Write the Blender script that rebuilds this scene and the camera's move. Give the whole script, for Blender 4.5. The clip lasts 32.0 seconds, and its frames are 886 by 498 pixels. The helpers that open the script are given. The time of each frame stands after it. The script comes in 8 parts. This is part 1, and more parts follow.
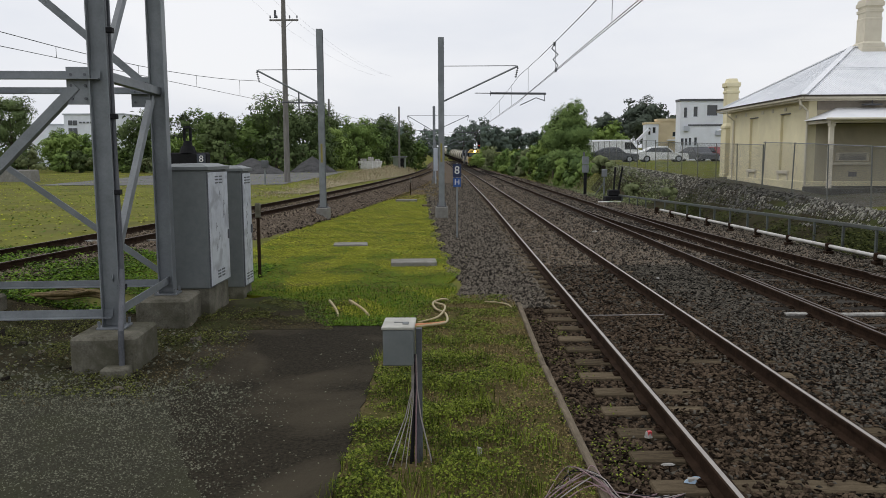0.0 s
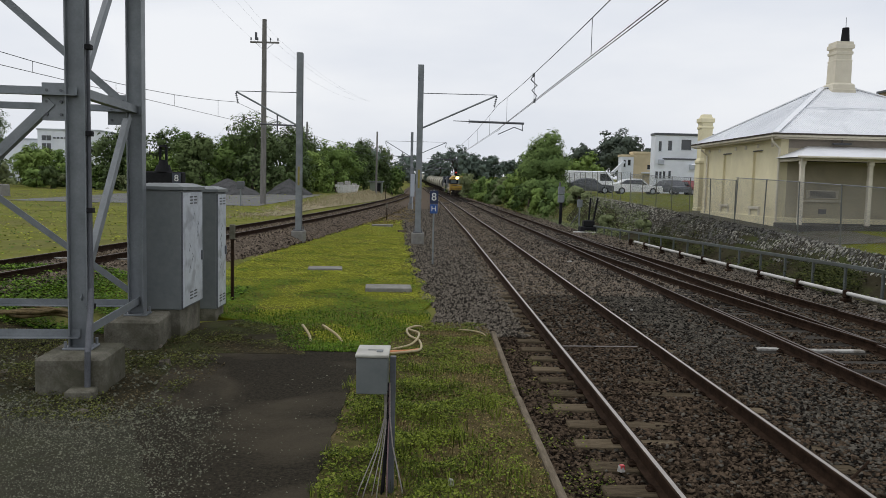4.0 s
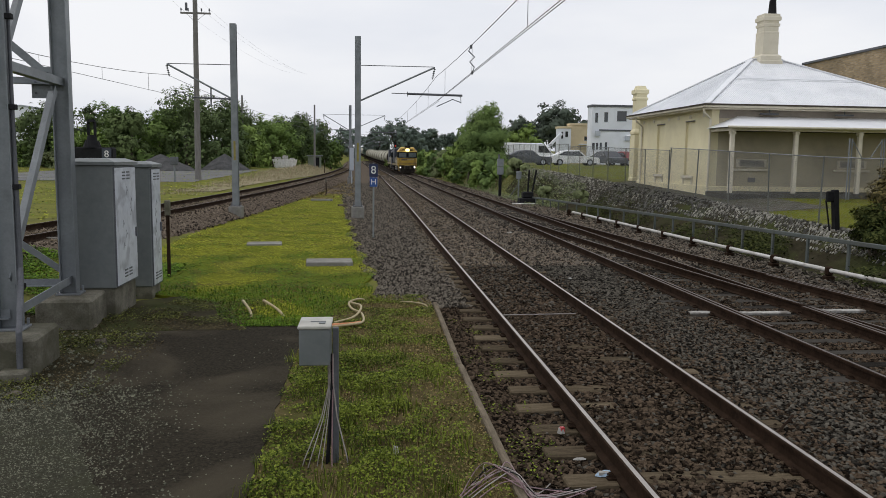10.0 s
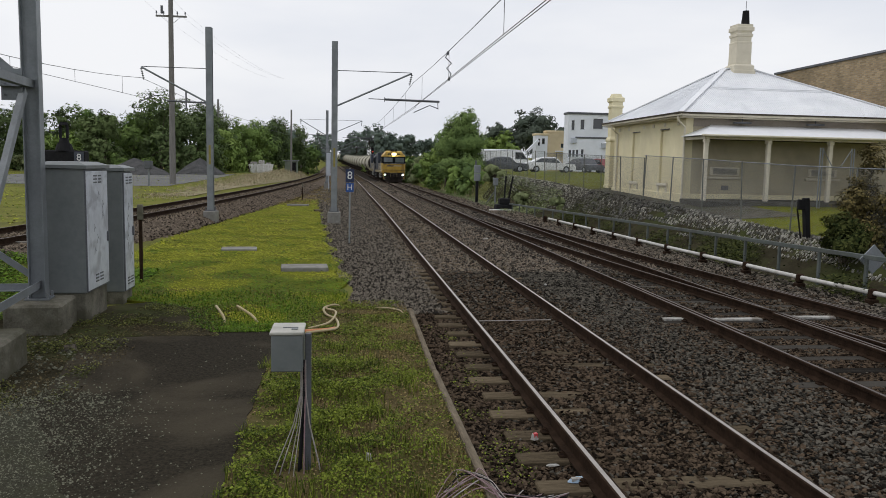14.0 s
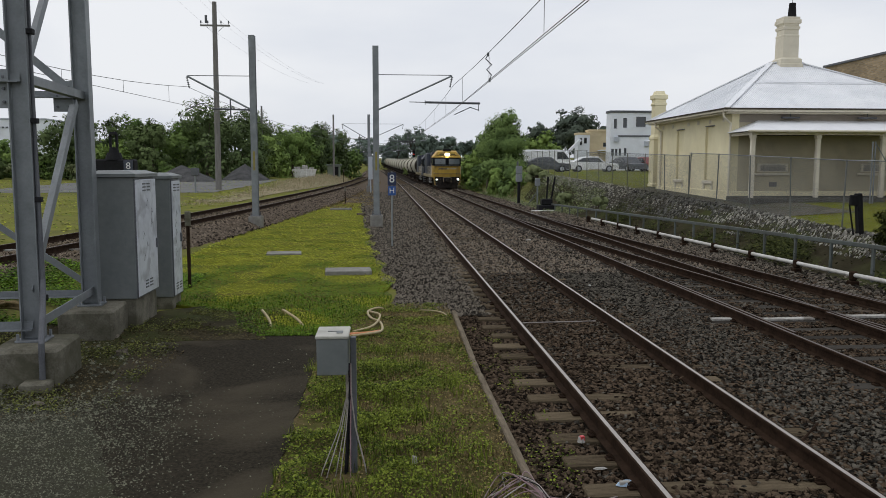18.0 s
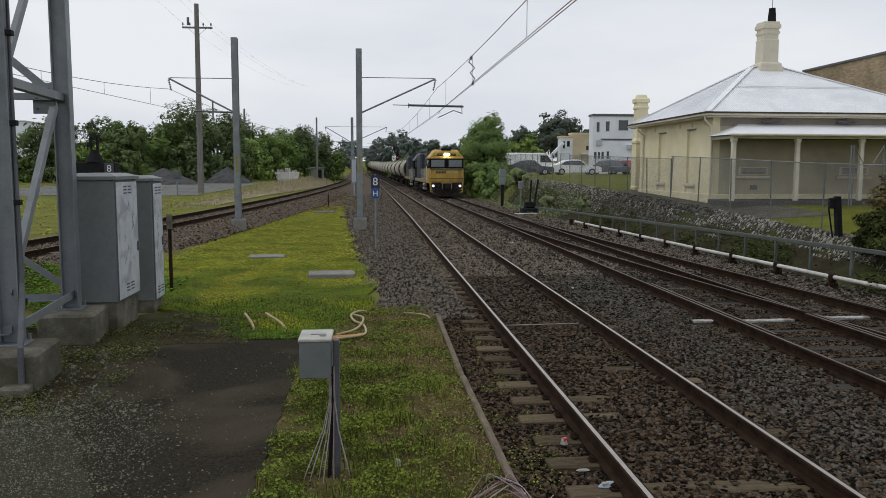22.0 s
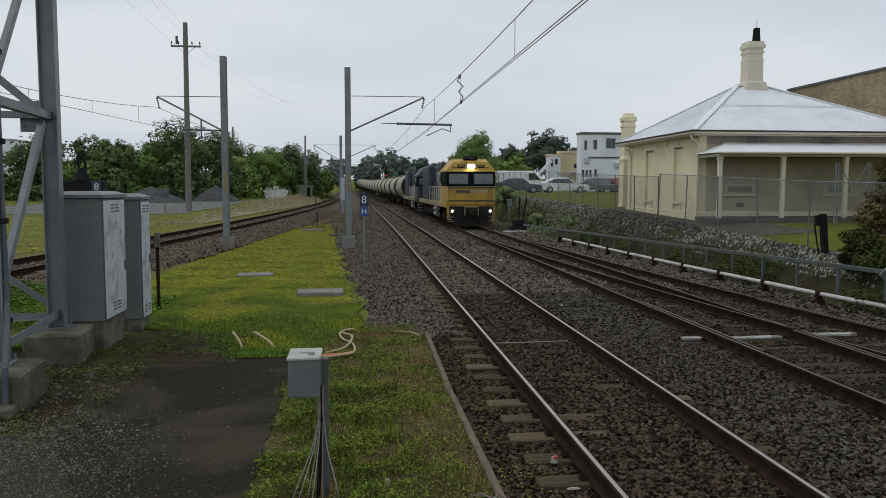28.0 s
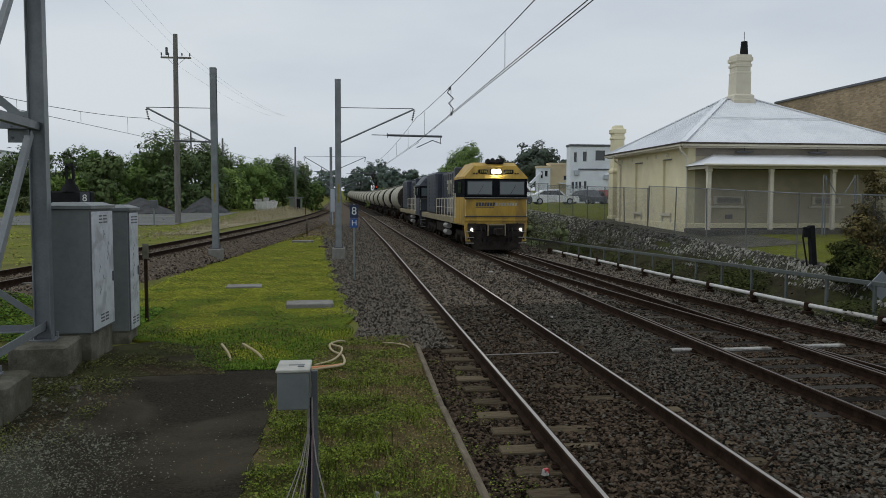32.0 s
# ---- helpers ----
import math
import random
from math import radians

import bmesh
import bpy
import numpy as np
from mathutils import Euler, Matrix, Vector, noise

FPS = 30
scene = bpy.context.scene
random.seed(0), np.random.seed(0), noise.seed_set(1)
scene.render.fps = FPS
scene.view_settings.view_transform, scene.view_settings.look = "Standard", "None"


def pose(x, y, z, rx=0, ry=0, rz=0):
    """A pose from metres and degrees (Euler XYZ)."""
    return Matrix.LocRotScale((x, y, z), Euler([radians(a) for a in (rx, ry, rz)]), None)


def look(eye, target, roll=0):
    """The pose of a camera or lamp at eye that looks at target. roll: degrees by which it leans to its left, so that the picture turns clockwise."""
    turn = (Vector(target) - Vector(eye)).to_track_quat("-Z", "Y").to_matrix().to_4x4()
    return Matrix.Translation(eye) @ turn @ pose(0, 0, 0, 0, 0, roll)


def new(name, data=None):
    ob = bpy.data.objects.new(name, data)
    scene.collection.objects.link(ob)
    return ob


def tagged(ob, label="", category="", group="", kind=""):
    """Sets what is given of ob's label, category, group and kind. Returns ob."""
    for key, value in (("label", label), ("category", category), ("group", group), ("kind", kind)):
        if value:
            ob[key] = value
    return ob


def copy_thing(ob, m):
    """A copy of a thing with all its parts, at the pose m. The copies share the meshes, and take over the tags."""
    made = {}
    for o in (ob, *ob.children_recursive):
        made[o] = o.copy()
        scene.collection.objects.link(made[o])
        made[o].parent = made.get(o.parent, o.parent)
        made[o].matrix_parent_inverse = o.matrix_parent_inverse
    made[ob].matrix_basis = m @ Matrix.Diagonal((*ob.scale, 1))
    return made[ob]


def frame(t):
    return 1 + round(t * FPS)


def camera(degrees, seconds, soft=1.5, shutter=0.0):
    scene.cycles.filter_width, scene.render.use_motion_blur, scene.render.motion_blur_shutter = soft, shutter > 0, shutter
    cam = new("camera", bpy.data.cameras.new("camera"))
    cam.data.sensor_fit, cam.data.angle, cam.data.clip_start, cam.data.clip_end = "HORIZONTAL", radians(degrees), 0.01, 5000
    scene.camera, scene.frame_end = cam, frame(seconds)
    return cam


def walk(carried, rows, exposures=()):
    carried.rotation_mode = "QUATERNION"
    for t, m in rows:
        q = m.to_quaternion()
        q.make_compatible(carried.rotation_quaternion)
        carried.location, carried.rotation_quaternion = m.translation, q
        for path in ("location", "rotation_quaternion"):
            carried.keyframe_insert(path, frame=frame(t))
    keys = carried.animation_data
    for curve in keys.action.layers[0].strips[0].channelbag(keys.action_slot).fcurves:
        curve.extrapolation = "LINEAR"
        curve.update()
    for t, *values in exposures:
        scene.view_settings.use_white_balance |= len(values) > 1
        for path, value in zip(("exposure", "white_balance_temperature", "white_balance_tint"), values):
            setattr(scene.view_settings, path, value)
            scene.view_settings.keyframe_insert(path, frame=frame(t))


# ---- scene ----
cam = camera(58.86, 32.0, soft=0.5)
# t, x, y, z, tilt, lean, turn
PATH = [
    (0.0, -0.002, -0.004, 2.325, 83.36, 0.27, 0.63),
    (0.5, -0.001, -0.008, 2.317, 84.72, 0.22, -0.25),
    (1.0, 0.005, -0.015, 2.321, 84.54, 0.37, -0.11),
    (1.5, 0.005, -0.013, 2.314, 84.55, 0.44, -0.06),
    (2.0, -0.010, 0.018, 2.306, 82.30, 1.00, 0.01),
    (2.5, -0.025, 0.032, 2.316, 82.25, 1.13, 0.19),
    (3.0, 0.006, -0.001, 2.318, 82.78, -0.29, -1.02),
    (3.5, -0.023, 0.034, 2.344, 84.23, -1.49, -1.10),
    (5.5, -0.003, -0.017, 2.314, 86.26, -0.53, -0.91),
    (6.0, -0.000, -0.025, 2.317, 86.78, -0.40, -1.02),
    (6.5, -0.013, -0.022, 2.322, 87.39, -0.58, -1.22),
    (7.0, -0.006, -0.014, 2.319, 86.99, -0.28, -1.19),
    (7.5, 0.009, -0.027, 2.312, 85.91, 0.07, -1.83),
    (8.0, 0.002, -0.019, 2.303, 85.40, -0.15, -3.72),
    (8.5, -0.018, 0.001, 2.320, 85.07, -1.66, -5.36),
    (9.0, 0.003, -0.006, 2.319, 84.15, -1.66, -4.49),
    (9.5, -0.004, 0.006, 2.314, 83.15, -1.16, -4.86),
    (10.0, -0.019, -0.015, 2.314, 83.43, -0.75, -5.44),
    (10.5, 0.001, -0.000, 2.319, 83.45, -0.66, -5.17),
    (11.0, -0.010, 0.012, 2.318, 83.79, -1.03, -5.52),
    (11.5, -0.008, 0.017, 2.310, 83.45, -0.55, -5.45),
    (12.0, -0.014, 0.021, 2.313, 83.38, -0.70, -5.48),
    (12.5, -0.010, 0.012, 2.310, 83.23, -0.52, -6.07),
    (13.0, -0.015, -0.005, 2.344, 83.71, -1.93, -6.20),
    (13.5, 0.003, 0.003, 2.321, 83.12, -1.00, -6.48),
    (14.0, 0.007, -0.008, 2.313, 83.89, -1.17, -7.08),
    (14.5, 0.002, 0.002, 2.316, 83.57, -1.04, -6.44),
    (16.5, 0.003, 0.009, 2.313, 82.21, 0.01, -4.57),
    (17.0, 0.000, 0.015, 2.322, 82.87, -0.44, -4.43),
    (17.5, 0.006, 0.008, 2.312, 83.64, -0.57, -4.78),
    (18.0, 0.004, 0.003, 2.318, 83.99, -0.08, -4.08),
    (18.5, -0.002, 0.002, 2.323, 83.99, -0.01, -4.02),
    (19.0, 0.006, 0.001, 2.317, 83.97, 0.31, -4.14),
    (19.5, 0.005, -0.000, 2.316, 84.33, 0.19, -4.76),
    (20.0, 0.004, -0.005, 2.313, 84.65, 0.18, -5.25),
    (20.5, 0.004, -0.005, 2.312, 84.89, -0.36, -5.68),
    (21.0, 0.000, 0.000, 2.312, 84.39, -0.15, -5.75),
    (21.5, 0.001, -0.001, 2.314, 84.09, -0.17, -5.34),
    (22.0, 0.008, -0.005, 2.316, 84.21, -0.13, -5.27),
    (22.5, 0.011, -0.000, 2.314, 84.57, -0.20, -5.58),
    (23.0, 0.004, -0.007, 2.316, 84.73, -0.35, -5.75),
    (23.5, 0.006, 0.002, 2.315, 84.35, -0.20, -5.69),
    (24.0, 0.010, 0.002, 2.318, 84.59, -0.28, -5.74),
    (24.5, 0.006, -0.002, 2.315, 84.86, -0.30, -6.04),
    (25.0, 0.009, -0.004, 2.317, 85.05, -0.36, -6.49),
    (25.5, 0.008, 0.001, 2.314, 85.06, -0.42, -6.30),
    (27.5, 0.004, 0.003, 2.316, 85.61, -0.17, -6.35),
    (28.0, 0.003, -0.003, 2.316, 85.51, -0.08, -6.10),
    (28.5, 0.006, -0.005, 2.319, 85.55, -0.12, -6.36),
    (29.0, 0.003, -0.004, 2.316, 85.75, -0.08, -6.35),
    (29.5, 0.001, -0.002, 2.315, 85.96, -0.20, -6.53),
    (30.0, 0.001, -0.001, 2.309, 85.95, -0.10, -6.21),
    (30.5, 0.008, -0.001, 2.311, 85.77, -0.07, -6.28),
    (31.0, 0.005, 0.001, 2.310, 86.11, -0.13, -6.38),
    (31.5, 0.019, 0.052, 2.320, 86.18, -0.27, -6.70),
    (32.0, 0.003, 0.018, 2.311, 86.36, -0.14, -6.82),
]
# the film camera darkens and cools its picture as more sky comes into view
walk(cam, [(r[0], pose(*r[1:])) for r in PATH], [(r[0], 0.21 - 0.135 * (r[4] - 83.4) - 0.15 * (abs(r[0] - 2) < 0.3) + 0.05 * (abs(r[0] - 17.2) < 0.8), 6600 - 120 * (r[4] - 83.4), 10 - 1.0 * (r[4] - 83.4) - 1.6 * (r[0] > 26)) for r in PATH[::2]])

# ---- light: a bright overcast sky ----
world = bpy.data.worlds.new("overcast_sky")
scene.world = world
world.use_nodes = True
wn, wl = world.node_tree.nodes, world.node_tree.links
bg = wn["Background"]
sky = wn.new("ShaderNodeTexSky")
sky.sky_type, sky.sun_disc = "NISHITA", False
sky.sun_elevation, sky.sun_rotation = radians(58), radians(282)
sky.air_density, sky.dust_density = 1.0, 3.0
w_co = wn.new("ShaderNodeTexCoord")
w_map = wn.new("ShaderNodeMapping")
w_map.inputs["Scale"].default_value = (1.2, 1.2, 4.0)
w_noise = wn.new("ShaderNodeTexNoise")
w_noise.inputs["Scale"].default_value = 1.6
w_noise.inputs["Detail"].default_value = 5
w_ramp = wn.new("ShaderNodeValToRGB")
w_ramp.color_ramp.elements[0].position, w_ramp.color_ramp.elements[0].color = 0.35, (6.4, 6.75, 7.5, 1)
w_ramp.color_ramp.elements[1].position, w_ramp.color_ramp.elements[1].color = 0.65, (8.0, 8.15, 8.5, 1)
w_mix = wn.new("ShaderNodeMix")
w_mix.data_type = "RGBA"
w_mix.inputs["Factor"].default_value = 0.93
wl.new(w_co.outputs["Generated"], w_map.inputs["Vector"])
wl.new(w_map.outputs["Vector"], w_noise.inputs["Vector"])
wl.new(w_noise.outputs["Fac"], w_ramp.inputs["Fac"])
wl.new(sky.outputs["Color"], w_mix.inputs["A"])
wl.new(w_ramp.outputs["Color"], w_mix.inputs["B"])
wl.new(w_mix.outputs["Result"], bg.inputs["Color"])
bg.inputs["Strength"].default_value = 0.1
sun = new("sun", bpy.data.lights.new("sun", "SUN"))
sun.data.energy, sun.data.angle, sun.data.color = 0.5, radians(25), (1.0, 0.97, 0.92)
sun.matrix_world = look((0, 0, 50), (30, -6, 0))

# ---- materials ----
def material(name, dark, light, scale=6.0, rough=0.8, metal=0.0, bump=0.0, fine=60.0, blotch=0.0, blotch_col=(0.1, 0.08, 0.06),
             island=0.0, obrand=0.0, spec=0.5, stretch=(1, 1, 1), blotch_scale=0.6):
    """Base colour between dark and light by noise at two scales, stains on top, fine relief."""
    m = bpy.data.materials.new(name)
    m.use_nodes = True
    n, l = m.node_tree.nodes, m.node_tree.links
    p = n["Principled BSDF"]
    p.inputs["Roughness"].default_value, p.inputs["Metallic"].default_value = rough, metal
    p.inputs["Specular IOR Level"].default_value = spec if rough < 0.7 else min(spec, 0.12 if rough < 0.85 else 0.03)
    co = n.new("ShaderNodeTexCoord")
    mp = n.new("ShaderNodeMapping")
    mp.inputs["Scale"].default_value = stretch
    l.new(co.outputs["Object"], mp.inputs["Vector"])
    a = n.new("ShaderNodeTexNoise")
    a.inputs["Scale"].default_value, a.inputs["Detail"].default_value, a.inputs["Roughness"].default_value = scale, 6, 0.65
    l.new(mp.outputs["Vector"], a.inputs["Vector"])
    b = n.new("ShaderNodeTexNoise")
    b.inputs["Scale"].default_value, b.inputs["Detail"].default_value = fine, 3
    l.new(mp.outputs["Vector"], b.inputs["Vector"])
    add = n.new("ShaderNodeMath")
    add.operation = "MULTIPLY_ADD"
    add.inputs[1].default_value = 0.35
    l.new(b.outputs["Fac"], add.inputs[0])
    l.new(a.outputs["Fac"], add.inputs[2])
    last = add.outputs[0]
    for amount, node, socket in ((island, "ShaderNodeNewGeometry", "Random Per Island"), (obrand, "ShaderNodeObjectInfo", "Random")):
        if amount:
            g = n.new(node)
            k = n.new("ShaderNodeMath")
            k.operation = "MULTIPLY_ADD"
            k.inputs[1].default_value = amount
            sub = n.new("ShaderNodeMath")
            sub.operation = "SUBTRACT"
            sub.inputs[1].default_value = 0.5
            l.new(g.outputs[socket], sub.inputs[0])
            l.new(sub.outputs[0], k.inputs[0])
            l.new(last, k.inputs[2])
            last = k.outputs[0]
    r = n.new("ShaderNodeValToRGB")
    r.color_ramp.elements[0].position, r.color_ramp.elements[0].color = 0.42, (*dark, 1)
    r.color_ramp.elements[1].position, r.color_ramp.elements[1].color = 0.92, (*light, 1)
    l.new(last, r.inputs["Fac"])
    col = r.outputs["Color"]
    if blotch:
        c = n.new("ShaderNodeTexNoise")
        c.inputs["Scale"].default_value, c.inputs["Detail"].default_value, c.inputs["Distortion"].default_value = blotch_scale, 7, 0.6
        l.new(mp.outputs["Vector"], c.inputs["Vector"])
        cr = n.new("ShaderNodeValToRGB")
        cr.color_ramp.elements[0].position, cr.color_ramp.elements[0].color = 0.48, (0, 0, 0, 1)
        cr.color_ramp.elements[1].position, cr.color_ramp.elements[1].color = 0.62, (blotch, blotch, blotch, 1)
        l.new(c.outputs["Fac"], cr.inputs["Fac"])
        mx = n.new("ShaderNodeMix")
        mx.data_type = "RGBA"
        mx.inputs["B"].default_value = (*blotch_col, 1)
        l.new(cr.outputs["Color"], mx.inputs["Factor"])
        l.new(col, mx.inputs["A"])
        col = mx.outputs["Result"]
    l.new(col, p.inputs["Base Color"])
    if bump:
        bp = n.new("ShaderNodeBump")
        bp.inputs["Strength"].default_value, bp.inputs["Distance"].default_value = min(1.0, bump), 0.02
        l.new(add.outputs[0], bp.inputs["Height"])
        l.new(bp.outputs["Normal"], p.inputs["Normal"])
    return m


def glow(name, col, strength):
    m = bpy.data.materials.new(name)
    m.use_nodes = True
    p = m.node_tree.nodes["Principled BSDF"]
    p.inputs["Base Color"].default_value = (*col, 1)
    p.inputs["Emission Color"].default_value = (*col, 1)
    p.inputs["Emission Strength"].default_value = strength
    return m


def glass(name, tint, rough=0.05):
    m = bpy.data.materials.new(name)
    m.use_nodes = True
    p = m.node_tree.nodes["Principled BSDF"]
    p.inputs["Base Color"].default_value = (*tint, 1)
    p.inputs["Roughness"].default_value, p.inputs["Specular IOR Level"].default_value = rough, 0.8
    return m


M = {}
M["ground"] = material("weedy_soil", (0.095, 0.108, 0.021), (0.205, 0.205, 0.048), 0.7, 0.95, bump=0.6, fine=14, blotch=0.5, blotch_col=(0.11, 0.10, 0.05), blotch_scale=0.25)
M["lawn"] = material("lawn_soil", (0.085, 0.096, 0.009), (0.18, 0.19, 0.021), 1.2, 0.95, bump=0.6, fine=25, blotch=0.7, blotch_col=(0.09, 0.074, 0.025), blotch_scale=0.9)
M["ballast"] = material("ballast_bed", (0.012, 0.0100, 0.0080), (0.048, 0.040, 0.032), 9, 0.95, bump=1.0, fine=34, blotch=0.5, blotch_col=(0.040, 0.031, 0.023), blotch_scale=1.2)
M["stone"] = material("ballast_stone", (0.011, 0.0077, 0.0054), (0.110, 0.080, 0.055), 14, 0.92, bump=0.4, fine=80, island=0.7)
M["rustgravel"] = material("rusty_ballast_bed", (0.040, 0.031, 0.023), (0.175, 0.140, 0.108), 8, 0.95, bump=1.0, fine=30, blotch=0.5, blotch_col=(0.105, 0.077, 0.053))
M["asphalt"] = material("old_asphalt", (0.0105, 0.0090, 0.0065), (0.053, 0.0455, 0.033), 32, 0.9, bump=0.6, fine=160, blotch=0.8, blotch_col=(0.068, 0.058, 0.041), blotch_scale=0.7)
M["grit"] = material("loose_gravel", (0.019, 0.0185, 0.0130), (0.084, 0.081, 0.058), 45, 0.95, bump=1.0, fine=140, blotch=0.8, blotch_col=(0.054, 0.055, 0.034), blotch_scale=1.2)
M["gritstone"] = material("gravel_stone", (0.046, 0.048, 0.034), (0.180, 0.180, 0.134), 5, 0.9, island=0.7)
M["galv"] = material("galvanised_steel", (0.165, 0.182, 0.192), (0.27, 0.29, 0.305), 3, 0.55, 0.35, bump=0.1, fine=40, blotch=0.4, blotch_col=(0.14, 0.15, 0.17))
M["galvdark"] = material("weathered_steel", (0.07, 0.075, 0.085), (0.14, 0.145, 0.16), 3, 0.6, 0.3, fine=40)
M["concrete"] = material("weathered_concrete", (0.055, 0.051, 0.038), (0.225, 0.212, 0.172), 3, 0.9, bump=0.4, fine=40, blotch=0.75, blotch_col=(0.075, 0.073, 0.050), blotch_scale=1.6)
M["railside"] = material("rusty_rail", (0.014, 0.009, 0.006), (0.05, 0.031, 0.021), 6, 0.85, 0.1, bump=0.3, fine=50)
M["railtop"] = material("polished_rail", (0.34, 0.31, 0.28), (0.48, 0.44, 0.40), 4, 0.38, 0.9, fine=20)
M["raildull"] = material("dull_rail", (0.07, 0.055, 0.045), (0.15, 0.125, 0.11), 4, 0.5, 0.6, fine=20)
M["sleeper"] = material("timber_sleeper", (0.048, 0.037, 0.024), (0.165, 0.130, 0.086), 3, 0.95, bump=0.6, fine=40, obrand=0.3, stretch=(1, 6, 6))
M["sleepergrey"] = material("grey_sleeper", (0.017, 0.0148, 0.0122), (0.066, 0.060, 0.052), 3, 0.95, bump=0.6, fine=40, obrand=0.7, stretch=(1, 6, 6))
M["postgrey"] = material("dull_fence_post", (0.10, 0.105, 0.095), (0.19, 0.195, 0.175), 3, 0.65, 0.2, fine=40)
M["white"] = material("white_paint", (0.55, 0.55, 0.54), (0.8, 0.8, 0.79), 5, 0.6, fine=50, blotch=0.4, blotch_col=(0.4, 0.37, 0.33), blotch_scale=3)
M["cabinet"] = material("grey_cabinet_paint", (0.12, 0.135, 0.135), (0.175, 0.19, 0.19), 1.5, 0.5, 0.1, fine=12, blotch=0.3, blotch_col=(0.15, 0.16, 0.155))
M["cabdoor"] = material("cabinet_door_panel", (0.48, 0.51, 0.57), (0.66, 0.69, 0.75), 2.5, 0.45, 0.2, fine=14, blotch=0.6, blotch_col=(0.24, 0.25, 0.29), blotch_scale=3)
M["black"] = material("black_paint", (0.008, 0.008, 0.009), (0.022, 0.022, 0.024), 4, 0.75)
M["timber"] = material("grey_timber_edge", (0.09, 0.073, 0.053), (0.235, 0.195, 0.143), 3, 0.9, bump=0.5, fine=40, stretch=(6, 1, 6))
M["cream"] = material("cream_render", (0.70, 0.635, 0.42), (0.84, 0.775, 0.54), 0.8, 0.85, bump=0.1, fine=30, blotch=0.35, blotch_col=(0.60, 0.54, 0.37), blotch_scale=0.5)
M["creamtrim"] = material("pale_cream_trim", (0.60, 0.55, 0.44), (0.72, 0.67, 0.55), 2, 0.7, blotch=0.3, blotch_col=(0.50, 0.45, 0.35), blotch_scale=1.5)
M["roofwhite"] = material("white_roof_sheet", (0.72, 0.74, 0.77), (0.85, 0.86, 0.88), 0.7, 0.5, bump=0.05, fine=8, blotch=0.3, blotch_col=(0.58, 0.60, 0.63))
M["mortar"] = material("mortar", (0.26, 0.23, 0.19), (0.36, 0.32, 0.27), 4, 0.95)
M["wood"] = material("pole_timber", (0.13, 0.125, 0.118), (0.25, 0.24, 0.228), 2, 0.9, bump=0.4, fine=30, stretch=(6, 6, 0.5))
M["bark"] = material("bark", (0.05, 0.04, 0.03), (0.14, 0.12, 0.095), 4, 0.95, bump=0.6, fine=30)
M["leafdark"] = material("dark_leaves", (0.058, 0.088, 0.034), (0.155, 0.205, 0.078), 0.4, 0.75, fine=3, island=0.15, obrand=0.3, spec=0.2)
M["leafmid"] = material("green_leaves", (0.075, 0.130, 0.035), (0.210, 0.300, 0.082), 0.4, 0.72, fine=3, island=0.2, obrand=0.3, spec=0.2)
M["leafbank"] = material("bank_leaves", (0.062, 0.106, 0.034), (0.182, 0.258, 0.078), 0.4, 0.75, fine=3, island=0.2, obrand=0.2, spec=0.15)
M["leafbright"] = material("bright_leaves", (0.125, 0.195, 0.045), (0.285, 0.38, 0.105), 0.6, 0.72, fine=3, island=0.2, spec=0.2)
# paler than the near leaves: distance haze put into the colour
M["leafhazed"] = material("hazed_far_leaves", (0.115, 0.15, 0.125), (0.17, 0.215, 0.175), 0.3, 0.85, fine=1.5, island=0.15, spec=0.1)
M["leafgum"] = material("gum_leaves", (0.066, 0.084, 0.066), (0.12, 0.145, 0.11), 0.3, 0.85, fine=1.5, island=0.1, spec=0.1)
M["leafbrown"] = material("brownish_leaves", (0.036, 0.032, 0.012), (0.185, 0.148, 0.058), 2, 0.8, fine=8, island=0.7, spec=0.2)
M["flower"] = material("pale_yellow_berries", (0.35, 0.30, 0.09), (0.5, 0.44, 0.16), 8, 0.7)
M["blade"] = material("grass_blade", (0.027, 0.046, 0.004), (0.205, 0.25, 0.034), 1.3, 0.75, fine=6, island=0.6, spec=0.15)
M["weeddark"] = material("dull_weeds", (0.031, 0.037, 0.010), (0.16, 0.172, 0.044), 1.6, 0.8, fine=6, island=0.6, spec=0.2)
M["bladeyellow"] = material("yellow_grass", (0.118, 0.143, 0.010), (0.405, 0.425, 0.036), 0.9, 0.8, fine=5, island=0.5, spec=0.1)
M["drygrass"] = material("dry_grass", (0.27, 0.225, 0.145), (0.43, 0.37, 0.245), 0.6, 0.9, fine=5, island=0.4)
M["straw"] = material("straw_litter", (0.19, 0.158, 0.10), (0.36, 0.31, 0.205), 1.5, 0.95, bump=0.4, fine=14, blotch=0.5, blotch_col=(0.20, 0.20, 0.09), blotch_scale=0.4)
M["yellow"] = material("loco_yellow", (0.37, 0.225, 0.022), (0.54, 0.345, 0.045), 1.5, 0.5, fine=10, blotch=0.6, blotch_col=(0.20, 0.125, 0.04), blotch_scale=1.1, stretch=(1.6, 1.6, 0.5))
M["dullyellow"] = material("faded_yellow", (0.20, 0.17, 0.05), (0.33, 0.28, 0.09), 6, 0.7)
M["litter"] = material("leaf_litter", (0.030, 0.024, 0.013), (0.135, 0.108, 0.058), 2, 0.95, fine=9, island=0.6)
M["hutgreen"] = material("pale_green_sheet", (0.15, 0.18, 0.14), (0.22, 0.25, 0.20), 1.5, 0.8)
M["navy"] = material("loco_navy", (0.014, 0.018, 0.028), (0.055, 0.066, 0.092), 1.5, 0.5, fine=10, blotch=0.4, blotch_col=(0.05, 0.048, 0.045))
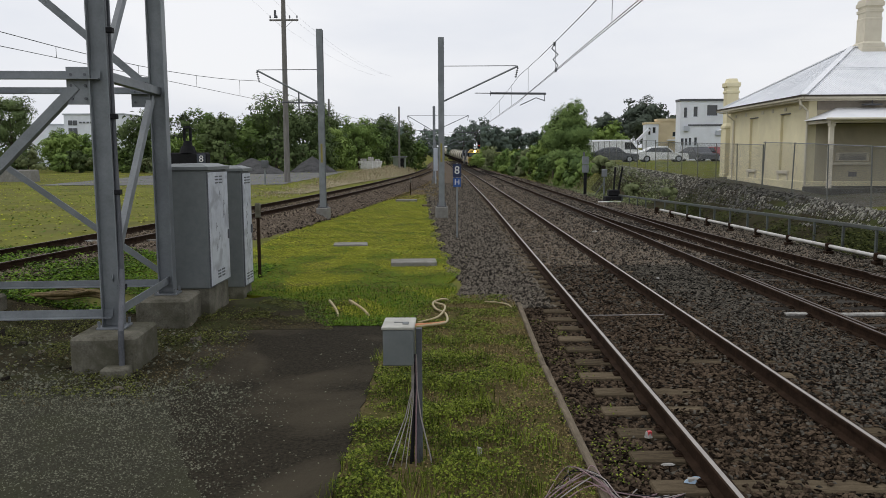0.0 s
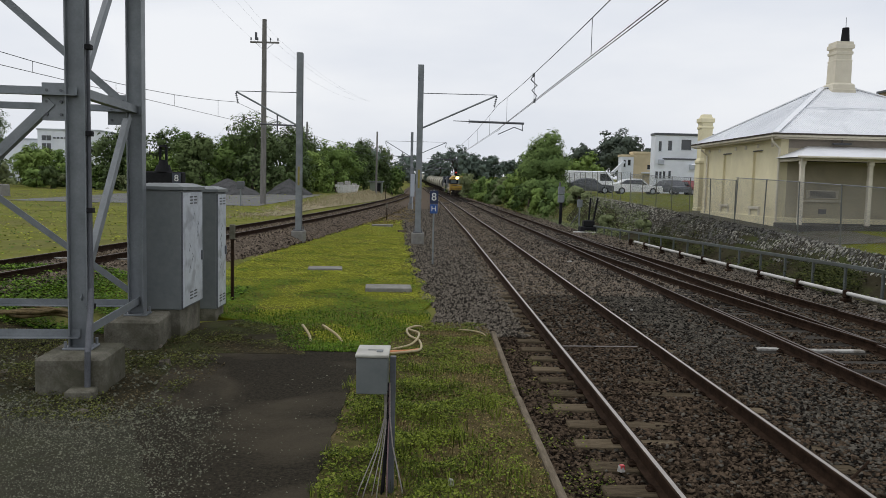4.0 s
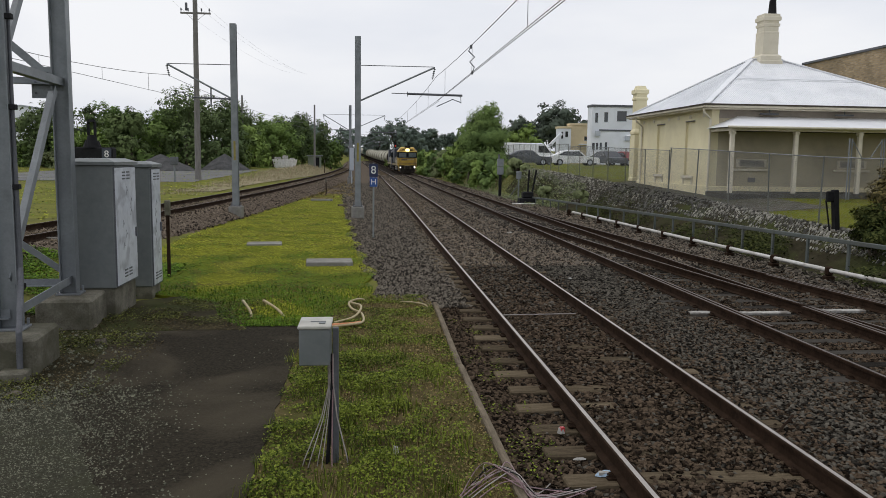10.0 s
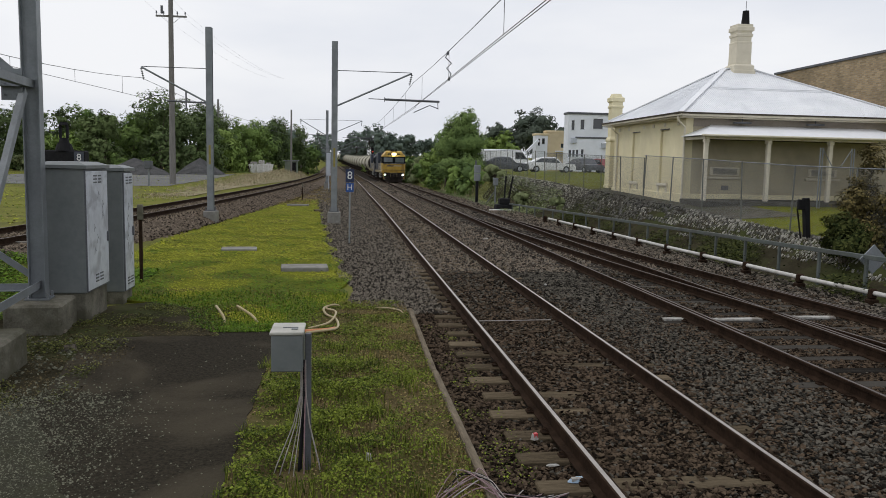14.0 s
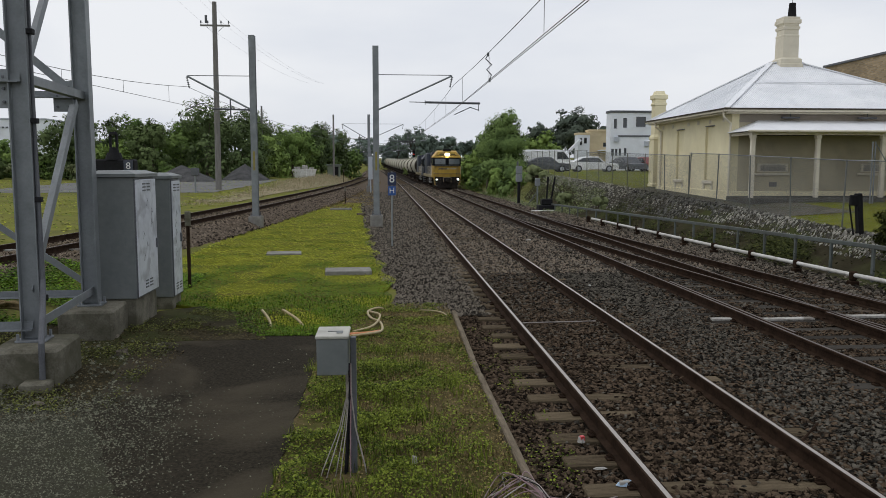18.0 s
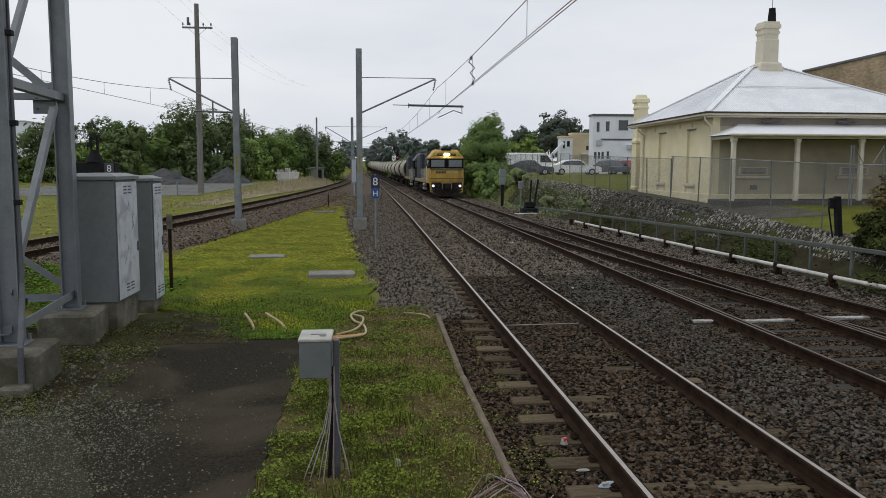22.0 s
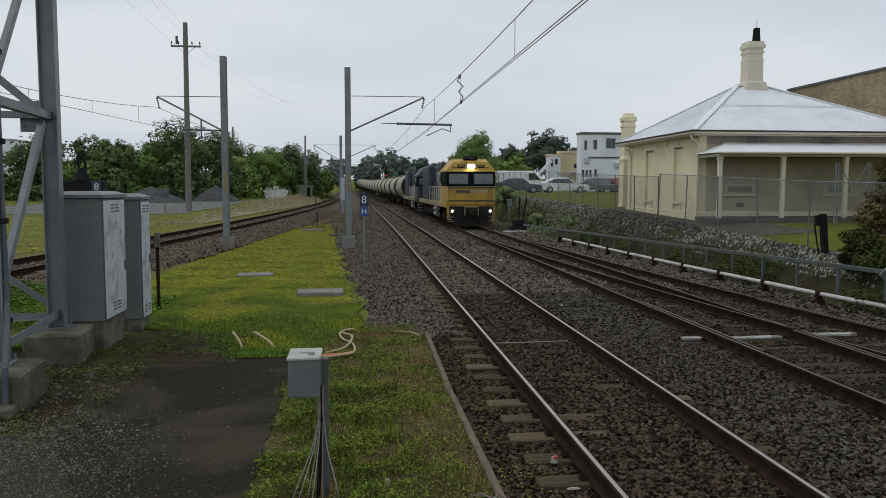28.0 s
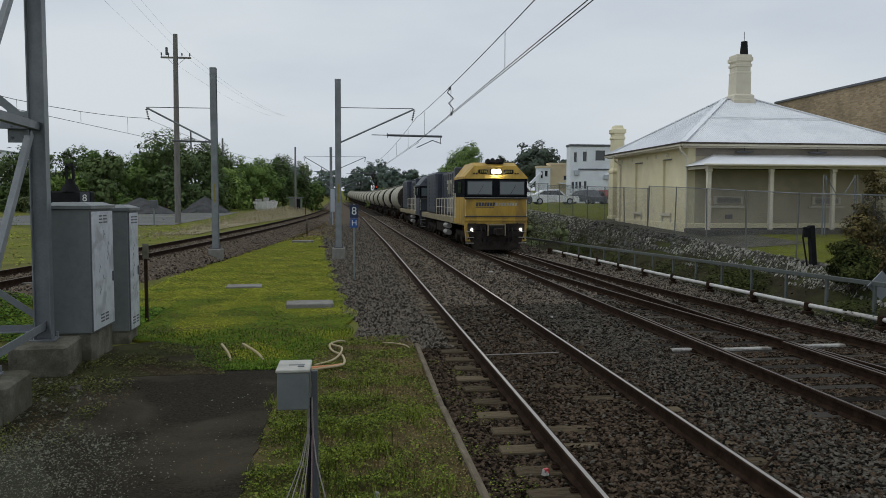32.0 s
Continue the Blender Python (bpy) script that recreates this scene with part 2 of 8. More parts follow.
M["locogrey"] = material("loco_grey", (0.17, 0.165, 0.15), (0.30, 0.29, 0.26), 1.5, 0.6, fine=10, blotch=0.4, blotch_col=(0.14, 0.12, 0.10))
# grime of the running gear; also the shade painted on wagon ends and ledge
M["underside"] = material("train_grime_and_shade", (0.014, 0.012, 0.011), (0.05, 0.042, 0.036), 3, 0.85, fine=20)
M["tank"] = material("wagon_tank", (0.31, 0.30, 0.235), (0.54, 0.52, 0.415), 0.7, 0.65, fine=8, blotch=0.6, blotch_col=(0.28, 0.235, 0.17), blotch_scale=0.5, obrand=0.3)
M["glassdark"] = glass("dark_glass", (0.02, 0.025, 0.03))
M["cabblack"] = material("cab_black", (0.005, 0.006, 0.008), (0.013, 0.015, 0.019), 3, 0.86)
M["sill"] = material("grimy_cream_sill", (0.20, 0.17, 0.10), (0.36, 0.31, 0.20), 2, 0.7, fine=20, blotch=0.5, blotch_col=(0.12, 0.10, 0.07), blotch_scale=2)
M["windscreen"] = glass("windscreen_glass", (0.10, 0.12, 0.13), 0.1)
M["lamp"] = glow("headlight_glow", (1.0, 0.97, 0.9), 150.0)
M["redlamp"] = glow("red_signal_glow", (1.0, 0.05, 0.03), 0.25)
M["blue"] = material("sign_blue", (0.006, 0.014, 0.052), (0.010, 0.022, 0.078), 2, 0.45)
M["signblue"] = material("sign_bright_blue", (0.009, 0.055, 0.23), (0.014, 0.08, 0.30), 2, 0.45)
M["rubble"] = material("revetment_stone", (0.03, 0.0295, 0.0275), (0.185, 0.18, 0.168), 3, 0.95, bump=0.6, fine=30, obrand=0.6, island=0.7)
M["soil"] = material("dark_soil", (0.017, 0.0148, 0.0085), (0.058, 0.051, 0.031), 2, 0.95, bump=0.8, fine=20, blotch=0.6, blotch_col=(0.052, 0.066, 0.02))
M["hose"] = material("yellowed_hose", (0.30, 0.23, 0.11), (0.5, 0.42, 0.26), 6, 0.6)
M["orange"] = material("orange_conduit", (0.45, 0.15, 0.06), (0.62, 0.27, 0.12), 6, 0.6)
M["cable"] = material("pale_cable", (0.16, 0.14, 0.13), (0.38, 0.345, 0.32), 8, 0.6, island=0.6)
M["cablepink"] = material("pink_cable", (0.16, 0.10, 0.11), (0.32, 0.21, 0.22), 8, 0.6)
M["carwhite"] = material("white_car_paint", (0.80, 0.81, 0.83), (0.88, 0.89, 0.90), 1, 0.3)
M["cargrey"] = material("dark_car_paint", (0.05, 0.055, 0.065), (0.09, 0.095, 0.11), 1, 0.3)
M["carred"] = material("red_car_paint", (0.22, 0.03, 0.03), (0.3, 0.05, 0.05), 1, 0.3)
M["tyre"] = material("tyre_rubber", (0.012, 0.012, 0.012), (0.03, 0.03, 0.03), 8, 0.9)
M["bldwhite"] = material("pale_render", (0.70, 0.73, 0.79), (0.8, 0.83, 0.88), 0.5, 0.85, blotch=0.2, blotch_col=(0.5, 0.51, 0.54))
M["bldgrey"] = material("grey_blue_wall", (0.40, 0.43, 0.48), (0.5, 0.53, 0.58), 0.5, 0.85)
M["bldtan"] = material("tan_wall", (0.58, 0.48, 0.31), (0.70, 0.59, 0.40), 0.5, 0.85, blotch=0.3, blotch_col=(0.40, 0.33, 0.22))
M["heap"] = material("gravel_heap", (0.05, 0.05, 0.05), (0.11, 0.11, 0.11), 1.5, 0.95, bump=0.8, fine=12)
M["yard"] = material("gravel_yard", (0.12, 0.12, 0.12), (0.20, 0.20, 0.197), 0.3, 0.95, bump=0.4, fine=10, blotch=0.5, blotch_col=(0.2, 0.2, 0.19), blotch_scale=0.15)
M["leafolive"] = material("olive_leaves", (0.115, 0.142, 0.068), (0.27, 0.305, 0.145), 0.4, 0.75, fine=3, island=0.15, spec=0.2)
M["stonepale"] = material("grey_ballast_stone", (0.017, 0.0148, 0.012), (0.172, 0.150, 0.122), 30, 0.92, bump=0.4, fine=80, island=0.8)
M["stonebrown"] = material("brown_ballast_stone", (0.020, 0.0158, 0.0118), (0.200, 0.162, 0.124), 30, 0.92, bump=0.4, fine=80, island=0.85)
M["rope"] = material("brown_rope_hose", (0.07, 0.05, 0.022), (0.24, 0.18, 0.09), 8, 0.75, fine=40)
M["stonegrey"] = material("dark_grey_ballast_stone", (0.011, 0.0100, 0.0083), (0.122, 0.110, 0.090), 14, 0.92, bump=0.4, fine=80, island=0.7)
M["rubblepale"] = material("pale_revetment_stone", (0.085, 0.082, 0.074), (0.44, 0.425, 0.375), 3, 0.95, bump=0.6, fine=30, obrand=0.6, island=0.7)
M["lid"] = material("weathered_lid_paint", (0.34, 0.335, 0.30), (0.48, 0.47, 0.42), 5, 0.6, fine=30, blotch=0.4, blotch_col=(0.26, 0.25, 0.21), blotch_scale=4)
# darker copy of the cream: veranda shade put into the colour, with stains
M["creamdull"] = material("shaded_cream_render", (0.43, 0.385, 0.275), (0.57, 0.515, 0.375), 0.8, 0.85, bump=0.1, fine=30, blotch=0.45, blotch_col=(0.36, 0.32, 0.24), blotch_scale=0.7)
M["lawngreen"] = material("lawn_green", (0.020, 0.052, 0.0025), (0.145, 0.25, 0.020), 1.1, 0.75, fine=6, island=0.6, spec=0.2)
M["railgrey"] = material("dull_grey_rail", (0.058, 0.070, 0.064), (0.120, 0.136, 0.128), 3, 0.6, 0.2, fine=30, blotch=0.4, blotch_col=(0.075, 0.07, 0.06))
M["pipewhite"] = material("worn_white_pipe", (0.40, 0.39, 0.36), (0.62, 0.61, 0.58), 4, 0.6, fine=30, blotch=0.5, blotch_col=(0.30, 0.27, 0.23), blotch_scale=2)
M["turfsoil"] = material("mossy_soil", (0.052, 0.042, 0.019), (0.15, 0.118, 0.057), 2.5, 0.95, bump=0.7, fine=40, blotch=0.6, blotch_col=(0.07, 0.076, 0.019), blotch_scale=1.8)
M["slabgrey"] = material("pale_concrete_slab", (0.17, 0.165, 0.15), (0.31, 0.30, 0.28), 3, 0.9, bump=0.3, fine=40, blotch=0.4, blotch_col=(0.13, 0.13, 0.10), blotch_scale=3)
M["deadgrass"] = material("dead_grass", (0.085, 0.066, 0.027), (0.30, 0.232, 0.108), 1.0, 0.95, fine=9, island=0.7)
M["bankweed"] = material("dark_bank_weeds", (0.016, 0.024, 0.008), (0.085, 0.095, 0.03), 1.0, 0.85, fine=7, island=0.7)
M["boardpale"] = material("dirty_white_board", (0.22, 0.21, 0.19), (0.52, 0.51, 0.48), 5, 0.85, fine=30, blotch=0.7, blotch_col=(0.12, 0.10, 0.08), blotch_scale=4)
M["frieze"] = material("grey_brown_frieze", (0.24, 0.21, 0.18), (0.36, 0.32, 0.28), 1.5, 0.85)
M["darktimber"] = material("dark_brown_timber", (0.05, 0.042, 0.034), (0.10, 0.085, 0.07), 3, 0.85)
M["dirt"] = material("bare_earth", (0.05, 0.046, 0.036), (0.15, 0.137, 0.112), 2, 0.95, bump=0.5, fine=25, blotch=0.5, blotch_col=(0.06, 0.068, 0.03), blotch_scale=1.2)
M["paving"] = material("dark_paving", (0.06, 0.057, 0.05), (0.13, 0.122, 0.105), 2, 0.9, bump=0.3)


# ---- mesh building ----
class Shape:
    """Collects vertices and faces for one mesh."""
    def __init__(self):
        self.v, self.f, self.s = [], [], []

    def add(self, verts, faces, slot=0):
        k = len(self.v)
        self.v += [tuple(p) for p in verts]
        self.f += [tuple(i + k for i in f) for f in faces]
        self.s += [slot] * len(faces)
        return self

    def box(self, x0, x1, y0, y1, z0, z1, c=0.0, slot=0, m=None):
        """A box with chamfered edges of width c."""
        if c <= 0:
            vs = [(x, y, z) for z in (z0, z1) for y in (y0, y1) for x in (x0, x1)]
            fs = [(0, 2, 3, 1), (4, 5, 7, 6), (0, 1, 5, 4), (2, 6, 7, 3), (0, 4, 6, 2), (1, 3, 7, 5)]
        else:
            vs, ix = [], {}
            for i in (0, 1):
                for j in (0, 1):
                    for k in (0, 1):
                        b = ((x0, x1)[i], (y0, y1)[j], (z0, z1)[k])
                        inn = (c if i == 0 else -c, c if j == 0 else -c, c if k == 0 else -c)
                        for a in range(3):
                            ix[i, j, k, a] = len(vs)
                            vs.append(tuple(b[q] + (0 if q == a else inn[q]) for q in range(3)))
            fs = []
            for a in range(3):
                o = [q for q in range(3) if q != a]
                for side in (0, 1):
                    loop = []
                    for p, q in ((0, 0), (1, 0), (1, 1), (0, 1)):
                        key = [0, 0, 0]
                        key[a], key[o[0]], key[o[1]] = side, p, q
                        loop.append(ix[(*key, a)])
                    fs.append(loop)
                for p in (0, 1):
                    for q in (0, 1):
                        key0, key1 = [0, 0, 0], [0, 0, 0]
                        key0[o[0]] = key1[o[0]] = p
                        key0[o[1]] = key1[o[1]] = q
                        key1[a] = 1
                        fs.append([ix[(*key0, o[0])], ix[(*key1, o[0])], ix[(*key1, o[1])], ix[(*key0, o[1])]])
            for i in (0, 1):
                for j in (0, 1):
                    for k in (0, 1):
                        fs.append([ix[i, j, k, a] for a in range(3)])
        if m is not None:
            vs = [m @ Vector(p) for p in vs]
        return self.add(vs, fs, slot)

    def cyl(self, p0, p1, r0, r1=None, n=8, slot=0, cap=True):
        r1 = r0 if r1 is None else r1
        p0, p1 = Vector(p0), Vector(p1)
        q = (p1 - p0).to_track_quat("Z", "Y")
        vs = []
        for p, r in ((p0, r0), (p1, r1)):
            vs += [p + q @ Vector((r * math.cos(2 * math.pi * i / n), r * math.sin(2 * math.pi * i / n), 0)) for i in range(n)]
        fs = [(i, (i + 1) % n, n + (i + 1) % n, n + i) for i in range(n)]
        if cap:
            fs += [tuple(range(n - 1, -1, -1)), tuple(range(n, 2 * n))]
        return self.add(vs, fs, slot)

    def beam(self, p0, p1, w, h, slot=0, c=0.0):
        """A bar of section w x h from p0 to p1."""
        p0, p1 = Vector(p0), Vector(p1)
        d = p1 - p0
        m = Matrix.Translation(p0) @ d.to_track_quat("Z", "Y").to_matrix().to_4x4()
        return self.box(-w / 2, w / 2, -h / 2, h / 2, 0, d.length, c, slot, m)

    def angle(self, p0, p1, w, t, flip=(1, 1), slot=0):
        """A rolled L-section from p0 to p1."""
        p0, p1 = Vector(p0), Vector(p1)
        d = p1 - p0
        m = Matrix.Translation(p0) @ d.to_track_quat("Z", "Y").to_matrix().to_4x4()
        a, b = flip
        self.box(*sorted((0, a * w)), *sorted((0, b * t)), 0, d.length, 0, slot, m)
        return self.box(*sorted((0, a * t)), *sorted((b * t, b * w)), 0, d.length, 0, slot, m)

    def sweep(self, pts, r, n=6, slot=0):
        """A round tube along points."""
        pts = [Vector(p) for p in pts]
        vs, fs = [], []
        for i, p in enumerate(pts):
            d = pts[min(i + 1, len(pts) - 1)] - pts[max(i - 1, 0)]
            q = d.to_track_quat("Z", "Y")
            vs += [p + q @ Vector((r * math.cos(2 * math.pi * k / n), r * math.sin(2 * math.pi * k / n), 0)) for k in range(n)]
        for i in range(len(pts) - 1):
            fs += [(i * n + k, i * n + (k + 1) % n, (i + 1) * n + (k + 1) % n, (i + 1) * n + k) for k in range(n)]
        fs += [tuple(range(n - 1, -1, -1)), tuple((len(pts) - 1) * n + k for k in range(n))]
        return self.add(vs, fs, slot)

    def loft(self, rings, slot=0, cap=True, closed=True):
        """Joins rings of equal count."""
        n = len(rings[0])
        vs = [p for r in rings for p in r]
        fs = []
        for i in range(len(rings) - 1):
            for k in range(n if closed else n - 1):
                fs.append((i * n + k, i * n + (k + 1) % n, (i + 1) * n + (k + 1) % n, (i + 1) * n + k))
        if cap:
            fs += [tuple(range(n - 1, -1, -1)), tuple((len(rings) - 1) * n + k for k in range(n))]
        return self.add(vs, fs, slot)

    def panel(self, us, zs, holes, t0, t1, m=None, slot=0):
        """A wall slab in the plane of u and z, thick from t0 to t1, with openings (u0, u1, z0, z1), as one piece."""
        us = sorted({*us, *[h[0] for h in holes], *[h[1] for h in holes]})
        zs = sorted({*zs, *[h[2] for h in holes], *[h[3] for h in holes]})
        full = {(i, k) for i in range(len(us) - 1) for k in range(len(zs) - 1)
                if not any(h[0] <= us[i] and us[i + 1] <= h[1] and h[2] <= zs[k] and zs[k + 1] <= h[3] for h in holes)}
        ix, vs, fs = {}, [], []

        def at(i, k, s):
            if (i, k, s) not in ix:
                ix[i, k, s] = len(vs)
                p = Vector((us[i], t1 if s else t0, zs[k]))
                vs.append(m @ p if m is not None else p)
            return ix[i, k, s]
        for i, k in full:
            fs += [(at(i, k, 0), at(i + 1, k, 0), at(i + 1, k + 1, 0), at(i, k + 1, 0)), (at(i, k, 1), at(i, k + 1, 1), at(i + 1, k + 1, 1), at(i + 1, k, 1))]
            for di, dk, a, b in ((-1, 0, (i, k), (i, k + 1)), (1, 0, (i + 1, k), (i + 1, k + 1)), (0, -1, (i, k), (i + 1, k)), (0, 1, (i, k + 1), (i + 1, k + 1))):
                if (i + di, k + dk) not in full:
                    fs.append((at(*a, 0), at(*b, 0), at(*b, 1), at(*a, 1)))
        return self.add(vs, fs, slot)

    def tower(self, cx, cy, steps, slot=0):
        """Square rings (z, half width) joined upwards."""
        return self.loft([[(cx - w, cy - w, z), (cx + w, cy - w, z), (cx + w, cy + w, z), (cx - w, cy + w, z)] for z, w in steps], slot)

    def mesh(self, name, mats, smooth=False):
        me = bpy.data.meshes.new(name)
        me.from_pydata(self.v, [], self.f)
        for m in (mats if isinstance(mats, (list, tuple)) else [mats]):
            me.materials.append(M[m])
        if any(self.s):
            me.polygons.foreach_set("material_index", self.s)
        bm = bmesh.new()
        bm.from_mesh(me)
        bmesh.ops.recalc_face_normals(bm, faces=bm.faces)
        bm.to_mesh(me)
        bm.free()
        if smooth:
            me.polygons.foreach_set("use_smooth", [True] * len(me.polygons))
        return me


def part(name, shape, mats, parent=None, label="", smooth=False, at=None):
    """One mesh object under a thing or under a part."""
    me = shape if isinstance(shape, bpy.types.Mesh) else shape.mesh(name, mats, smooth)
    ob = new(name, me)
    ob.parent = parent
    if at is not None:
        ob.matrix_basis = at
    if label:
        ob["label"] = label
    return ob


def thing(name, x, y, z, label, category, group="", rz=0.0, kind=""):
    return_ob = new(name)
    return_ob.matrix_basis = pose(x, y, z, 0, 0, rz)
    return_ob.empty_display_size = 0.2
    return tagged(return_ob, label, category, group, kind)


def solid(name, shape, mats, label, category="", group="", kind="", smooth=False):
    return tagged(part(name, shape, mats, None, "", smooth), label, category, group, kind)


def np_mesh(name, verts, faces, mat, smooth=False):
    """A mesh from arrays: verts (n, 3), faces (m, k)."""
    me = bpy.data.meshes.new(name)
    n, (m, k) = len(verts), faces.shape
    me.vertices.add(n)
    me.vertices.foreach_set("co", verts.astype(np.float32).ravel())
    me.loops.add(m * k)
    me.loops.foreach_set("vertex_index", faces.astype(np.int32).ravel())
    me.polygons.add(m)
    me.polygons.foreach_set("loop_start", np.arange(0, m * k, k, dtype=np.int32))
    me.polygons.foreach_set("loop_total", np.full(m, k, dtype=np.int32))
    if smooth:
        me.polygons.foreach_set("use_smooth", np.ones(m, dtype=bool))
    me.update()
    me.validate()
    me.materials.append(M[mat])
    return me


RNG = np.random.default_rng(7)


def stones(name, xy, z, size, mat, flat=0.42):
    """Broken stones: an uneven block with a slanting broken top for each place."""
    n = len(xy)
    base = np.array([(1, 0, -0.8), (0, 1, -0.8), (-1, 0, -0.8), (0, -1, -0.8), (0.75, 0, 0.6), (0, 0.75, 0.6), (-0.75, 0, 0.6), (0, -0.75, 0.6)], float)
    tri = np.array([(0, 1, 5), (0, 5, 4), (1, 2, 6), (1, 6, 5), (2, 3, 7), (2, 7, 6), (3, 0, 4), (3, 4, 7), (4, 5, 6), (4, 6, 7)])
    v = base[None] * RNG.uniform(0.6, 1.3, (n, 8, 1)) + RNG.normal(0, 0.16, (n, 8, 3))
    v[:, :, 0] *= RNG.uniform(0.8, 1.5, (n, 1))
    v *= (size * RNG.uniform(0.7, 1.25, n))[:, None, None]
    v[:, :, 2] *= flat
    tilt = RNG.normal(0, 0.30, (n, 2))
    v[:, :, 2] += v[:, :, 0] * tilt[:, :1] + v[:, :, 1] * tilt[:, 1:]
    a = RNG.uniform(0, 6.283, n)
    c, s = np.cos(a)[:, None], np.sin(a)[:, None]
    x, y = v[:, :, 0] * c - v[:, :, 1] * s, v[:, :, 0] * s + v[:, :, 1] * c
    w = np.stack([x + xy[:, :1], y + xy[:, 1:2], v[:, :, 2] + np.asarray(z).reshape(-1, 1)], -1).reshape(-1, 3)
    f = (tri[None] + 8 * np.arange(n)[:, None, None]).reshape(-1, 3)
    return np_mesh(name, w, f, mat)


def grit(name, xy, z, size, mat):
    """Small gravel: one uneven pyramid for each place."""
    n = len(xy)
    base = np.array([(1, 0, -0.4), (0, 1, -0.4), (-1, 0, -0.4), (0, -1, -0.4), (0, 0, 0.5)], float)
    tri = np.array([(0, 1, 4), (1, 2, 4), (2, 3, 4), (3, 0, 4)])
    v = (base[None] + RNG.normal(0, 0.28, (n, 5, 3))) * (size * RNG.uniform(0.4, 1.4, n))[:, None, None]
    w = v + np.c_[xy, np.asarray(z) * np.ones(n)][:, None, :]
    return np_mesh(name, w.reshape(-1, 3), (tri[None] + 5 * np.arange(n)[:, None, None]).reshape(-1, 3), mat)


def blades(name, xy, z, height, width, mat, lean=0.5):
    """Grass: a bent blade of two triangles and a tip for each place."""
    n = len(xy)
    a = RNG.uniform(0, 6.283, n)
    h = height * RNG.uniform(0.45, 1.25, n)
    w = width * RNG.uniform(0.6, 1.3, n)
    d = np.stack([np.cos(a), np.sin(a)], -1)
    e = np.stack([-d[:, 1], d[:, 0]], -1)
    k = RNG.uniform(0.1, lean, n) * h
    z = np.asarray(z) * np.ones(n)
    p0 = np.c_[xy - e * w[:, None] / 2, z - 0.01]
    p1 = np.c_[xy + e * w[:, None] / 2, z - 0.01]
    p2 = np.c_[xy + e * w[:, None] * 0.4 + d * (k * 0.35)[:, None], z + h * 0.6]
    p3 = np.c_[xy - e * w[:, None] * 0.4 + d * (k * 0.35)[:, None], z + h * 0.6]
    p4 = np.c_[xy + d * k[:, None], z + h]
    v = np.stack([p0, p1, p2, p3, p4], 1).reshape(-1, 3)
    f = (np.array([(0, 1, 2), (0, 2, 3), (3, 2, 4)])[None] + 5 * np.arange(n)[:, None, None]).reshape(-1, 3)
    return np_mesh(name, v, f, mat)


def clover(name, xy, z, height, size, mat, lay=0.45):
    """Low broad-leaved weeds: small tilted leaves at mixed heights."""
    n = len(xy)
    p = np.c_[xy, np.asarray(z) * np.ones(n) + height * RNG.uniform(0, 1, n) ** 1.3]
    nrm = np.c_[RNG.normal(0, lay, (n, 2)), np.ones(n)]
    nrm /= np.linalg.norm(nrm, axis=1)[:, None]
    t = np.cross(nrm, RNG.normal(size=(n, 3)))
    t /= np.linalg.norm(t, axis=1)[:, None] + 1e-9
    b = np.cross(nrm, t)
    s = size * RNG.uniform(0.5, 1.3, (n, 1))
    v = np.stack([p - t * s, p - b * s * 0.7, p + t * s, p + b * s * 0.7], 1).reshape(-1, 3)
    return np_mesh(name, v, np.arange(4 * n).reshape(-1, 4), mat)


def crown(name, lobes, count, leaf, mat, droop=0.0, twig=0.34):
    """A crown of many small leaves set in uneven clumps over lobes (x, y, z, rx, ry, rz), with a sparse core."""
    lob = np.array(lobes, float)
    vol = (lob[:, 3] * lob[:, 4] * lob[:, 5]) ** (2 / 3)
    clumps = int(np.clip(count // 60, 40, 420))
    pick = RNG.choice(len(lob), clumps, p=vol / vol.sum())
    u = RNG.normal(size=(clumps, 3))
    u /= np.linalg.norm(u, axis=1)[:, None]
    c = lob[pick, :3] + u * RNG.uniform(0.62, 1.05, (clumps, 1)) * lob[pick, 3:]
    r = lob[pick, 3:].mean(1) * RNG.uniform(0.6, 1.3, clumps) * twig
    share = r ** 2
    k = RNG.choice(clumps, count, p=share / share.sum())
    v = RNG.normal(size=(count, 3))
    v /= np.linalg.norm(v, axis=1)[:, None]
    p = c[k] + v * (r[k] * RNG.uniform(0.3, 1.15, count) ** 0.6)[:, None] * np.array((1.0, 1.0, 0.72))
    core = RNG.uniform(size=count) < 0.16
    p[core] = lob[pick[k[core]], :3] + v[core] * RNG.uniform(0.2, 0.85, (core.sum(), 1)) * lob[pick[k[core]], 3:]
    p[:, 2] -= droop * RNG.uniform(0, 1, count) * r[k] * 4
    p[:, 2] = np.maximum(p[:, 2], 0.02)
    out = p - lob[pick[k], :3]
    out /= np.linalg.norm(out, axis=1)[:, None] + 1e-9
    nrm = v * 0.4 + out * 0.9 + np.array((0, 0, 0.35)) + RNG.normal(0, 0.2, (count, 3))
    nrm /= np.linalg.norm(nrm, axis=1)[:, None]
    t = np.cross(nrm, RNG.normal(size=(count, 3)))
    t /= np.linalg.norm(t, axis=1)[:, None] + 1e-9
    b = np.cross(nrm, t)
    s = leaf * RNG.uniform(0.5, 1.35, (count, 1)) * np.where(core, 1.7, 1.0)[:, None]
    v = np.stack([p - t * s, p - b * s * 0.55 + nrm * s * 0.15, p + t * s, p + b * s * 0.55 + nrm * s * 0.15], 1).reshape(-1, 3)
    return np_mesh(name, v, np.arange(4 * count).reshape(-1, 4), mat)


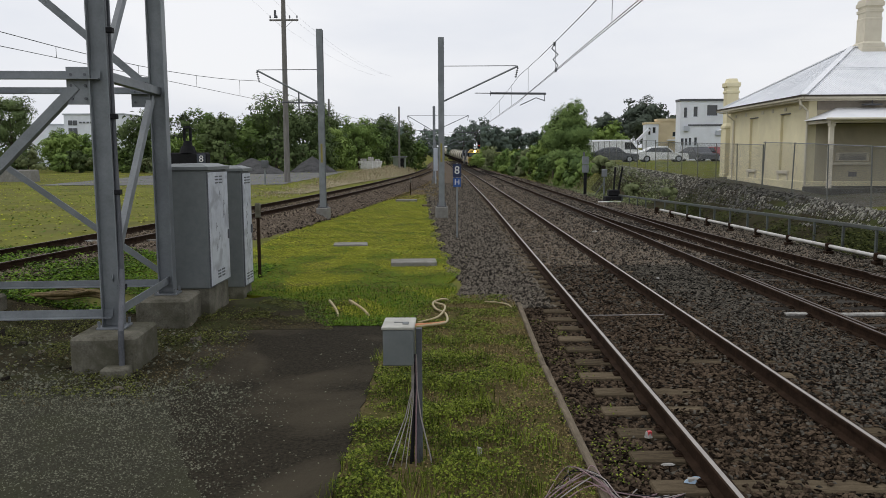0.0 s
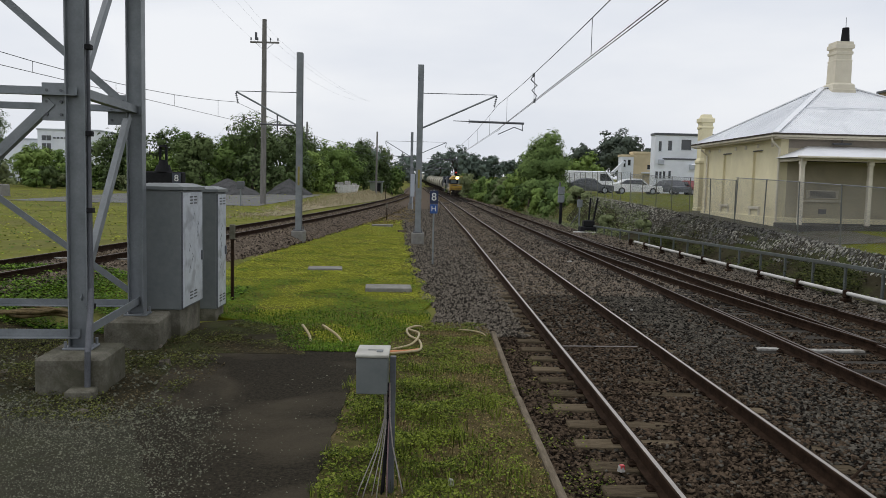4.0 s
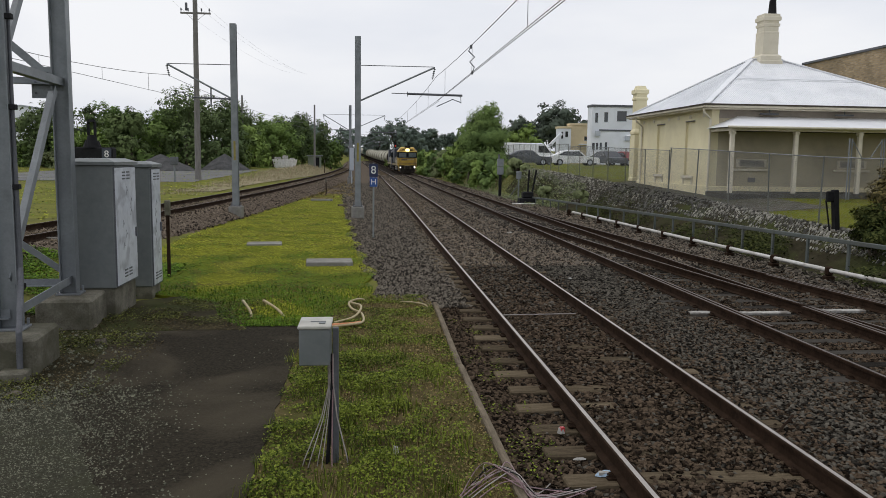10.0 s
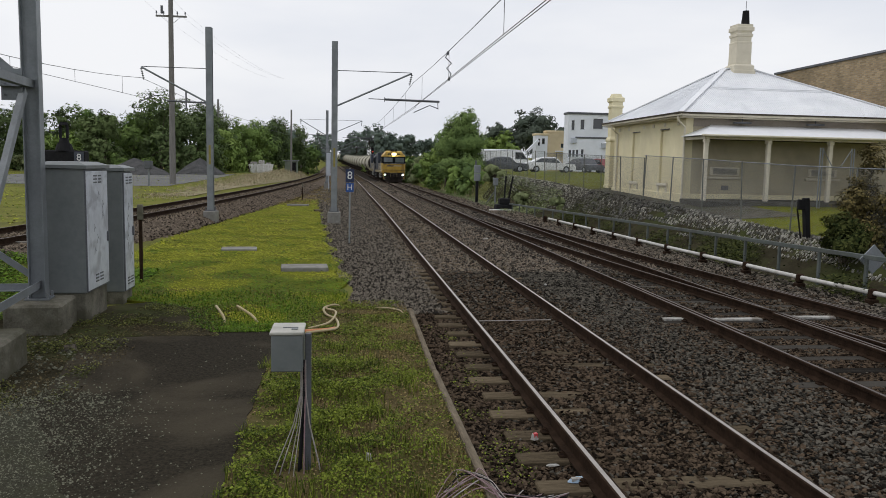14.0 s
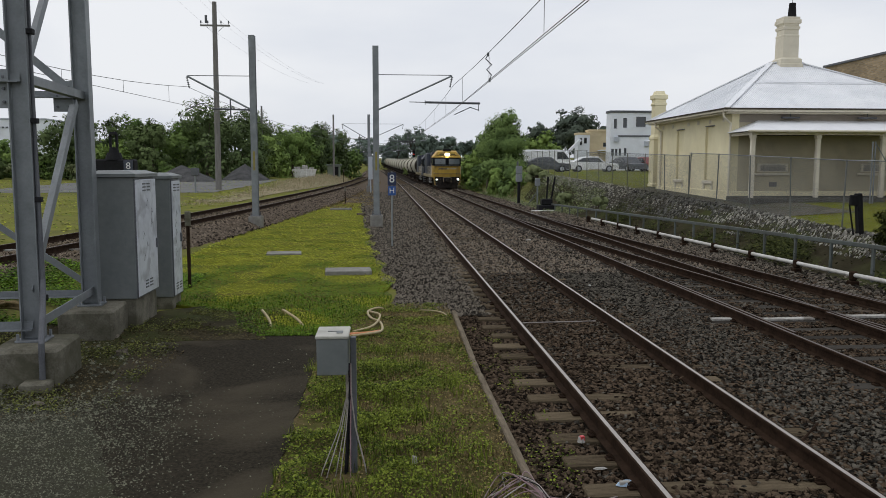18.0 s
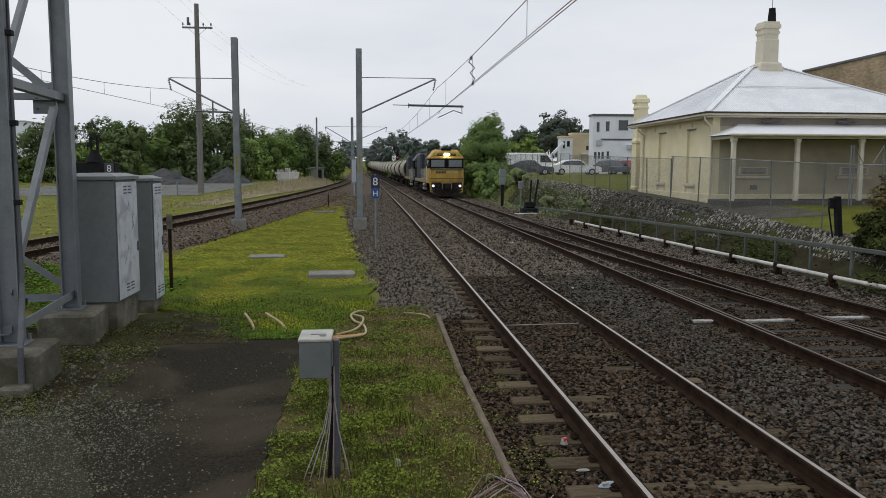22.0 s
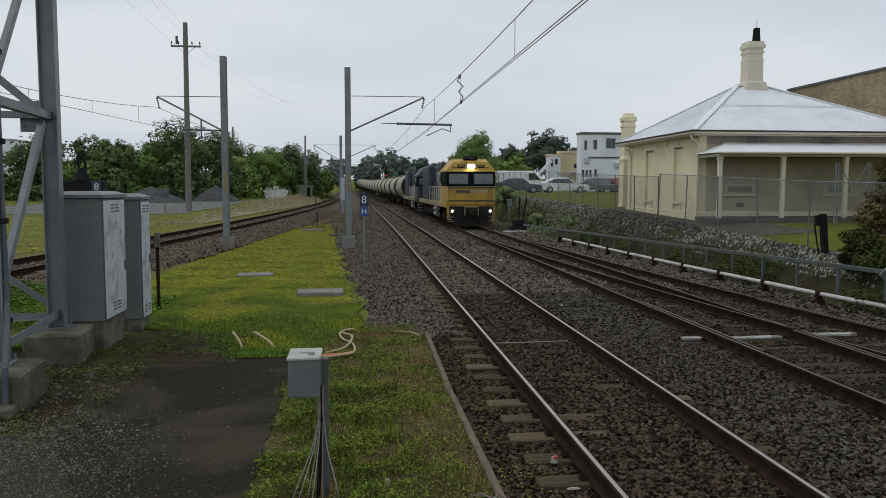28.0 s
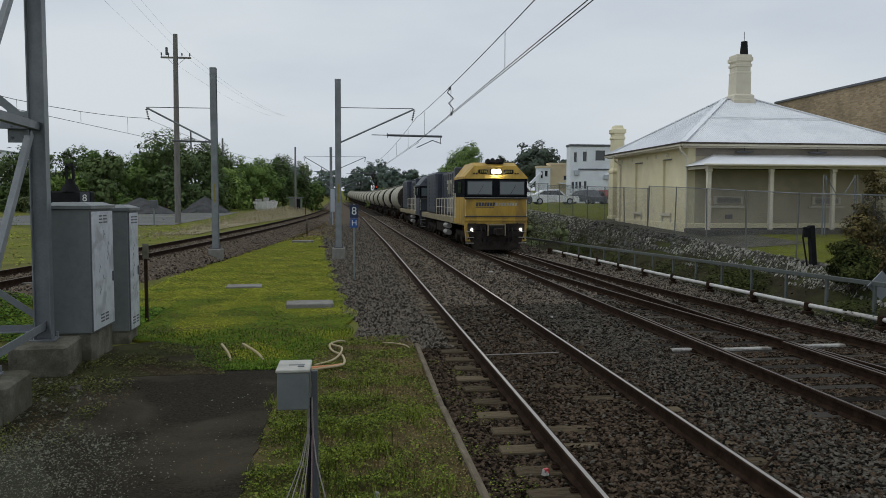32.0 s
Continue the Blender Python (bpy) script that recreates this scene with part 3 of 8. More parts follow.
def smooth(a, b, x):
    t = np.clip((np.asarray(x, float) - a) / (b - a), 0, 1)
    return t * t * (3 - 2 * t)


# ---- the lie of the land ----
def bend(y):
    """The whole line swings gently left in the distance."""
    y = np.asarray(y, float)
    return -0.006 * np.maximum(0, y - 40) - 0.8e-4 * np.maximum(0, y - 85) ** 2


def climb(y):
    return np.minimum(4.0, 4.5e-5 * np.maximum(0, np.asarray(y, float) - 120) ** 2)


def near_line(y):
    return 2.732 + bend(y)


def train_line(y):
    return 6.40 + bend(y)


def siding(y):
    """The track that leaves the train's line to its right, nearer than 42 m."""
    d = np.maximum(0, 42 - np.asarray(y, float))
    return 6.40 + 0.00135 * d ** 2 + 0.010 * d


def left_line(y):
    y = np.asarray(y, float)
    return -3.0 - 8.3 * np.exp(-y / 48) - 0.003 * np.maximum(0, y - 85) - 0.8e-4 * np.maximum(0, y - 85) ** 2


def bank_top(y):
    y = np.asarray(y, float)
    return np.interp(y, [-20, 10, 20, 30, 45, 60, 90, 200], [0.3, 0.42, 0.6, 0.95, 1.35, 1.65, 1.75, 2.2])


def land(x, y):
    """The height of the ground."""
    x, y = np.asarray(x, float), np.asarray(y, float)
    z = -0.2 + 0.0 * x
    brink = np.minimum(left_line(y) + 4.0, -4.8)
    left = smooth(0, 3.2, brink - x)
    z = z + left * (0.42 + np.clip(y - 30, 0, 70) * 0.009)
    toe = 10.3 + bend(y) - 0.9 * smooth(45, 60, y)
    right = smooth(0, 1, (x - toe) / 2.1)
    z = z + right * (0.2 + bank_top(y)) + right * smooth(12.5, 15, x) * 0.12
    z = z - 0.12 * smooth(1.0, 1.3, x) * smooth(10.2, 9.7, x) - 0.12 * smooth(33, 35, y) * smooth(-6.0, -5.4, x - bend(y)) * smooth(1.3, 1.0, x) * smooth(420, 400, y)
    z = z + climb(y)
    z = z + 0.03 * np.sin(0.9 * x + 0.7 * y) * np.sin(0.53 * y - 0.4 * x) * smooth(-3, -12, x)
    far = smooth(200, 900, np.hypot(x, y))
    return z + far * 3.0


def sheet(name, xs, ys, lift, mat, fn=land):
    X, Y = np.meshgrid(xs, ys)
    Z = fn(X, Y) + lift
    v = np.stack([X, Y, Z], -1).reshape(-1, 3)
    nx, ny = len(xs), len(ys)
    i = (np.arange(ny - 1)[:, None] * nx + np.arange(nx - 1)[None]).ravel()
    return np_mesh(name, v, np.stack([i, i + 1, i + nx + 1, i + nx], -1), mat, True)


gx = np.unique(np.concatenate([np.arange(-16, 16, 0.5), np.arange(-60, 60, 2.0), np.sign(np.linspace(-1, 1, 61)) * 60 * (40 ** np.abs(np.linspace(-1, 1, 61)))]))
gy = np.unique(np.concatenate([np.arange(-6, 60, 0.75), np.arange(60, 300, 2.5), np.arange(-200, -6, 12), 300 * 8 ** np.linspace(0, 1, 40)]))
ground = tagged(part("ground", sheet("ground", gx, gy, 0, "ground"), None), "weedy green and brown ground beside the railway", kind="structure")


def bed(name, line, half, foot, z_top, y0, y1, mat, label, step=1.0):
    """A ballast bed: flat crown, sloping shoulders, along a track."""
    ys = np.concatenate([np.arange(y0, min(y1, 60), step), np.arange(60, y1 + 1, 4.0)])
    c, zc = line(ys), climb(ys) + z_top
    prof = [(-half - foot, -0.36), (-half, -0.05), (-half * 0.45, -0.03), (half * 0.45, -0.03), (half, 0), (half + foot, -0.36)]
    v = np.stack([np.stack([c + px, ys, zc + pz + (0.0 if abs(px) > half else 0.012 * np.sin(ys * 3.1 + px * 5))], -1) for px, pz in prof], 1)
    n, k = len(ys), len(prof)
    i = (np.arange(n - 1)[:, None] * k + np.arange(k - 1)[None]).ravel()
    return tagged(part(name, np_mesh(name, v.reshape(-1, 3), np.stack([i, i + 1, i + k + 1, i + k], -1), mat), None), label, kind="structure")


bed("ballast_near_track", near_line, 1.62, 0.25, -0.17, -8, 420, "ballast", "dark grey ballast bed under the near track")
bed("ballast_train_track", train_line, 2.1, 0.25, -0.168, -8, 420, "rustgravel", "brownish ballast bed under the main track")
bed("ballast_between_tracks", lambda y: near_line(y) + 1.85, 1.0, 0.3, -0.16, -8, 420, "ballast", "dark loose ballast between the two main tracks")
bed("ballast_siding", lambda y: siding(y) + 0.3, 1.9, 0.3, -0.172, -8, 44, "ballast", "dark ballast bed under the siding")
bed("cess_gravel", lambda y: near_line(y) - 3.3, 2.3, 0.4, -0.165, 33, 420, "rustgravel", "brown gravel ground between the tracks further up")
bed("far_cess_gravel", lambda y: near_line(y) - 6.0, 6.5, 0.5, -0.2, 140, 420, "rustgravel", "brown gravel ground at the far end of the line")
bed("ballast_left_track", left_line, 1.5, 0.75, 0.25, -8, 420, "rustgravel", "brown ballast bed under the curving track")

# ---- tracks ----
RAIL = [(-0.07, -0.16), (0.07, -0.16), (0.07, -0.148), (0.012, -0.128), (0.012, -0.042), (0.036, -0.03), (0.036, -0.004),
        (0.03, -0.001), (0.019, 0.0), (-0.019, 0.0), (-0.03, -0.001), (-0.036, -0.004), (-0.036, -0.03), (-0.012, -0.042), (-0.012, -0.128), (-0.07, -0.148)]


def rail(name, line, off, z, y0, y1, top, parent):
    ys = np.concatenate([np.arange(y0, min(y1, 60), 1.5), np.arange(60, y1, 5.0)]) if y1 > 60 else np.linspace(y0, y1, max(3, int((y1 - y0) / 1.2)))
    c, zc = line(ys) + off, climb(ys) + z
    sh = Shape()
    n = len(RAIL)
    vs = [(c[i] + px, ys[i], zc[i] + pz) for i in range(len(ys)) for px, pz in RAIL]
    side, head = [], []
    for i in range(len(ys) - 1):
        for k in range(n):
            q = (i * n + k, i * n + (k + 1) % n, (i + 1) * n + (k + 1) % n, (i + 1) * n + k)
            (head if k == 8 else side).append(q)
    sh.add(vs, side, 0)
    sh.f += head
    sh.s += [1] * len(head)
    caps = [tuple(range(n)), tuple((len(ys) - 1) * n + k for k in range(n))]
    sh.f += caps
    sh.s += [0, 0]
    return part(name, sh, ["railside", top], parent)


def sleeper_mesh(length, mat):
    sh = Shape()
    sh.box(-length / 2, length / 2, -0.115, 0.115, -0.13, 0.0, 0.012)
    return sh.mesh("sleeper", mat)


BEARERS = {}


def track(name, line, z, y0, y1, top, label, mat="sleeper", pitch=0.62, length=2.45, clips=0, sl0=None):
    t = thing(name, 0, 0, 0, label, "railway track", kind="structure")
    for off in (-0.7525, 0.7525):
        rail("rail", line, off, z, y0, y1, top, t)
    me = sleeper_mesh(length, mat)
    y, k = (y0 if sl0 is None else sl0) + 0.3, 0
    rnd = random.Random(name)
    far = Shape()
    BEARERS[name] = []
    while y < min(y1, 150):
        c, zz = float(line(y)), float(climb(y)) + z - 0.158 + rnd.uniform(-0.012, 0.006)
        sk = rnd.uniform(-0.6, 0.6)
        BEARERS[name].append(y)
        if y < 62 and y > 2:
            o = part("sleeper", me, None, t, at=pose(c + rnd.uniform(-0.05, 0.05), y, zz, 0, 0, sk))
        else:
            far.box(c - length / 2, c + length / 2, y - 0.115, y + 0.115, zz - 0.12, zz)
        y += pitch + rnd.uniform(-0.03, 0.03)
        k += 1
    part("far_sleepers", far, mat, t)
    if clips:
        s = Shape()
        s.box(-0.035, 0.035, -0.045, 0.045, -0.01, 0.012, 0.004)
        s.sweep([(-0.03, -0.03, 0.01), (0.0, -0.02, 0.035), (0.025, 0.0, 0.03), (0.0, 0.02, 0.035), (-0.03, 0.03, 0.01)], 0.009, 5)
        me = s.mesh("rail_clip", "railside")
        for y in [q for q in BEARERS[name] if 3 < q < clips]:
            for off in (-0.7525, 0.7525):
                for d in (-1, 1):
                    part("rail_clip", me, None, t, at=pose(float(line(y)) + off + d * 0.1, y, z - 0.15, 0, 0, 0 if d > 0 else 180))
    return t


near_track = track("near_track", near_line, 0.0, -8, 420, "railtop", "near railway track with bright worn rails on timber sleepers", clips=14)
main_track = track("main_track", train_line, 0.0, -8, 420, "raildull", "main railway track that the train runs on", "sleepergrey", clips=13)
left_track = track("curving_track", left_line, 0.42, -8, 420, "raildull", "rusty single track curving away beside the lawn")


def siding_track():
    t = thing("siding_track", 0, 0, 0, "siding with rusty rails branching off at a set of points", "railway track", kind="structure")
    rail("rail", siding, -0.7525, 0.0, -8, 41.5, "raildull", t)
    rail("rail", siding, 0.7525, 0.0, -8, 41.5, "raildull", t)
    # check rails beside the crossing
    rail("check_rail", siding, 0.66, 0.0, 10.5, 15.5, "raildull", t)
    rail("check_rail", train_line, -0.66, 0.0, 10.5, 15.5, "raildull", t)
    rail("wing_rail", train_line, 0.66, 0.0, 8.5, 12.0, "raildull", t)
    rnd = random.Random(5)
    y = -1.0
    me = sleeper_mesh(3.0, "sleepergrey")
    while y < 40:
        BEARERS.setdefault("siding_track", []).append(y)
        part("sleeper", me, None, t, at=pose(float(siding(y)) + 0.35, y, -0.172, 0, 0, rnd.uniform(-1, 1)))
        y += 0.66
    return t


siding_track()


# ---- the near side: portal tower, cabinets, junction box ----
def portal_tower():
    t = thing("portal_tower", -5.45, 10.50, -0.15, "grey galvanised steel lattice tower of an overhead wire portal", "steel tower", rz=4.8)
    xs, ys = (-1.75, 1.2), (-1.15, 1.25)
    for x in xs:
        for y in ys:
            leg = Shape()
            # rolled steel section: web and two flanges
            prof = [(-.12, -.1), (-.105, -.1), (-.105, -.012), (.09, -.012), (.09, -.1), (.105, -.1), (.105, .1), (.09, .1), (.09, .012), (-.12, .012)]
            leg.loft([[(x + a, y + b, z) for a, b in prof] for z in (0.42, 9.5)])
            part("leg", leg, "galv", t)
            bp = Shape()
            bp.box(x - 0.17, x + 0.17, y - 0.17, y + 0.14, 0.42, 0.445, 0.004)
            for bx in (-0.14, 0.14):
                for by in (-0.14, 0.11):
                    bp.cyl((x + bx, y + by, 0.44), (x + bx, y + by, 0.52), 0.018, n=6)
            part("base_plate", bp, "galv", t)
            s = 1 if x > 0 else -1
            pl = Shape()
            up = -0.06 if y < 0 else 0.06
            pl.box(x - s * 0.40, x - s * 0.10, y - 0.030, y - 0.016, 3.18 + up, 3.62 + up, 0.003)
            g = part("gusset_plate", pl, "galv", t)
            for bx in (-0.34, -0.18):
                for bz in (3.25 + up, 3.4 + up, 3.53 + up):
                    bo = Shape()
                    bo.cyl((x + s * bx, y - 0.052, bz), (x + s * bx, y - 0.03, bz), 0.018, n=6)
                    part("bolt", bo, "galvdark", g)

    def bar(name, a, b, w=0.1, flip=(1, 1), mat="galv"):
        sh = Shape()
        sh.angle(a, b, w, 0.012, flip)
        part(name, sh, mat, t)
    f, r = ys[0] - 0.03, ys[1] - 0.03
    for y in (f, r):
        for z in (0.55, 3.41 if y == f else 3.43):
            bar("horizontal_bar", (xs[0], y, z), (xs[1], y, z), 0.10, (-1, 1))
    bar("diagonal_bar", (xs[0] + 0.15, f - 0.02, 0.75), (xs[1] - 0.25, f - 0.02, 3.3), 0.11)
    bar("diagonal_bar", (xs[0] + 0.05, r + 0.02, 2.78), (xs[1] - 0.12, r + 0.02, 0.72), 0.09)
    bar("diagonal_bar", (xs[0] + 0.05, r + 0.02, 5.85), (xs[1] - 0.1, r + 0.02, 3.42), 0.11)
    bar("diagonal_bar", (xs[0] + 0.15, f - 0.02, 3.6), (xs[1] - 0.12, f - 0.02, 6.2), 0.11)
    for x in xs:
        bar("horizontal_bar", (x + 0.03, ys[0], 0.54), (x + 0.03, ys[1], 0.58), 0.11)
        bar("horizontal_bar", (x + 0.03, ys[0], 3.42), (x + 0.03, ys[1], 3.42), 0.11)
        bar("diagonal_bar", (x + 0.02, ys[0] + 0.03, 0.95), (x + 0.0, ys[1] - 0.24, 3.32), 0.12)
        bar("diagonal_bar", (x + 0.06, ys[0] + 0.1, 3.55), (x + 0.06, ys[1] - 0.1, 6.2), 0.11)
        bar("horizontal_bar", (x, ys[0], 6.3), (x, ys[1], 6.3), 0.1)
    for y in ys:
        bar("horizontal_bar", (xs[0], y, 6.3), (xs[1], y, 6.3), 0.1)
        bar("horizontal_bar", (xs[0], y, 9.3), (xs[1], y, 9.3), 0.1)
    # conduit down the front leg
    c = Shape()
    c.sweep([(1.33, -1.2, 9.0), (1.33, -1.2, 1.15), (1.35, -1.26, 1.0), (1.45, -1.66, 0.62), (1.47, -1.76, 0.50), (1.47, -1.78, 0.05)], 0.034, 10)
    cond = part("conduit", c, "galvdark", t)
    for z in (0.9, 2.05, 2.95, 3.95):
        b = Shape()
        b.box(1.285, 1.375, -1.245, -1.155, z, z + 0.06, 0.005)
        part("clamp", b, "black", cond)
    for (x, y) in ((xs[1], ys[0]), (xs[1], ys[1]), (xs[0], ys[0]), (xs[0], ys[1])):
        q = Shape()
        q.box(x - 0.33, x + 0.42, y - 0.58, y + 0.32, -0.3, 0.42, 0.035)
        part("footing", q, "concrete", t, "weathered concrete footing block")
    s = Shape()
    s.box(1.28, 1.58, -1.98, -1.74, -0.1, 0.1, 0.02)
    part("conduit_block", s, "concrete", t)
    return t


portal_tower()


def cabinet(name, x, y, w, d, h, plinth, label):
    """A sheet steel equipment case; its doors face the tracks."""
    t = thing(name, x, y, -0.16, label, "equipment cabinet", "equipment cabinets")
    b = Shape()
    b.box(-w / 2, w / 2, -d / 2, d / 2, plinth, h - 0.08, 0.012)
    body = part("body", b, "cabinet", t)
    p = Shape()
    p.box(-w / 2 + 0.02, w / 2 - 0.02, -d / 2 + 0.02, d / 2 - 0.02, -0.1, plinth, 0.01)
    part("plinth", p, "concrete", t)
    r = Shape()
    r.add([(-w / 2 - .04, -d / 2 - .04, h - .08), (w / 2 + .05, -d / 2 - .04, h - .08), (w / 2 + .05, d / 2 + .04, h - .08), (-w / 2 - .04, d / 2 + .04, h - .08),
           (-w / 2 - .04, -d / 2 - .04, h - .03), (w / 2 + .05, -d / 2 - .04, h - .03), (w / 2 + .05, d / 2 + .04, h - .03), (-w / 2 - .04, d / 2 + .04, h - .03),
           (-w / 2 + .1, -d / 2 + .1, h + .02), (w / 2 - .1, -d / 2 + .1, h + .02), (w / 2 - .1, d / 2 - .1, h + .02), (-w / 2 + .1, d / 2 - .1, h + .02)],
          [(0, 3, 2, 1), (0, 1, 5, 4), (1, 2, 6, 5), (2, 3, 7, 6), (3, 0, 4, 7), (4, 5, 9, 8), (5, 6, 10, 9), (6, 7, 11, 10), (7, 4, 8, 11), (8, 9, 10, 11)])
    part("roof_cap", r, "cabinet", t)
    n = 1
    for k in range(n):
        y0, y1 = -d / 2 + 0.03 + k * (d - 0.06) / n, -d / 2 + 0.03 + (k + 1) * (d - 0.06) / n - 0.01
        ds = Shape()
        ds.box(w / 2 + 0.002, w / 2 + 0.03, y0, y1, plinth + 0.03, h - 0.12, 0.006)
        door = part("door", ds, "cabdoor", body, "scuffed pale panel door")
        bd = Shape()
        for ya, yb, za, zb in ((y0 - 0.016, y0, plinth + 0.02, h - 0.11), (y1, y1 + 0.016, plinth + 0.02, h - 0.11), (y0, y1, h - 0.12, h - 0.105), (y0, y1, plinth + 0.012, plinth + 0.03)):
            bd.box(w / 2 + 0.001, w / 2 + 0.022, ya, yb, za, zb)
        part("door_seal", bd, "galvdark", body)
        rr = random.Random(name + str(h))
        for q in range(6):
            sc = Shape()
            ya, za = y0 + (y1 - y0) * rr.uniform(0.2, 0.75), plinth + 0.55 + 0.17 * q
            sc.sweep([(w / 2 + 0.0302, ya, za), (w / 2 + 0.0302, ya + 0.05, za + 0.09), (w / 2 + 0.0302, ya + 0.02, za + 0.13), (w / 2 + 0.0302, ya + 0.09, za + 0.05)], 0.004, 4)
            part("scrawl", sc, "galv", door)
        for zb in (plinth + 0.12, h - 0.30):
            for row in range(3):
                ym = (y0 + y1) / 2
                for q in (-0.11, 0.11):
                    v = Shape()
                    v.box(w / 2 + 0.03, w / 2 + 0.04, ym + q - 0.07, ym + q + 0.07, zb + row * 0.05, zb + row * 0.05 + 0.02)
                    part("vent_slot", v, "galvdark", door)
        hd = Shape()
        hd.box(w / 2 + 0.03, w / 2 + 0.06, y1 - 0.09, y1 - 0.05, h * 0.48, h * 0.48 + 0.16, 0.006)
        part("handle", hd, "galvdark", door)
    return t


cabinet("equipment_cabinet", -4.13, 12.72, 0.63, 1.10, 2.39, 0.45, "tall grey steel equipment cabinet on a concrete plinth")
cabinet("equipment_cabinet", -3.98, 14.25, 0.46, 0.60, 2.34, 0.18, "narrower grey steel cabinet beside the tall one")


def junction_box():
    t = thing("junction_box", -0.30, 6.17, -0.15, "small grey junction box on a steel post with cables", "junction box")
    p = Shape()
    p.box(0.004, 0.052, 0.02, 0.075, -0.2, 1.11, 0.004)
    part("post", p, "galvdark", t)
    b = Shape()
    b.box(-0.25, -0.01, -0.12, 0.24, 0.84, 1.13, 0.006)
    body = part("body", b, "cabinet", t)
    l = Shape()
    l.box(-0.26, 0.0, -0.13, 0.25, 1.13, 1.155, 0.006)
    lid = part("lid", l, "lid", t, "pale weathered lid")
    q = Shape()
    q.box(-0.10, -0.05, -0.03, 0.02, 1.155, 1.162, 0.002)
    q.box(-0.17, -0.05, 0.04, 0.055, 1.155, 1.160)
    part("lid_label", q, "cabinet", lid)
    rnd = random.Random(3)
    for k, (x1, y1, r, mat) in enumerate(((-0.24, -0.05, 0.0045, "cable"), (-0.19, -0.09, 0.0045, "cable"), (-0.12, -0.04, 0.004, "cable"), (-0.08, -0.1, 0.0045, "cable"),
                                          (-0.045, 0.0, 0.010, "black"), (-0.03, 0.03, 0.009, "black"), (0.0, -0.05, 0.006, "cablepink"), (0.13, -0.02, 0.006, "cable"))):
        x0 = -0.034 + 0.006 * k
        sh = Shape()
        sh.sweep([(x0, 0.02, 0.9), (x0 + 0.004, 0.02, 0.62), (x0 * 0.75 + x1 * 0.25, 0.02 + y1 * 0.3, 0.38), (x1 * 0.9, y1, 0.06), (x1 * 1.06, y1 * 1.1, -0.06)], r, 6)
        part("cable", sh, mat, t)
    return t


junction_box()


def ring(cx, cy, r, n, wob, seed):
    rnd = random.Random(seed)
    return [(cx + r * (1 + rnd.uniform(-wob, wob)) * math.cos(a), cy + r * (1 + rnd.uniform(-wob, wob)) * math.sin(a)) for a in [i * 2 * math.pi / n for i in range(n)]]


def pad(name, outline, z, lift, mat, label):
    """A thin laid surface with a ragged edge."""
    c = (sum(p[0] for p in outline) / len(outline), sum(p[1] for p in outline) / len(outline))
    sh = Shape()
    n = len(outline)
    sh.add([(x, y, z + lift) for x, y in outline] + [(x, y, z - 0.1) for x, y in outline], [tuple(range(n))] + [(i, (i + 1) % n, n + (i + 1) % n, n + i) for i in range(n)])
    return solid(name, sh, mat, label, kind="structure")


def ragged(pts, step, amp, seed):
    rnd = random.Random(seed)
    out = []
    for i, (x, y) in enumerate(pts):
        x2, y2 = pts[(i + 1) % len(pts)]
        n = max(1, int(math.hypot(x2 - x, y2 - y) / step))
        for k in range(n):
            f = k / n
            out.append((x + (x2 - x) * f + rnd.uniform(-amp, amp), y + (y2 - y) * f + rnd.uniform(-amp, amp)))
    return out


pad("asphalt_path", ragged([(-3.5, 11.3), (-1.0, 11.5), (-0.93, 10.5), (-0.91, 8.2), (-0.90, 6.0), (-0.95, 3.0), (-1.1, -4), (-4.2, -4), (-3.3, 6.5), (-3.1, 8.5)], 0.2, 0.03, 2), -0.2, 0.052, "asphalt", "dark worn asphalt path end with pale stains")
pad("gravel_patch", ragged(ragged([(-8, 8.4), (-4.9, 8.3), (-3.7, 8.1), (-3.1, 7.7), (-2.6, 6.9), (-2.1, 6.0), (-1.75, 5.0), (-1.6, -4), (-9, -4)], 0.55, 0.2, 4), 0.08, 0.035, 5), -0.2, 0.056, "grit", "patch of loose grey gravel")
pad("lawn", ragged([(-4.4, 14.7), (-2.7, 13.4), (-2.1, 12.1), (-1.75, 11.45), (-1.2, 11.4), (-0.7, 12.6), (-0.35, 13.3), (-0.05, 14.2), (0.0, 16.0), (-0.45, 22), (-0.9, 32), (-1.6, 47), (-2.2, 53), (-3.6, 49.5), (-4.9, 36), (-5.5, 27), (-5.7, 21), (-5.3, 15)], 0.5, 0.12, 6), -0.2, 0.045, "lawn", "yellow-green mown lawn strip between the tracks")
pad("bare_apron", ragged([(-3.7, 11.1), (-1.7, 11.2), (-2.0, 12.2), (-2.5, 13.3), (-3.2, 14.0), (-3.9, 13.6)], 0.3, 0.06, 12), -0.2, 0.0555, "soil", "dark mossy bare ground apron before the cabinets")
pad("weedy_verge", ragged([(-1.5, 12.0), (-1.5, 9.4), (-1.5, 3.0), (-1.5, -7.5), (1.08, -7.5), (1.08, 13.3), (0.3, 14.0), (-0.6, 13.2)], 0.5, 0.08, 8), -0.2, 0.041, "turfsoil", "mossy brown ground under the weeds by the junction box")
tagged(part("tower_soil", sheet("tower_soil", np.arange(-10.2, -2.75, 0.25), np.arange(7.9, 12.7, 0.25), 0.046, "soil"), None), "dark bare soil with rubble round the tower footings", kind="structure")


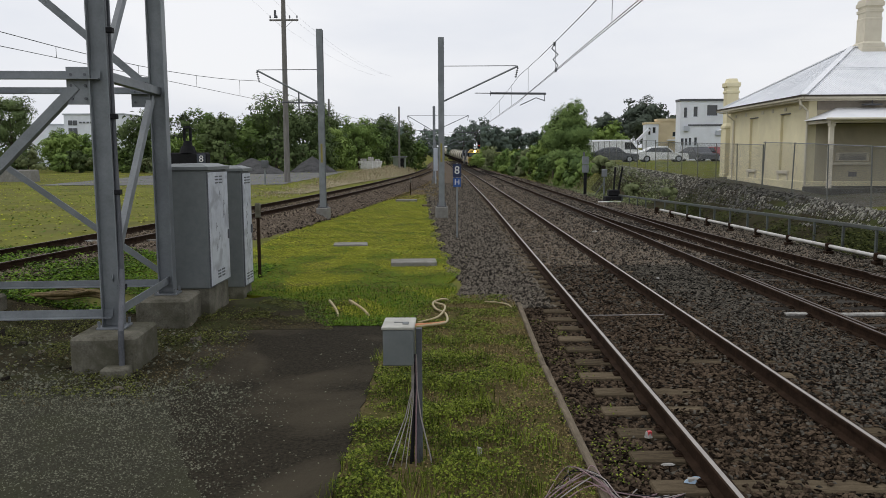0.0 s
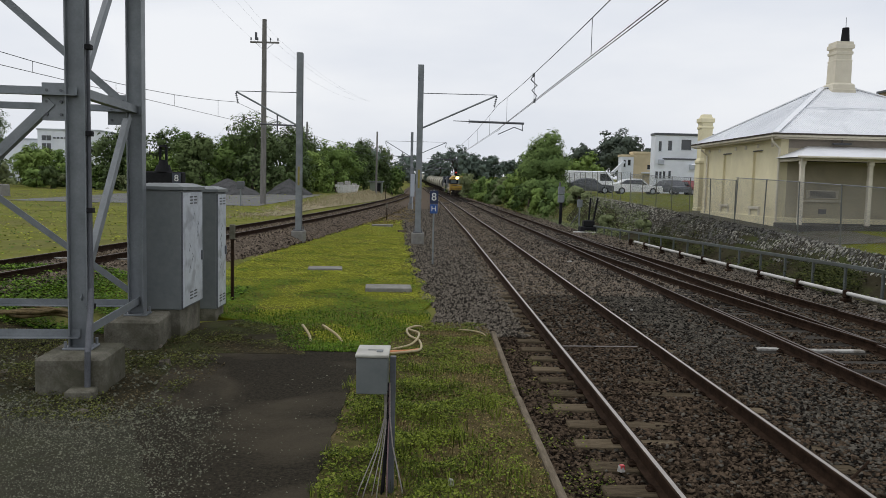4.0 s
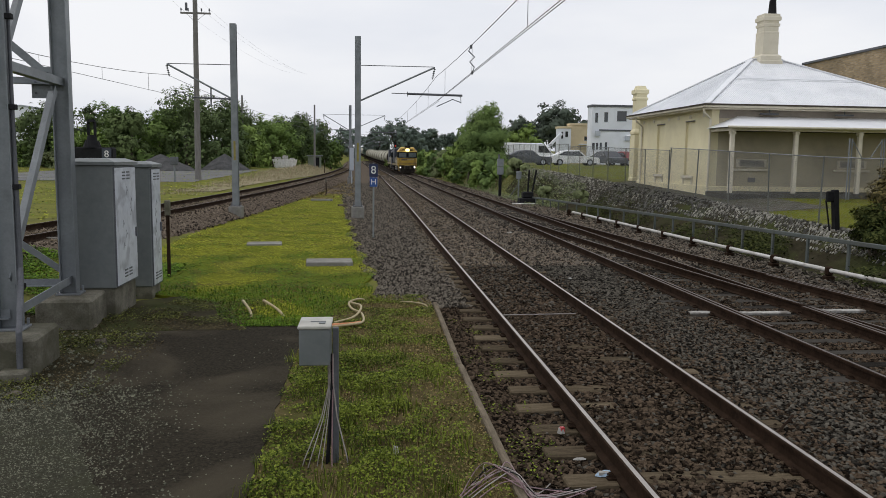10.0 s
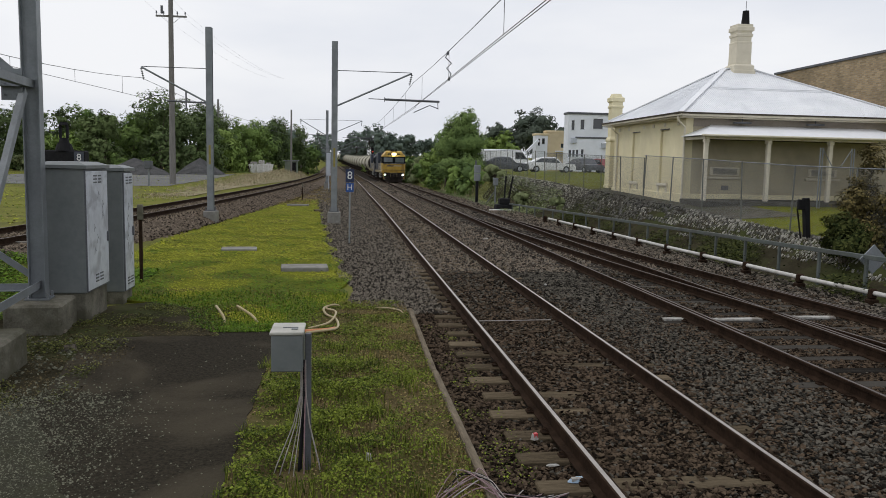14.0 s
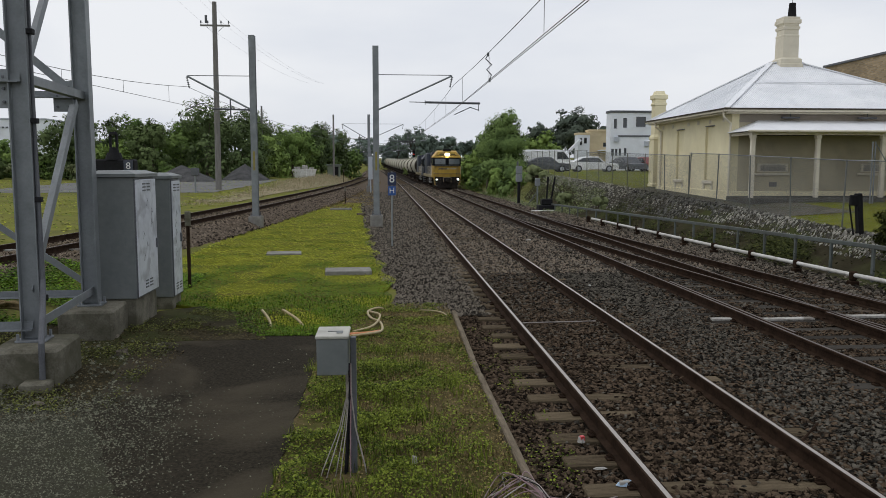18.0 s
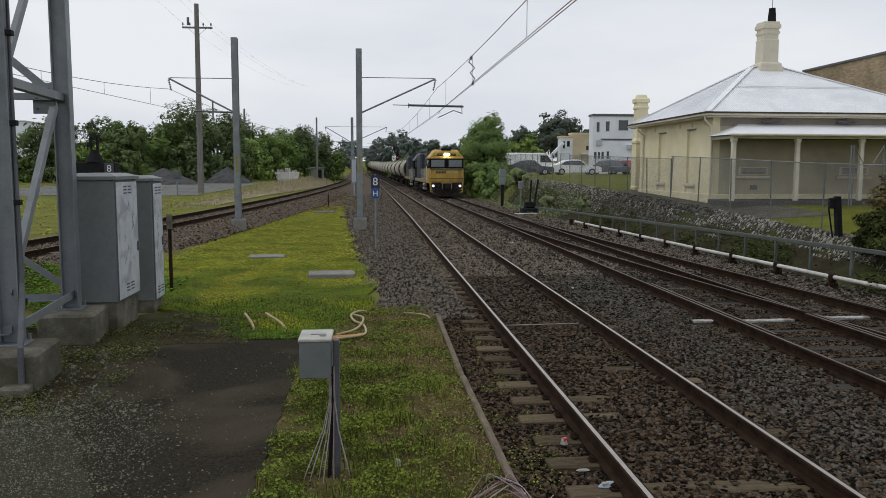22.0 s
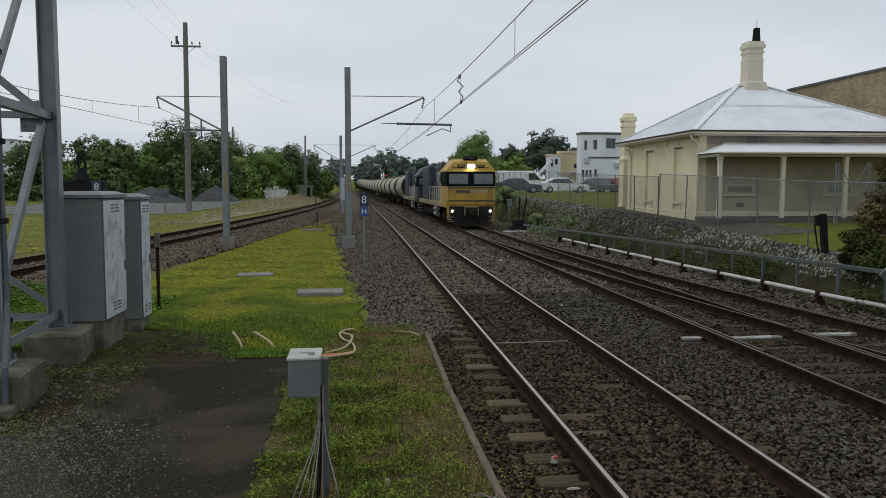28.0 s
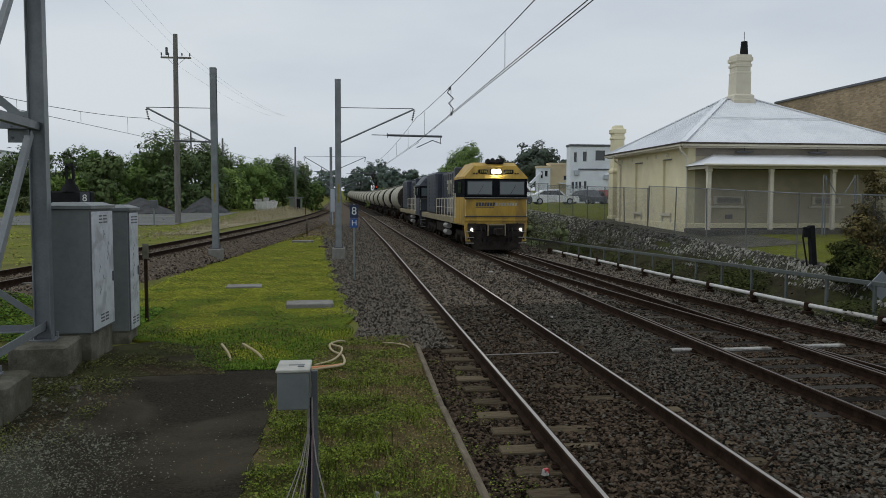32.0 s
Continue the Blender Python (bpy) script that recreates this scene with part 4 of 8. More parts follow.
# ---- overhead line masts and wires ----
def mast(x, y, h, arms, label, foot=True, z0=-0.2, group="overhead line masts"):
    """An H-section steel column with wire brackets; arms: +1 to the right, -1 to the left."""
    t = thing("catenary_mast", x, y, z0, label, "catenary mast", group)
    s = Shape()
    prof = [(-.12, -.13), (.12, -.13), (.12, -.115), (.006, -.115), (.006, .115), (.12, .115), (.12, .13), (-.12, .13), (-.12, .115), (-.006, .115), (-.006, -.115), (-.12, -.115)]
    s.loft([[(a, b, z) for a, b in prof] for z in (0.3, h)])
    part("column", s, "galv", t)
    if foot:
        f = Shape()
        f.box(-0.26, 0.26, -0.3, 0.3, -0.3, 0.52, 0.03)
        part("footing", f, "slabgrey", t, "pale concrete footing")
        bp = Shape()
        bp.box(-0.2, 0.2, -0.22, 0.22, 0.52, 0.55, 0.004)
        for bx in (-0.16, 0.16):
            for by in (-0.18, 0.18):
                bp.cyl((bx, by, 0.55), (bx, by, 0.68), 0.02, n=6)
        part("base_plate", bp, "galvdark", t)
    yl = Shape()
    yl.box(-0.04, 0.04, -0.136, -0.131, 2.35, 3.1)
    part("warning_strip", yl, "dullyellow", t)
    for d, reach, z_top, z_low, z_reg in arms:
        a = Shape()
        a.cyl((d * 0.1, 0, z_top), (d * (reach - 0.05), 0, z_top), 0.016, n=6)
        part("stay_rod", a, "galvdark", t)
        b = Shape()
        b.cyl((d * 0.1, 0, z_low), (d * reach, 0, z_top - 0.02), 0.035, n=8)
        part("bracket_tube", b, "galv", t)
        c = Shape()
        xm = d * (0.1 + (reach - 0.1) * 0.42)
        zm = z_low + (z_top - z_low) * 0.36
        if d > 0:
            c.cyl((xm, 0, z_reg), (d * (reach - 1.1), 0, z_reg - 0.01), 0.018, n=6)
            c.cyl((d * (reach - 1.1), 0, z_reg - 0.01), (d * (reach + 1.15), 0, z_reg - 0.04), 0.045, n=8)
            c.cyl((d * (reach - 1.1), 0, z_reg + 0.08), (d * (reach - 1.1), 0, z_reg - 0.12), 0.012, n=6)
        else:
            c.cyl((d * 0.1, 0, z_low - 0.02), (d * reach * 0.62, 0, z_low + 0.02), 0.035, n=8)
            c.cyl((d * reach * 0.35, 0, z_low + 0.4), (d * reach * 0.35, 0, z_low - 0.3), 0.03, n=6)
        reg = part("registration_tube", c, "galvdark", t)
        e = Shape()
        if d > 0:
            e.sweep([(d * (reach + 0.1), 0, z_reg - 0.5), (d * (reach + 0.75), 0, z_reg - 0.2), (d * (reach + 1.1), 0, z_reg - 0.32)], 0.02, 6)
            e.cyl((d * (reach + 1.08), 0, z_reg - 0.04), (d * (reach + 1.1), 0, z_reg - 0.34), 0.015, n=6)
        else:
            e.sweep([(d * reach * 0.62, 0, z_low), (d * reach * 0.8, 0, z_low + 0.22), (d * (reach + 0.1), 0, z_low - 0.05)], 0.02, 6)
        part("steady_arm", e, "galvdark", t)
        i = Shape()
        for k in range(5):
            z = z_top - 0.08 - 0.085 * k
            i.cyl((d * (reach - 0.02 * k), 0, z), (d * (reach - 0.02 * k), 0, z - 0.04), 0.05, 0.03, n=8)
        i.cyl((d * reach, 0, z_top), (d * (reach - 0.08), 0, z_top - 0.5), 0.012, n=5)
        part("insulator", i, "galvdark", t)
    return t


mast(-0.42, 32.4, 7.33, [(1, 3.1, 6.2, 4.8, 5.12)], "tall grey steel mast with a wire bracket over the near track")
mast(-5.25, 32.0, 7.62, [(-1, 2.55, 6.05, 4.75, 4.8)], "tall grey steel mast with a wire bracket over the curving track")
mast(-1.66, 75.0, 7.25, [(1, 3.25, 6.38, 4.95, 4.8), (-1, 2.5, 6.38, 4.95, 4.8)], "steel mast with brackets to both sides", z0=-0.1)
s = Shape()
s.box(-0.19, 0.19, -0.1, 0.1, 1.2, 3.3, 0.03)
s.box(-0.04, 0.04, 0.02, 0.1, -0.2, 1.2)
o = solid("track_circuit_case", s, "bldgrey", "tall pale grey case on a post beside a mast", "cabinet")
o.matrix_basis = pose(-1.50, 73.8, -0.1)
for yy, dx in ((115, -1.5), (150, -1.9), (188, -3.0), (230, -4.6)):
    mast(dx, yy, 7.0, [(1, 3.3, 5.7, 4.4, 4.7), (-1, 2.8, 5.7, 4.4, 4.5)], "distant steel mast with brackets to both sides", z0=float(climb(yy)) - 0.1)


def wire_run(name, z_con, z_sup, sag, knots, label, twin=0.0):
    """A contact wire with the catenary wire that carries it, span by span."""
    t = thing(name, 0, 0, 0, label, "overhead wire", "overhead wires")
    for a, b in zip(knots[:-1], knots[1:]):
        n = 12
        ys = [a[0] + (b[0] - a[0]) * i / n for i in range(n + 1)]
        xs = [a[1] + (b[1] - a[1]) * i / n for i in range(n + 1)]
        zc = [float(climb(y)) for y in ys]
        f = [i / n for i in range(n + 1)]
        up = [z_sup - 4 * sag * q * (1 - q) for q in f]
        s = Shape()
        s.sweep([(x, y, z_con + z) for x, y, z in zip(xs, ys, zc)], 0.008, 5)
        part("contact_wire", s, "galvdark", t)
        if twin:
            s = Shape()
            s.sweep([(x + twin * (1 - 0.5 * q), y, z_con + z + 0.03) for x, y, z, q in zip(xs, ys, zc, f)], 0.008, 5)
            part("contact_wire", s, "galvdark", t)
        s = Shape()
        s.sweep([(x, y, u + z) for x, y, u, z in zip(xs, ys, up, zc)], 0.009, 5)
        part("catenary_wire", s, "galvdark", t)
        for i in range(1, n, 2):
            d = Shape()
            d.cyl((xs[i], ys[i], z_con + zc[i]), (xs[i], ys[i], up[i] + zc[i]), 0.006, n=4)
            part("dropper", d, "galvdark", t)
    return t


wire_run("near_track_wires", 4.62, 5.62, 0.35, [(-12, 2.78), (32.4, 2.75), (75, 2.1), (100, 2.5), (138, 2.0), (180, 1.2), (225, -0.3)], "contact and catenary wires over the near track", 0.13)
wire_run("curving_track_wires", 4.68, 5.42, 0.5, [(-30, -15.0), (9.0, -10.2), (32.0, -7.8), (75, -4.6), (100, -4.1), (138, -4.0), (180, -4.6), (225, -6.0)], "contact and catenary wires over the curving track")


def wire_jumper():
    s = Shape()
    s.sweep([(2.78, 21.7, 5.36), (2.70, 21.6, 5.22), (2.86, 21.55, 5.06), (2.72, 21.5, 4.92), (2.84, 21.45, 4.78), (2.79, 21.4, 4.63)], 0.016, 6)
    s.box(2.76, 2.81, 21.36, 21.44, 4.58, 4.68, 0.005)
    s.box(2.75, 2.80, 21.66, 21.74, 5.30, 5.40, 0.005)
    return solid("wire_jumper", s, "galvdark", "short looped jumper cable between the overhead wires", "cable")


wire_jumper()


def power_pole():
    t = thing("power_pole", -12.55, 60, 0.25, "weathered timber power pole with a crossarm and insulators", "power pole")
    s = Shape()
    s.cyl((0, 0, -0.3), (0.05, 0, 14.0), 0.23, 0.16, n=14)
    part("pole", s, "wood", t)
    a = Shape()
    a.box(-1.0, 1.15, -0.07, 0.07, 12.25, 12.37, 0.01)
    arm = part("crossarm", a, "wood", t)
    for x in (-0.95, -0.45, 0.5, 1.05):
        i = Shape()
        i.cyl((x, 0, 12.37), (x, 0, 12.5), 0.02, n=6)
        i.cyl((x, 0, 12.48), (x, 0, 12.66), 0.06, 0.04, n=8)
        part("insulator", i, "galvdark", arm)
    b = Shape()
    b.cyl((-0.6, 0.1, 12.5), (-0.6, 0.1, 13.05), 0.09, n=8)
    part("fuse_switch", b, "galvdark", t)
    for x in (-0.6, 0.7):
        w = Shape()
        w.beam((0.03, 0.09, 11.7), (x, 0.09, 12.27), 0.03, 0.02)
        part("brace", w, "galvdark", t)
    for x, x2, z2 in ((-0.95, 3.0, 12.3), (0.5, 4.5, 12.3), (1.05, 5.0, 12.2)):
        s = Shape()
        s.sweep([(x + (x2 - x) * q, 40 * q, 12.6 + (z2 - 12.6) * q - 2.4 * q * (1 - q)) for q in [k / 8 for k in range(9)]], 0.005, 4)
        part("power_line", s, "galv", t)
        s = Shape()
        s.sweep([(x + 1.5 * q, -70 * q, 12.6 + 5 * q - 5 * q * (1 - q)) for q in [k / 8 for k in range(9)]], 0.005, 4)
        part("power_line", s, "galv", t)
    return t


power_pole()


def far_pole(x, y, z1, r, label):
    z = float(land(x, y))
    t = thing("power_pole", x, y, z, label, "power pole", "power poles")
    s = Shape()
    s.cyl((0, 0, -0.3), (0.03, 0, z1 - z), r, r * 0.75, n=10)
    part("pole", s, "wood", t)
    s = Shape()
    s.cyl((0.03, 0, z1 - z - 0.02), (0.03, 0, z1 - z + 0.06), r * 0.8, r * 0.6, n=10)
    part("cap", s, "galvdark", t)


far_pole(-17.0, 110, 10.4, 0.16, "weathered timber pole in front of the far trees")
far_pole(-7.3, 110, 9.3, 0.15, "thin grey timber pole near the lineside hut")


def edging():
    """Old timber planks that hold the lawn back from the ballast."""
    for y0, y1, tilt in ((4.6, 9.05, 0.4), (9.07, 13.1, -0.7)):
        s = Shape()
        s.box(-0.036, 0.036, -(y1 - y0) / 2, (y1 - y0) / 2, -0.2, 0.06, 0.012)
        o = solid("timber_edging", s, "timber", "weathered grey timber plank edging the lawn", "plank", "lawn edging")
        o.matrix_basis = pose(1.10, (y0 + y1) / 2, -0.17, 0, 0, tilt)


edging()


def slab(x, y, w, d, h, label, mat="slabgrey", rz=0.0, name="concrete_slab"):
    s = Shape()
    s.box(-w / 2, w / 2, -d / 2, d / 2, -0.1, h, 0.015)
    o = solid(name, s, mat, label, "slab", "cable pit covers")
    o.matrix_basis = pose(x, y, -0.15, 0, 0, rz)
    return o


slab(-0.90, 18.2, 1.06, 0.70, 0.09, "pale concrete slab lying at the lawn edge", rz=4)
slab(-2.90, 22.3, 0.96, 0.65, 0.05, "flat grey cable pit cover in the lawn", "slabgrey", rz=6)
slab(-2.6, 45.0, 1.2, 0.5, 0.10, "pale concrete slab far up the lawn", rz=0)
slab(-1.3, 40.2, 0.5, 0.14, 0.10, "short broken timber lying at the lawn edge", "timber", rz=35, name="timber_offcut")


def text(name, body, size, x, y, z, mat, parent, label=""):
    c = bpy.data.curves.new(name, "FONT")
    c.body, c.size, c.extrude = body, size, 0.002
    c.align_x, c.align_y = "CENTER", "CENTER"
    c.materials.append(M[mat])
    o = new(name, c)
    o.parent = parent
    o.matrix_basis = pose(x, y, z, 90, 0, 0)
    if label:
        o["label"] = label
    return o


def stop_sign():
    """Car-stop marker: a blue plate with an 8 over a smaller one with an H."""
    t = thing("platform_marker", 0.16, 24.2, -0.2, "blue signs reading 8 and H on a thin steel post", "sign")
    s = Shape()
    s.cyl((0, 0.03, -0.2), (0, 0.03, 2.36), 0.025, n=8)
    part("post", s, "galv", t)
    for z, w, h, mat, body, size in ((2.13, 0.26, 0.40, "blue", "8", 0.34), (1.77, 0.23, 0.28, "signblue", "H", 0.24)):
        s = Shape()
        s.box(-w / 2, w / 2, -0.008, 0.004, z - h / 2, z + h / 2, 0.003)
        p = part("plate", s, mat, t)
        text("figure", body, size, 0, -0.012, z, "white", p)
    return t


stop_sign()


def far_stop_sign():
    t = thing("platform_marker", -9.7, 30.5, 0.2, "small dark blue sign reading 8 on a thin post", "sign")
    s = Shape()
    s.cyl((0, 0.03, -0.2), (0, 0.03, 2.3), 0.025, n=8)
    part("post", s, "galv", t)
    s = Shape()
    s.box(-0.17, 0.17, -0.008, 0.004, 1.9, 2.32, 0.003)
    p = part("plate", s, "navy", t)
    text("figure", "8", 0.36, 0, -0.012, 2.11, "white", p)
    return t


far_stop_sign()


def far_signal(x, y, z_lamp):
    """A colour light signal on a post, showing red."""
    z0 = float(climb(y)) - 0.1
    t = thing("colour_light_signal", x, y, z0, "distant colour light signal showing red", "signal", "colour light signals")
    s = Shape()
    s.cyl((0, 0.1, -0.2), (0, 0.1, z_lamp - z0 + 0.9), 0.09, n=8)
    part("post", s, "galvdark", t)
    s = Shape()
    s.box(-0.3, 0.3, -0.12, 0.08, z_lamp - z0 - 0.6, z_lamp - z0 + 1.0, 0.05)
    part("head", s, "black", t)
    s = Shape()
    s.cyl((0, -0.2, z_lamp - z0), (0, -0.12, z_lamp - z0), 0.16, n=12)
    part("red_lamp", s, "redlamp", t, "lit red lamp")


far_signal(6.9, 200, 5.3)
far_signal(-7.0, 200, 5.4)


def shunt_signal():
    t = thing("shunt_signal", -10.32, 31.0, 0.52, "black dwarf signal beside the curving track", "signal")
    s = Shape()
    s.box(-0.12, 0.12, -0.12, 0.12, -0.9, 1.4, 0.02)
    part("post", s, "black", t)
    s = Shape()
    s.box(-0.9, 0.75, -0.25, 0.25, 1.4, 2.05, 0.05)
    part("case", s, "black", t)
    s = Shape()
    s.cyl((-0.05, 0, 2.03), (-0.05, 0, 2.3), 0.34, 0.24, n=14)
    s.cyl((-0.05, 0, 2.28), (-0.05, 0, 2.5), 0.2, 0.15, n=12)
    for x in (-0.17, 0.07):
        s.box(x - 0.04, x + 0.04, -0.06, 0.06, 2.5, 3.0, 0.01)
    s.cyl((-0.05, 0, 2.98), (-0.05, 0, 3.08), 0.16, 0.13, n=12)
    part("lamp_housing", s, "black", t)
    return t


shunt_signal()


def stake(x, y, h, label, z0=-0.15):
    t = thing("marker_stake", x, y, z0, label, "stake", "marker stakes")
    s = Shape()
    s.box(-0.03, 0.03, -0.03, 0.03, -0.2, h - 0.3, 0.005)
    part("shaft", s, "railside", t)
    s = Shape()
    s.box(-0.05, 0.05, -0.05, 0.05, h - 0.3, h, 0.008)
    part("cap", s, "concrete", t)
    return t


stake(-4.02, 16.2, 1.56, "rusty iron stake with a pale concrete top")
stake(-2.82, 53.8, 1.12, "rusty marker stake beside the curving track", -0.2)
stake(-5.15, 95.0, 1.35, "pale marker stake beside the curving track", 0.6)


def hose(name, pts, r, mat, label, n=8):
    s = Shape()
    out = []
    P = [Vector(p) for p in pts]
    for i in range(len(P) - 1):
        p0, p1, p2, p3 = P[max(i - 1, 0)], P[i], P[i + 1], P[min(i + 2, len(P) - 1)]
        for k in range(6):
            q = k / 6
            out.append(0.5 * ((2 * p1) + (p2 - p0) * q + (2 * p0 - 5 * p1 + 4 * p2 - p3) * q * q + (3 * p1 - p0 - 3 * p2 + p3) * q ** 3))
    out.append(P[-1])
    s.sweep(out, r, n)
    return solid(name, s, mat, label, "hose" if "hose" in name else "cable", smooth=True)


G = -0.14
hose("yellow_hose", [(-0.55, 11.3, G), (-0.32, 11.2, G + .05), (-0.09, 11.5, G + .03), (-0.11, 12.2, G + .02), (-0.27, 12.5, G + .04), (-0.32, 13.0, G + .05), (-0.17, 13.3, G + .05), (-0.08, 13.5, G)], 0.018, "hose", "faded yellow hose lying in a loop on the grass")
hose("yellow_hose", [(-0.52, 11.6, G), (-0.22, 11.9, G + .03), (-0.12, 12.6, G + .06), (-0.29, 13.0, G + .05), (-0.19, 13.6, G)], 0.017, "hose", "faded yellow hose coiled beside the junction box")
hose("orange_conduit", [(-0.68, 11.35, G), (-0.45, 11.3, G + .03), (-0.25, 11.35, G + .03), (-0.12, 11.6, G)], 0.028, "orange", "short length of orange conduit on the grass")
hose("yellow_hose", [(-1.80, 12.15, G - .03), (-1.86, 12.4, G + .03), (-2.0, 12.75, G + .10), (-2.07, 13.05, G + .07), (-2.03, 13.2, G - .04)], 0.021, "hose", "bent yellow hose end sticking out of the lawn")
hose("yellow_hose", [(-1.30, 12.15, G - .03), (-1.42, 12.4, G + .04), (-1.60, 12.65, G + .10), (-1.72, 12.95, G + .09), (-1.70, 13.15, G - .04)], 0.021, "hose", "second bent yellow hose end in the lawn")
hose("thin_cable", [(0.55, 13.3, G), (0.75, 13.15, G + .02), (0.92, 12.95, G + .02), (0.98, 12.8, G)], 0.011, "hose", "thin pale cable running to the timber edge")
rnd = random.Random(23)
for k in range(7):
    a, b, h = rnd.uniform(-.25, .25), rnd.uniform(-.2, .2), rnd.uniform(0.05, 0.2)
    hose("brown_hose", [(-7.5 + a, 12.6 + b, -0.1), (-6.9 + b, 12.9 + a, 0.5 * h), (-6.4 - a, 12.7 + 1.5 * b, h), (-5.9 + b, 12.95 - a, 0.6 * h), (-5.5 + a, 12.6 - b, -0.08)], 0.024, "rope", "brown rope-like hose heaped beside the tower")
rnd = random.Random(11)
for k in range(11):
    x0, y0 = 0.78 + rnd.uniform(-0.15, 0.12), 5.55 + rnd.uniform(-0.35, 0.35)
    hose("loose_cable", [(x0, y0, -0.13), (0.95 + rnd.uniform(-.05, .05), 5.75 + rnd.uniform(-.2, .3), -0.13 + rnd.uniform(0, .05)), (1.1, 5.65 + rnd.uniform(-.25, .3), -0.08 + rnd.uniform(0, .05)), (1.22, 5.45 + rnd.uniform(-.2, .1), -0.13), (1.35 + rnd.uniform(0, .4), 5.4 + rnd.uniform(-.25, .3), -0.17)], 0.0048, ("cable", "cablepink", "cablepink", "black")[k % 4], "cut signal cable sprawling over the timber edge", 6)
hose("crossing_cable", [(2.04, 12.0, -0.12), (2.35, 11.97, -0.11), (2.8, 12.04, -0.12), (3.3, 12.08, -0.12)], 0.008, "cable", "pale cable lying across the near track", 6)


s = Shape()
s.cyl((3.72, 6.63, -0.16), (4.0, 6.85, -0.06), 0.012, n=6)
solid("rusty_rod", s, "railside", "short rusty rod sticking out of the ballast", "rod")


def litter(name, x, y, w, d, h, mats, label, rz):
    t = thing(name, x, y, -0.15, label, "litter", "litter", rz=rz)
    s = Shape()
    rr = random.Random(name + str(x))
    n = 9
    r1 = [(w * (0.8 + 0.3 * rr.random()) * math.cos(i * 6.283 / n), d * (0.8 + 0.3 * rr.random()) * math.sin(i * 6.283 / n), 0.0) for i in range(n)]
    r2 = [(p[0] * 0.75, p[1] * 0.75, h * (0.6 + 0.6 * rr.random())) for p in r1]
    s.loft([r1, r2])
    part("wrapper", s, mats[0], t)
    if len(mats) > 1:
        s = Shape()
        s.box(-w * 0.55, w * 0.45, -d * 0.75, d * 0.2, h * 0.3, h * 1.22, 0.004)
        part("print", s, mats[1], t)


M["canred"] = material("red_print", (0.45, 0.04, 0.05), (0.6, 0.08, 0.08), 9, 0.4)
M["paleblue"] = material("pale_blue_print", (0.30, 0.42, 0.55), (0.42, 0.55, 0.68), 9, 0.5)
litter("drink_cup", 1.74, 6.75, 0.04, 0.035, 0.05, ("boardpale", "canred"), "crushed red and white paper cup on a sleeper", 20)
litter("plastic_bag", 1.84, 5.78, 0.085, 0.04, 0.03, ("paleblue", "boardpale"), "crumpled white and blue plastic bag beside the rail", 0)
litter("paper_scrap", 1.74, 6.12, 0.06, 0.025, 0.012, ("boardpale",), "scrap of pale paper on a sleeper", 0)
litter("paper_scrap", 4.2, 15.9, 0.04, 0.03, 0.03, ("boardpale",), "scrap of pale paper in the ballast", 0)
litter("paper_scrap", 4.75, 26.0, 0.11, 0.06, 0.04, ("boardpale",), "white scrap in the ballast between tracks", 0)
litter("paper_scrap", 0.22, 6.35, 0.03, 0.03, 0.06, ("boardpale",), "pale scrap caught in the grass", 0)
for x0, x1, y, r in ((5.25, 5.6, 12.25, 0), (5.95, 6.95, 12.2, 2), (7.5, 8.35, 12.35, -2)):
    s = Shape()
    s.box(-(x1 - x0) / 2, (x1 - x0) / 2, -0.07, 0.07, -0.05, 0.022, 0.008)
    o = solid("white_marker_board", s, "boardpale", "white painted timber marker across the points", "marker", "white markers")
    o.matrix_basis = pose((x0 + x1) / 2, y, -0.155, 0, 0, r)
s = Shape()
s.box(-1.0, 1.0, -0.08, 0.08, -0.05, 0.04, 0.008)
o = solid("white_marker_board", s, "boardpale", "white painted timber marker across the curving track", "marker", "white markers")
o.matrix_basis = pose(-8.4, 19.7, 0.255, 0, 0, 3)


# ---- the station house ----
HX0, HX1, HY0, HY1, HZ = 13.40, 22.9, 30.0, 38.3, 1.12


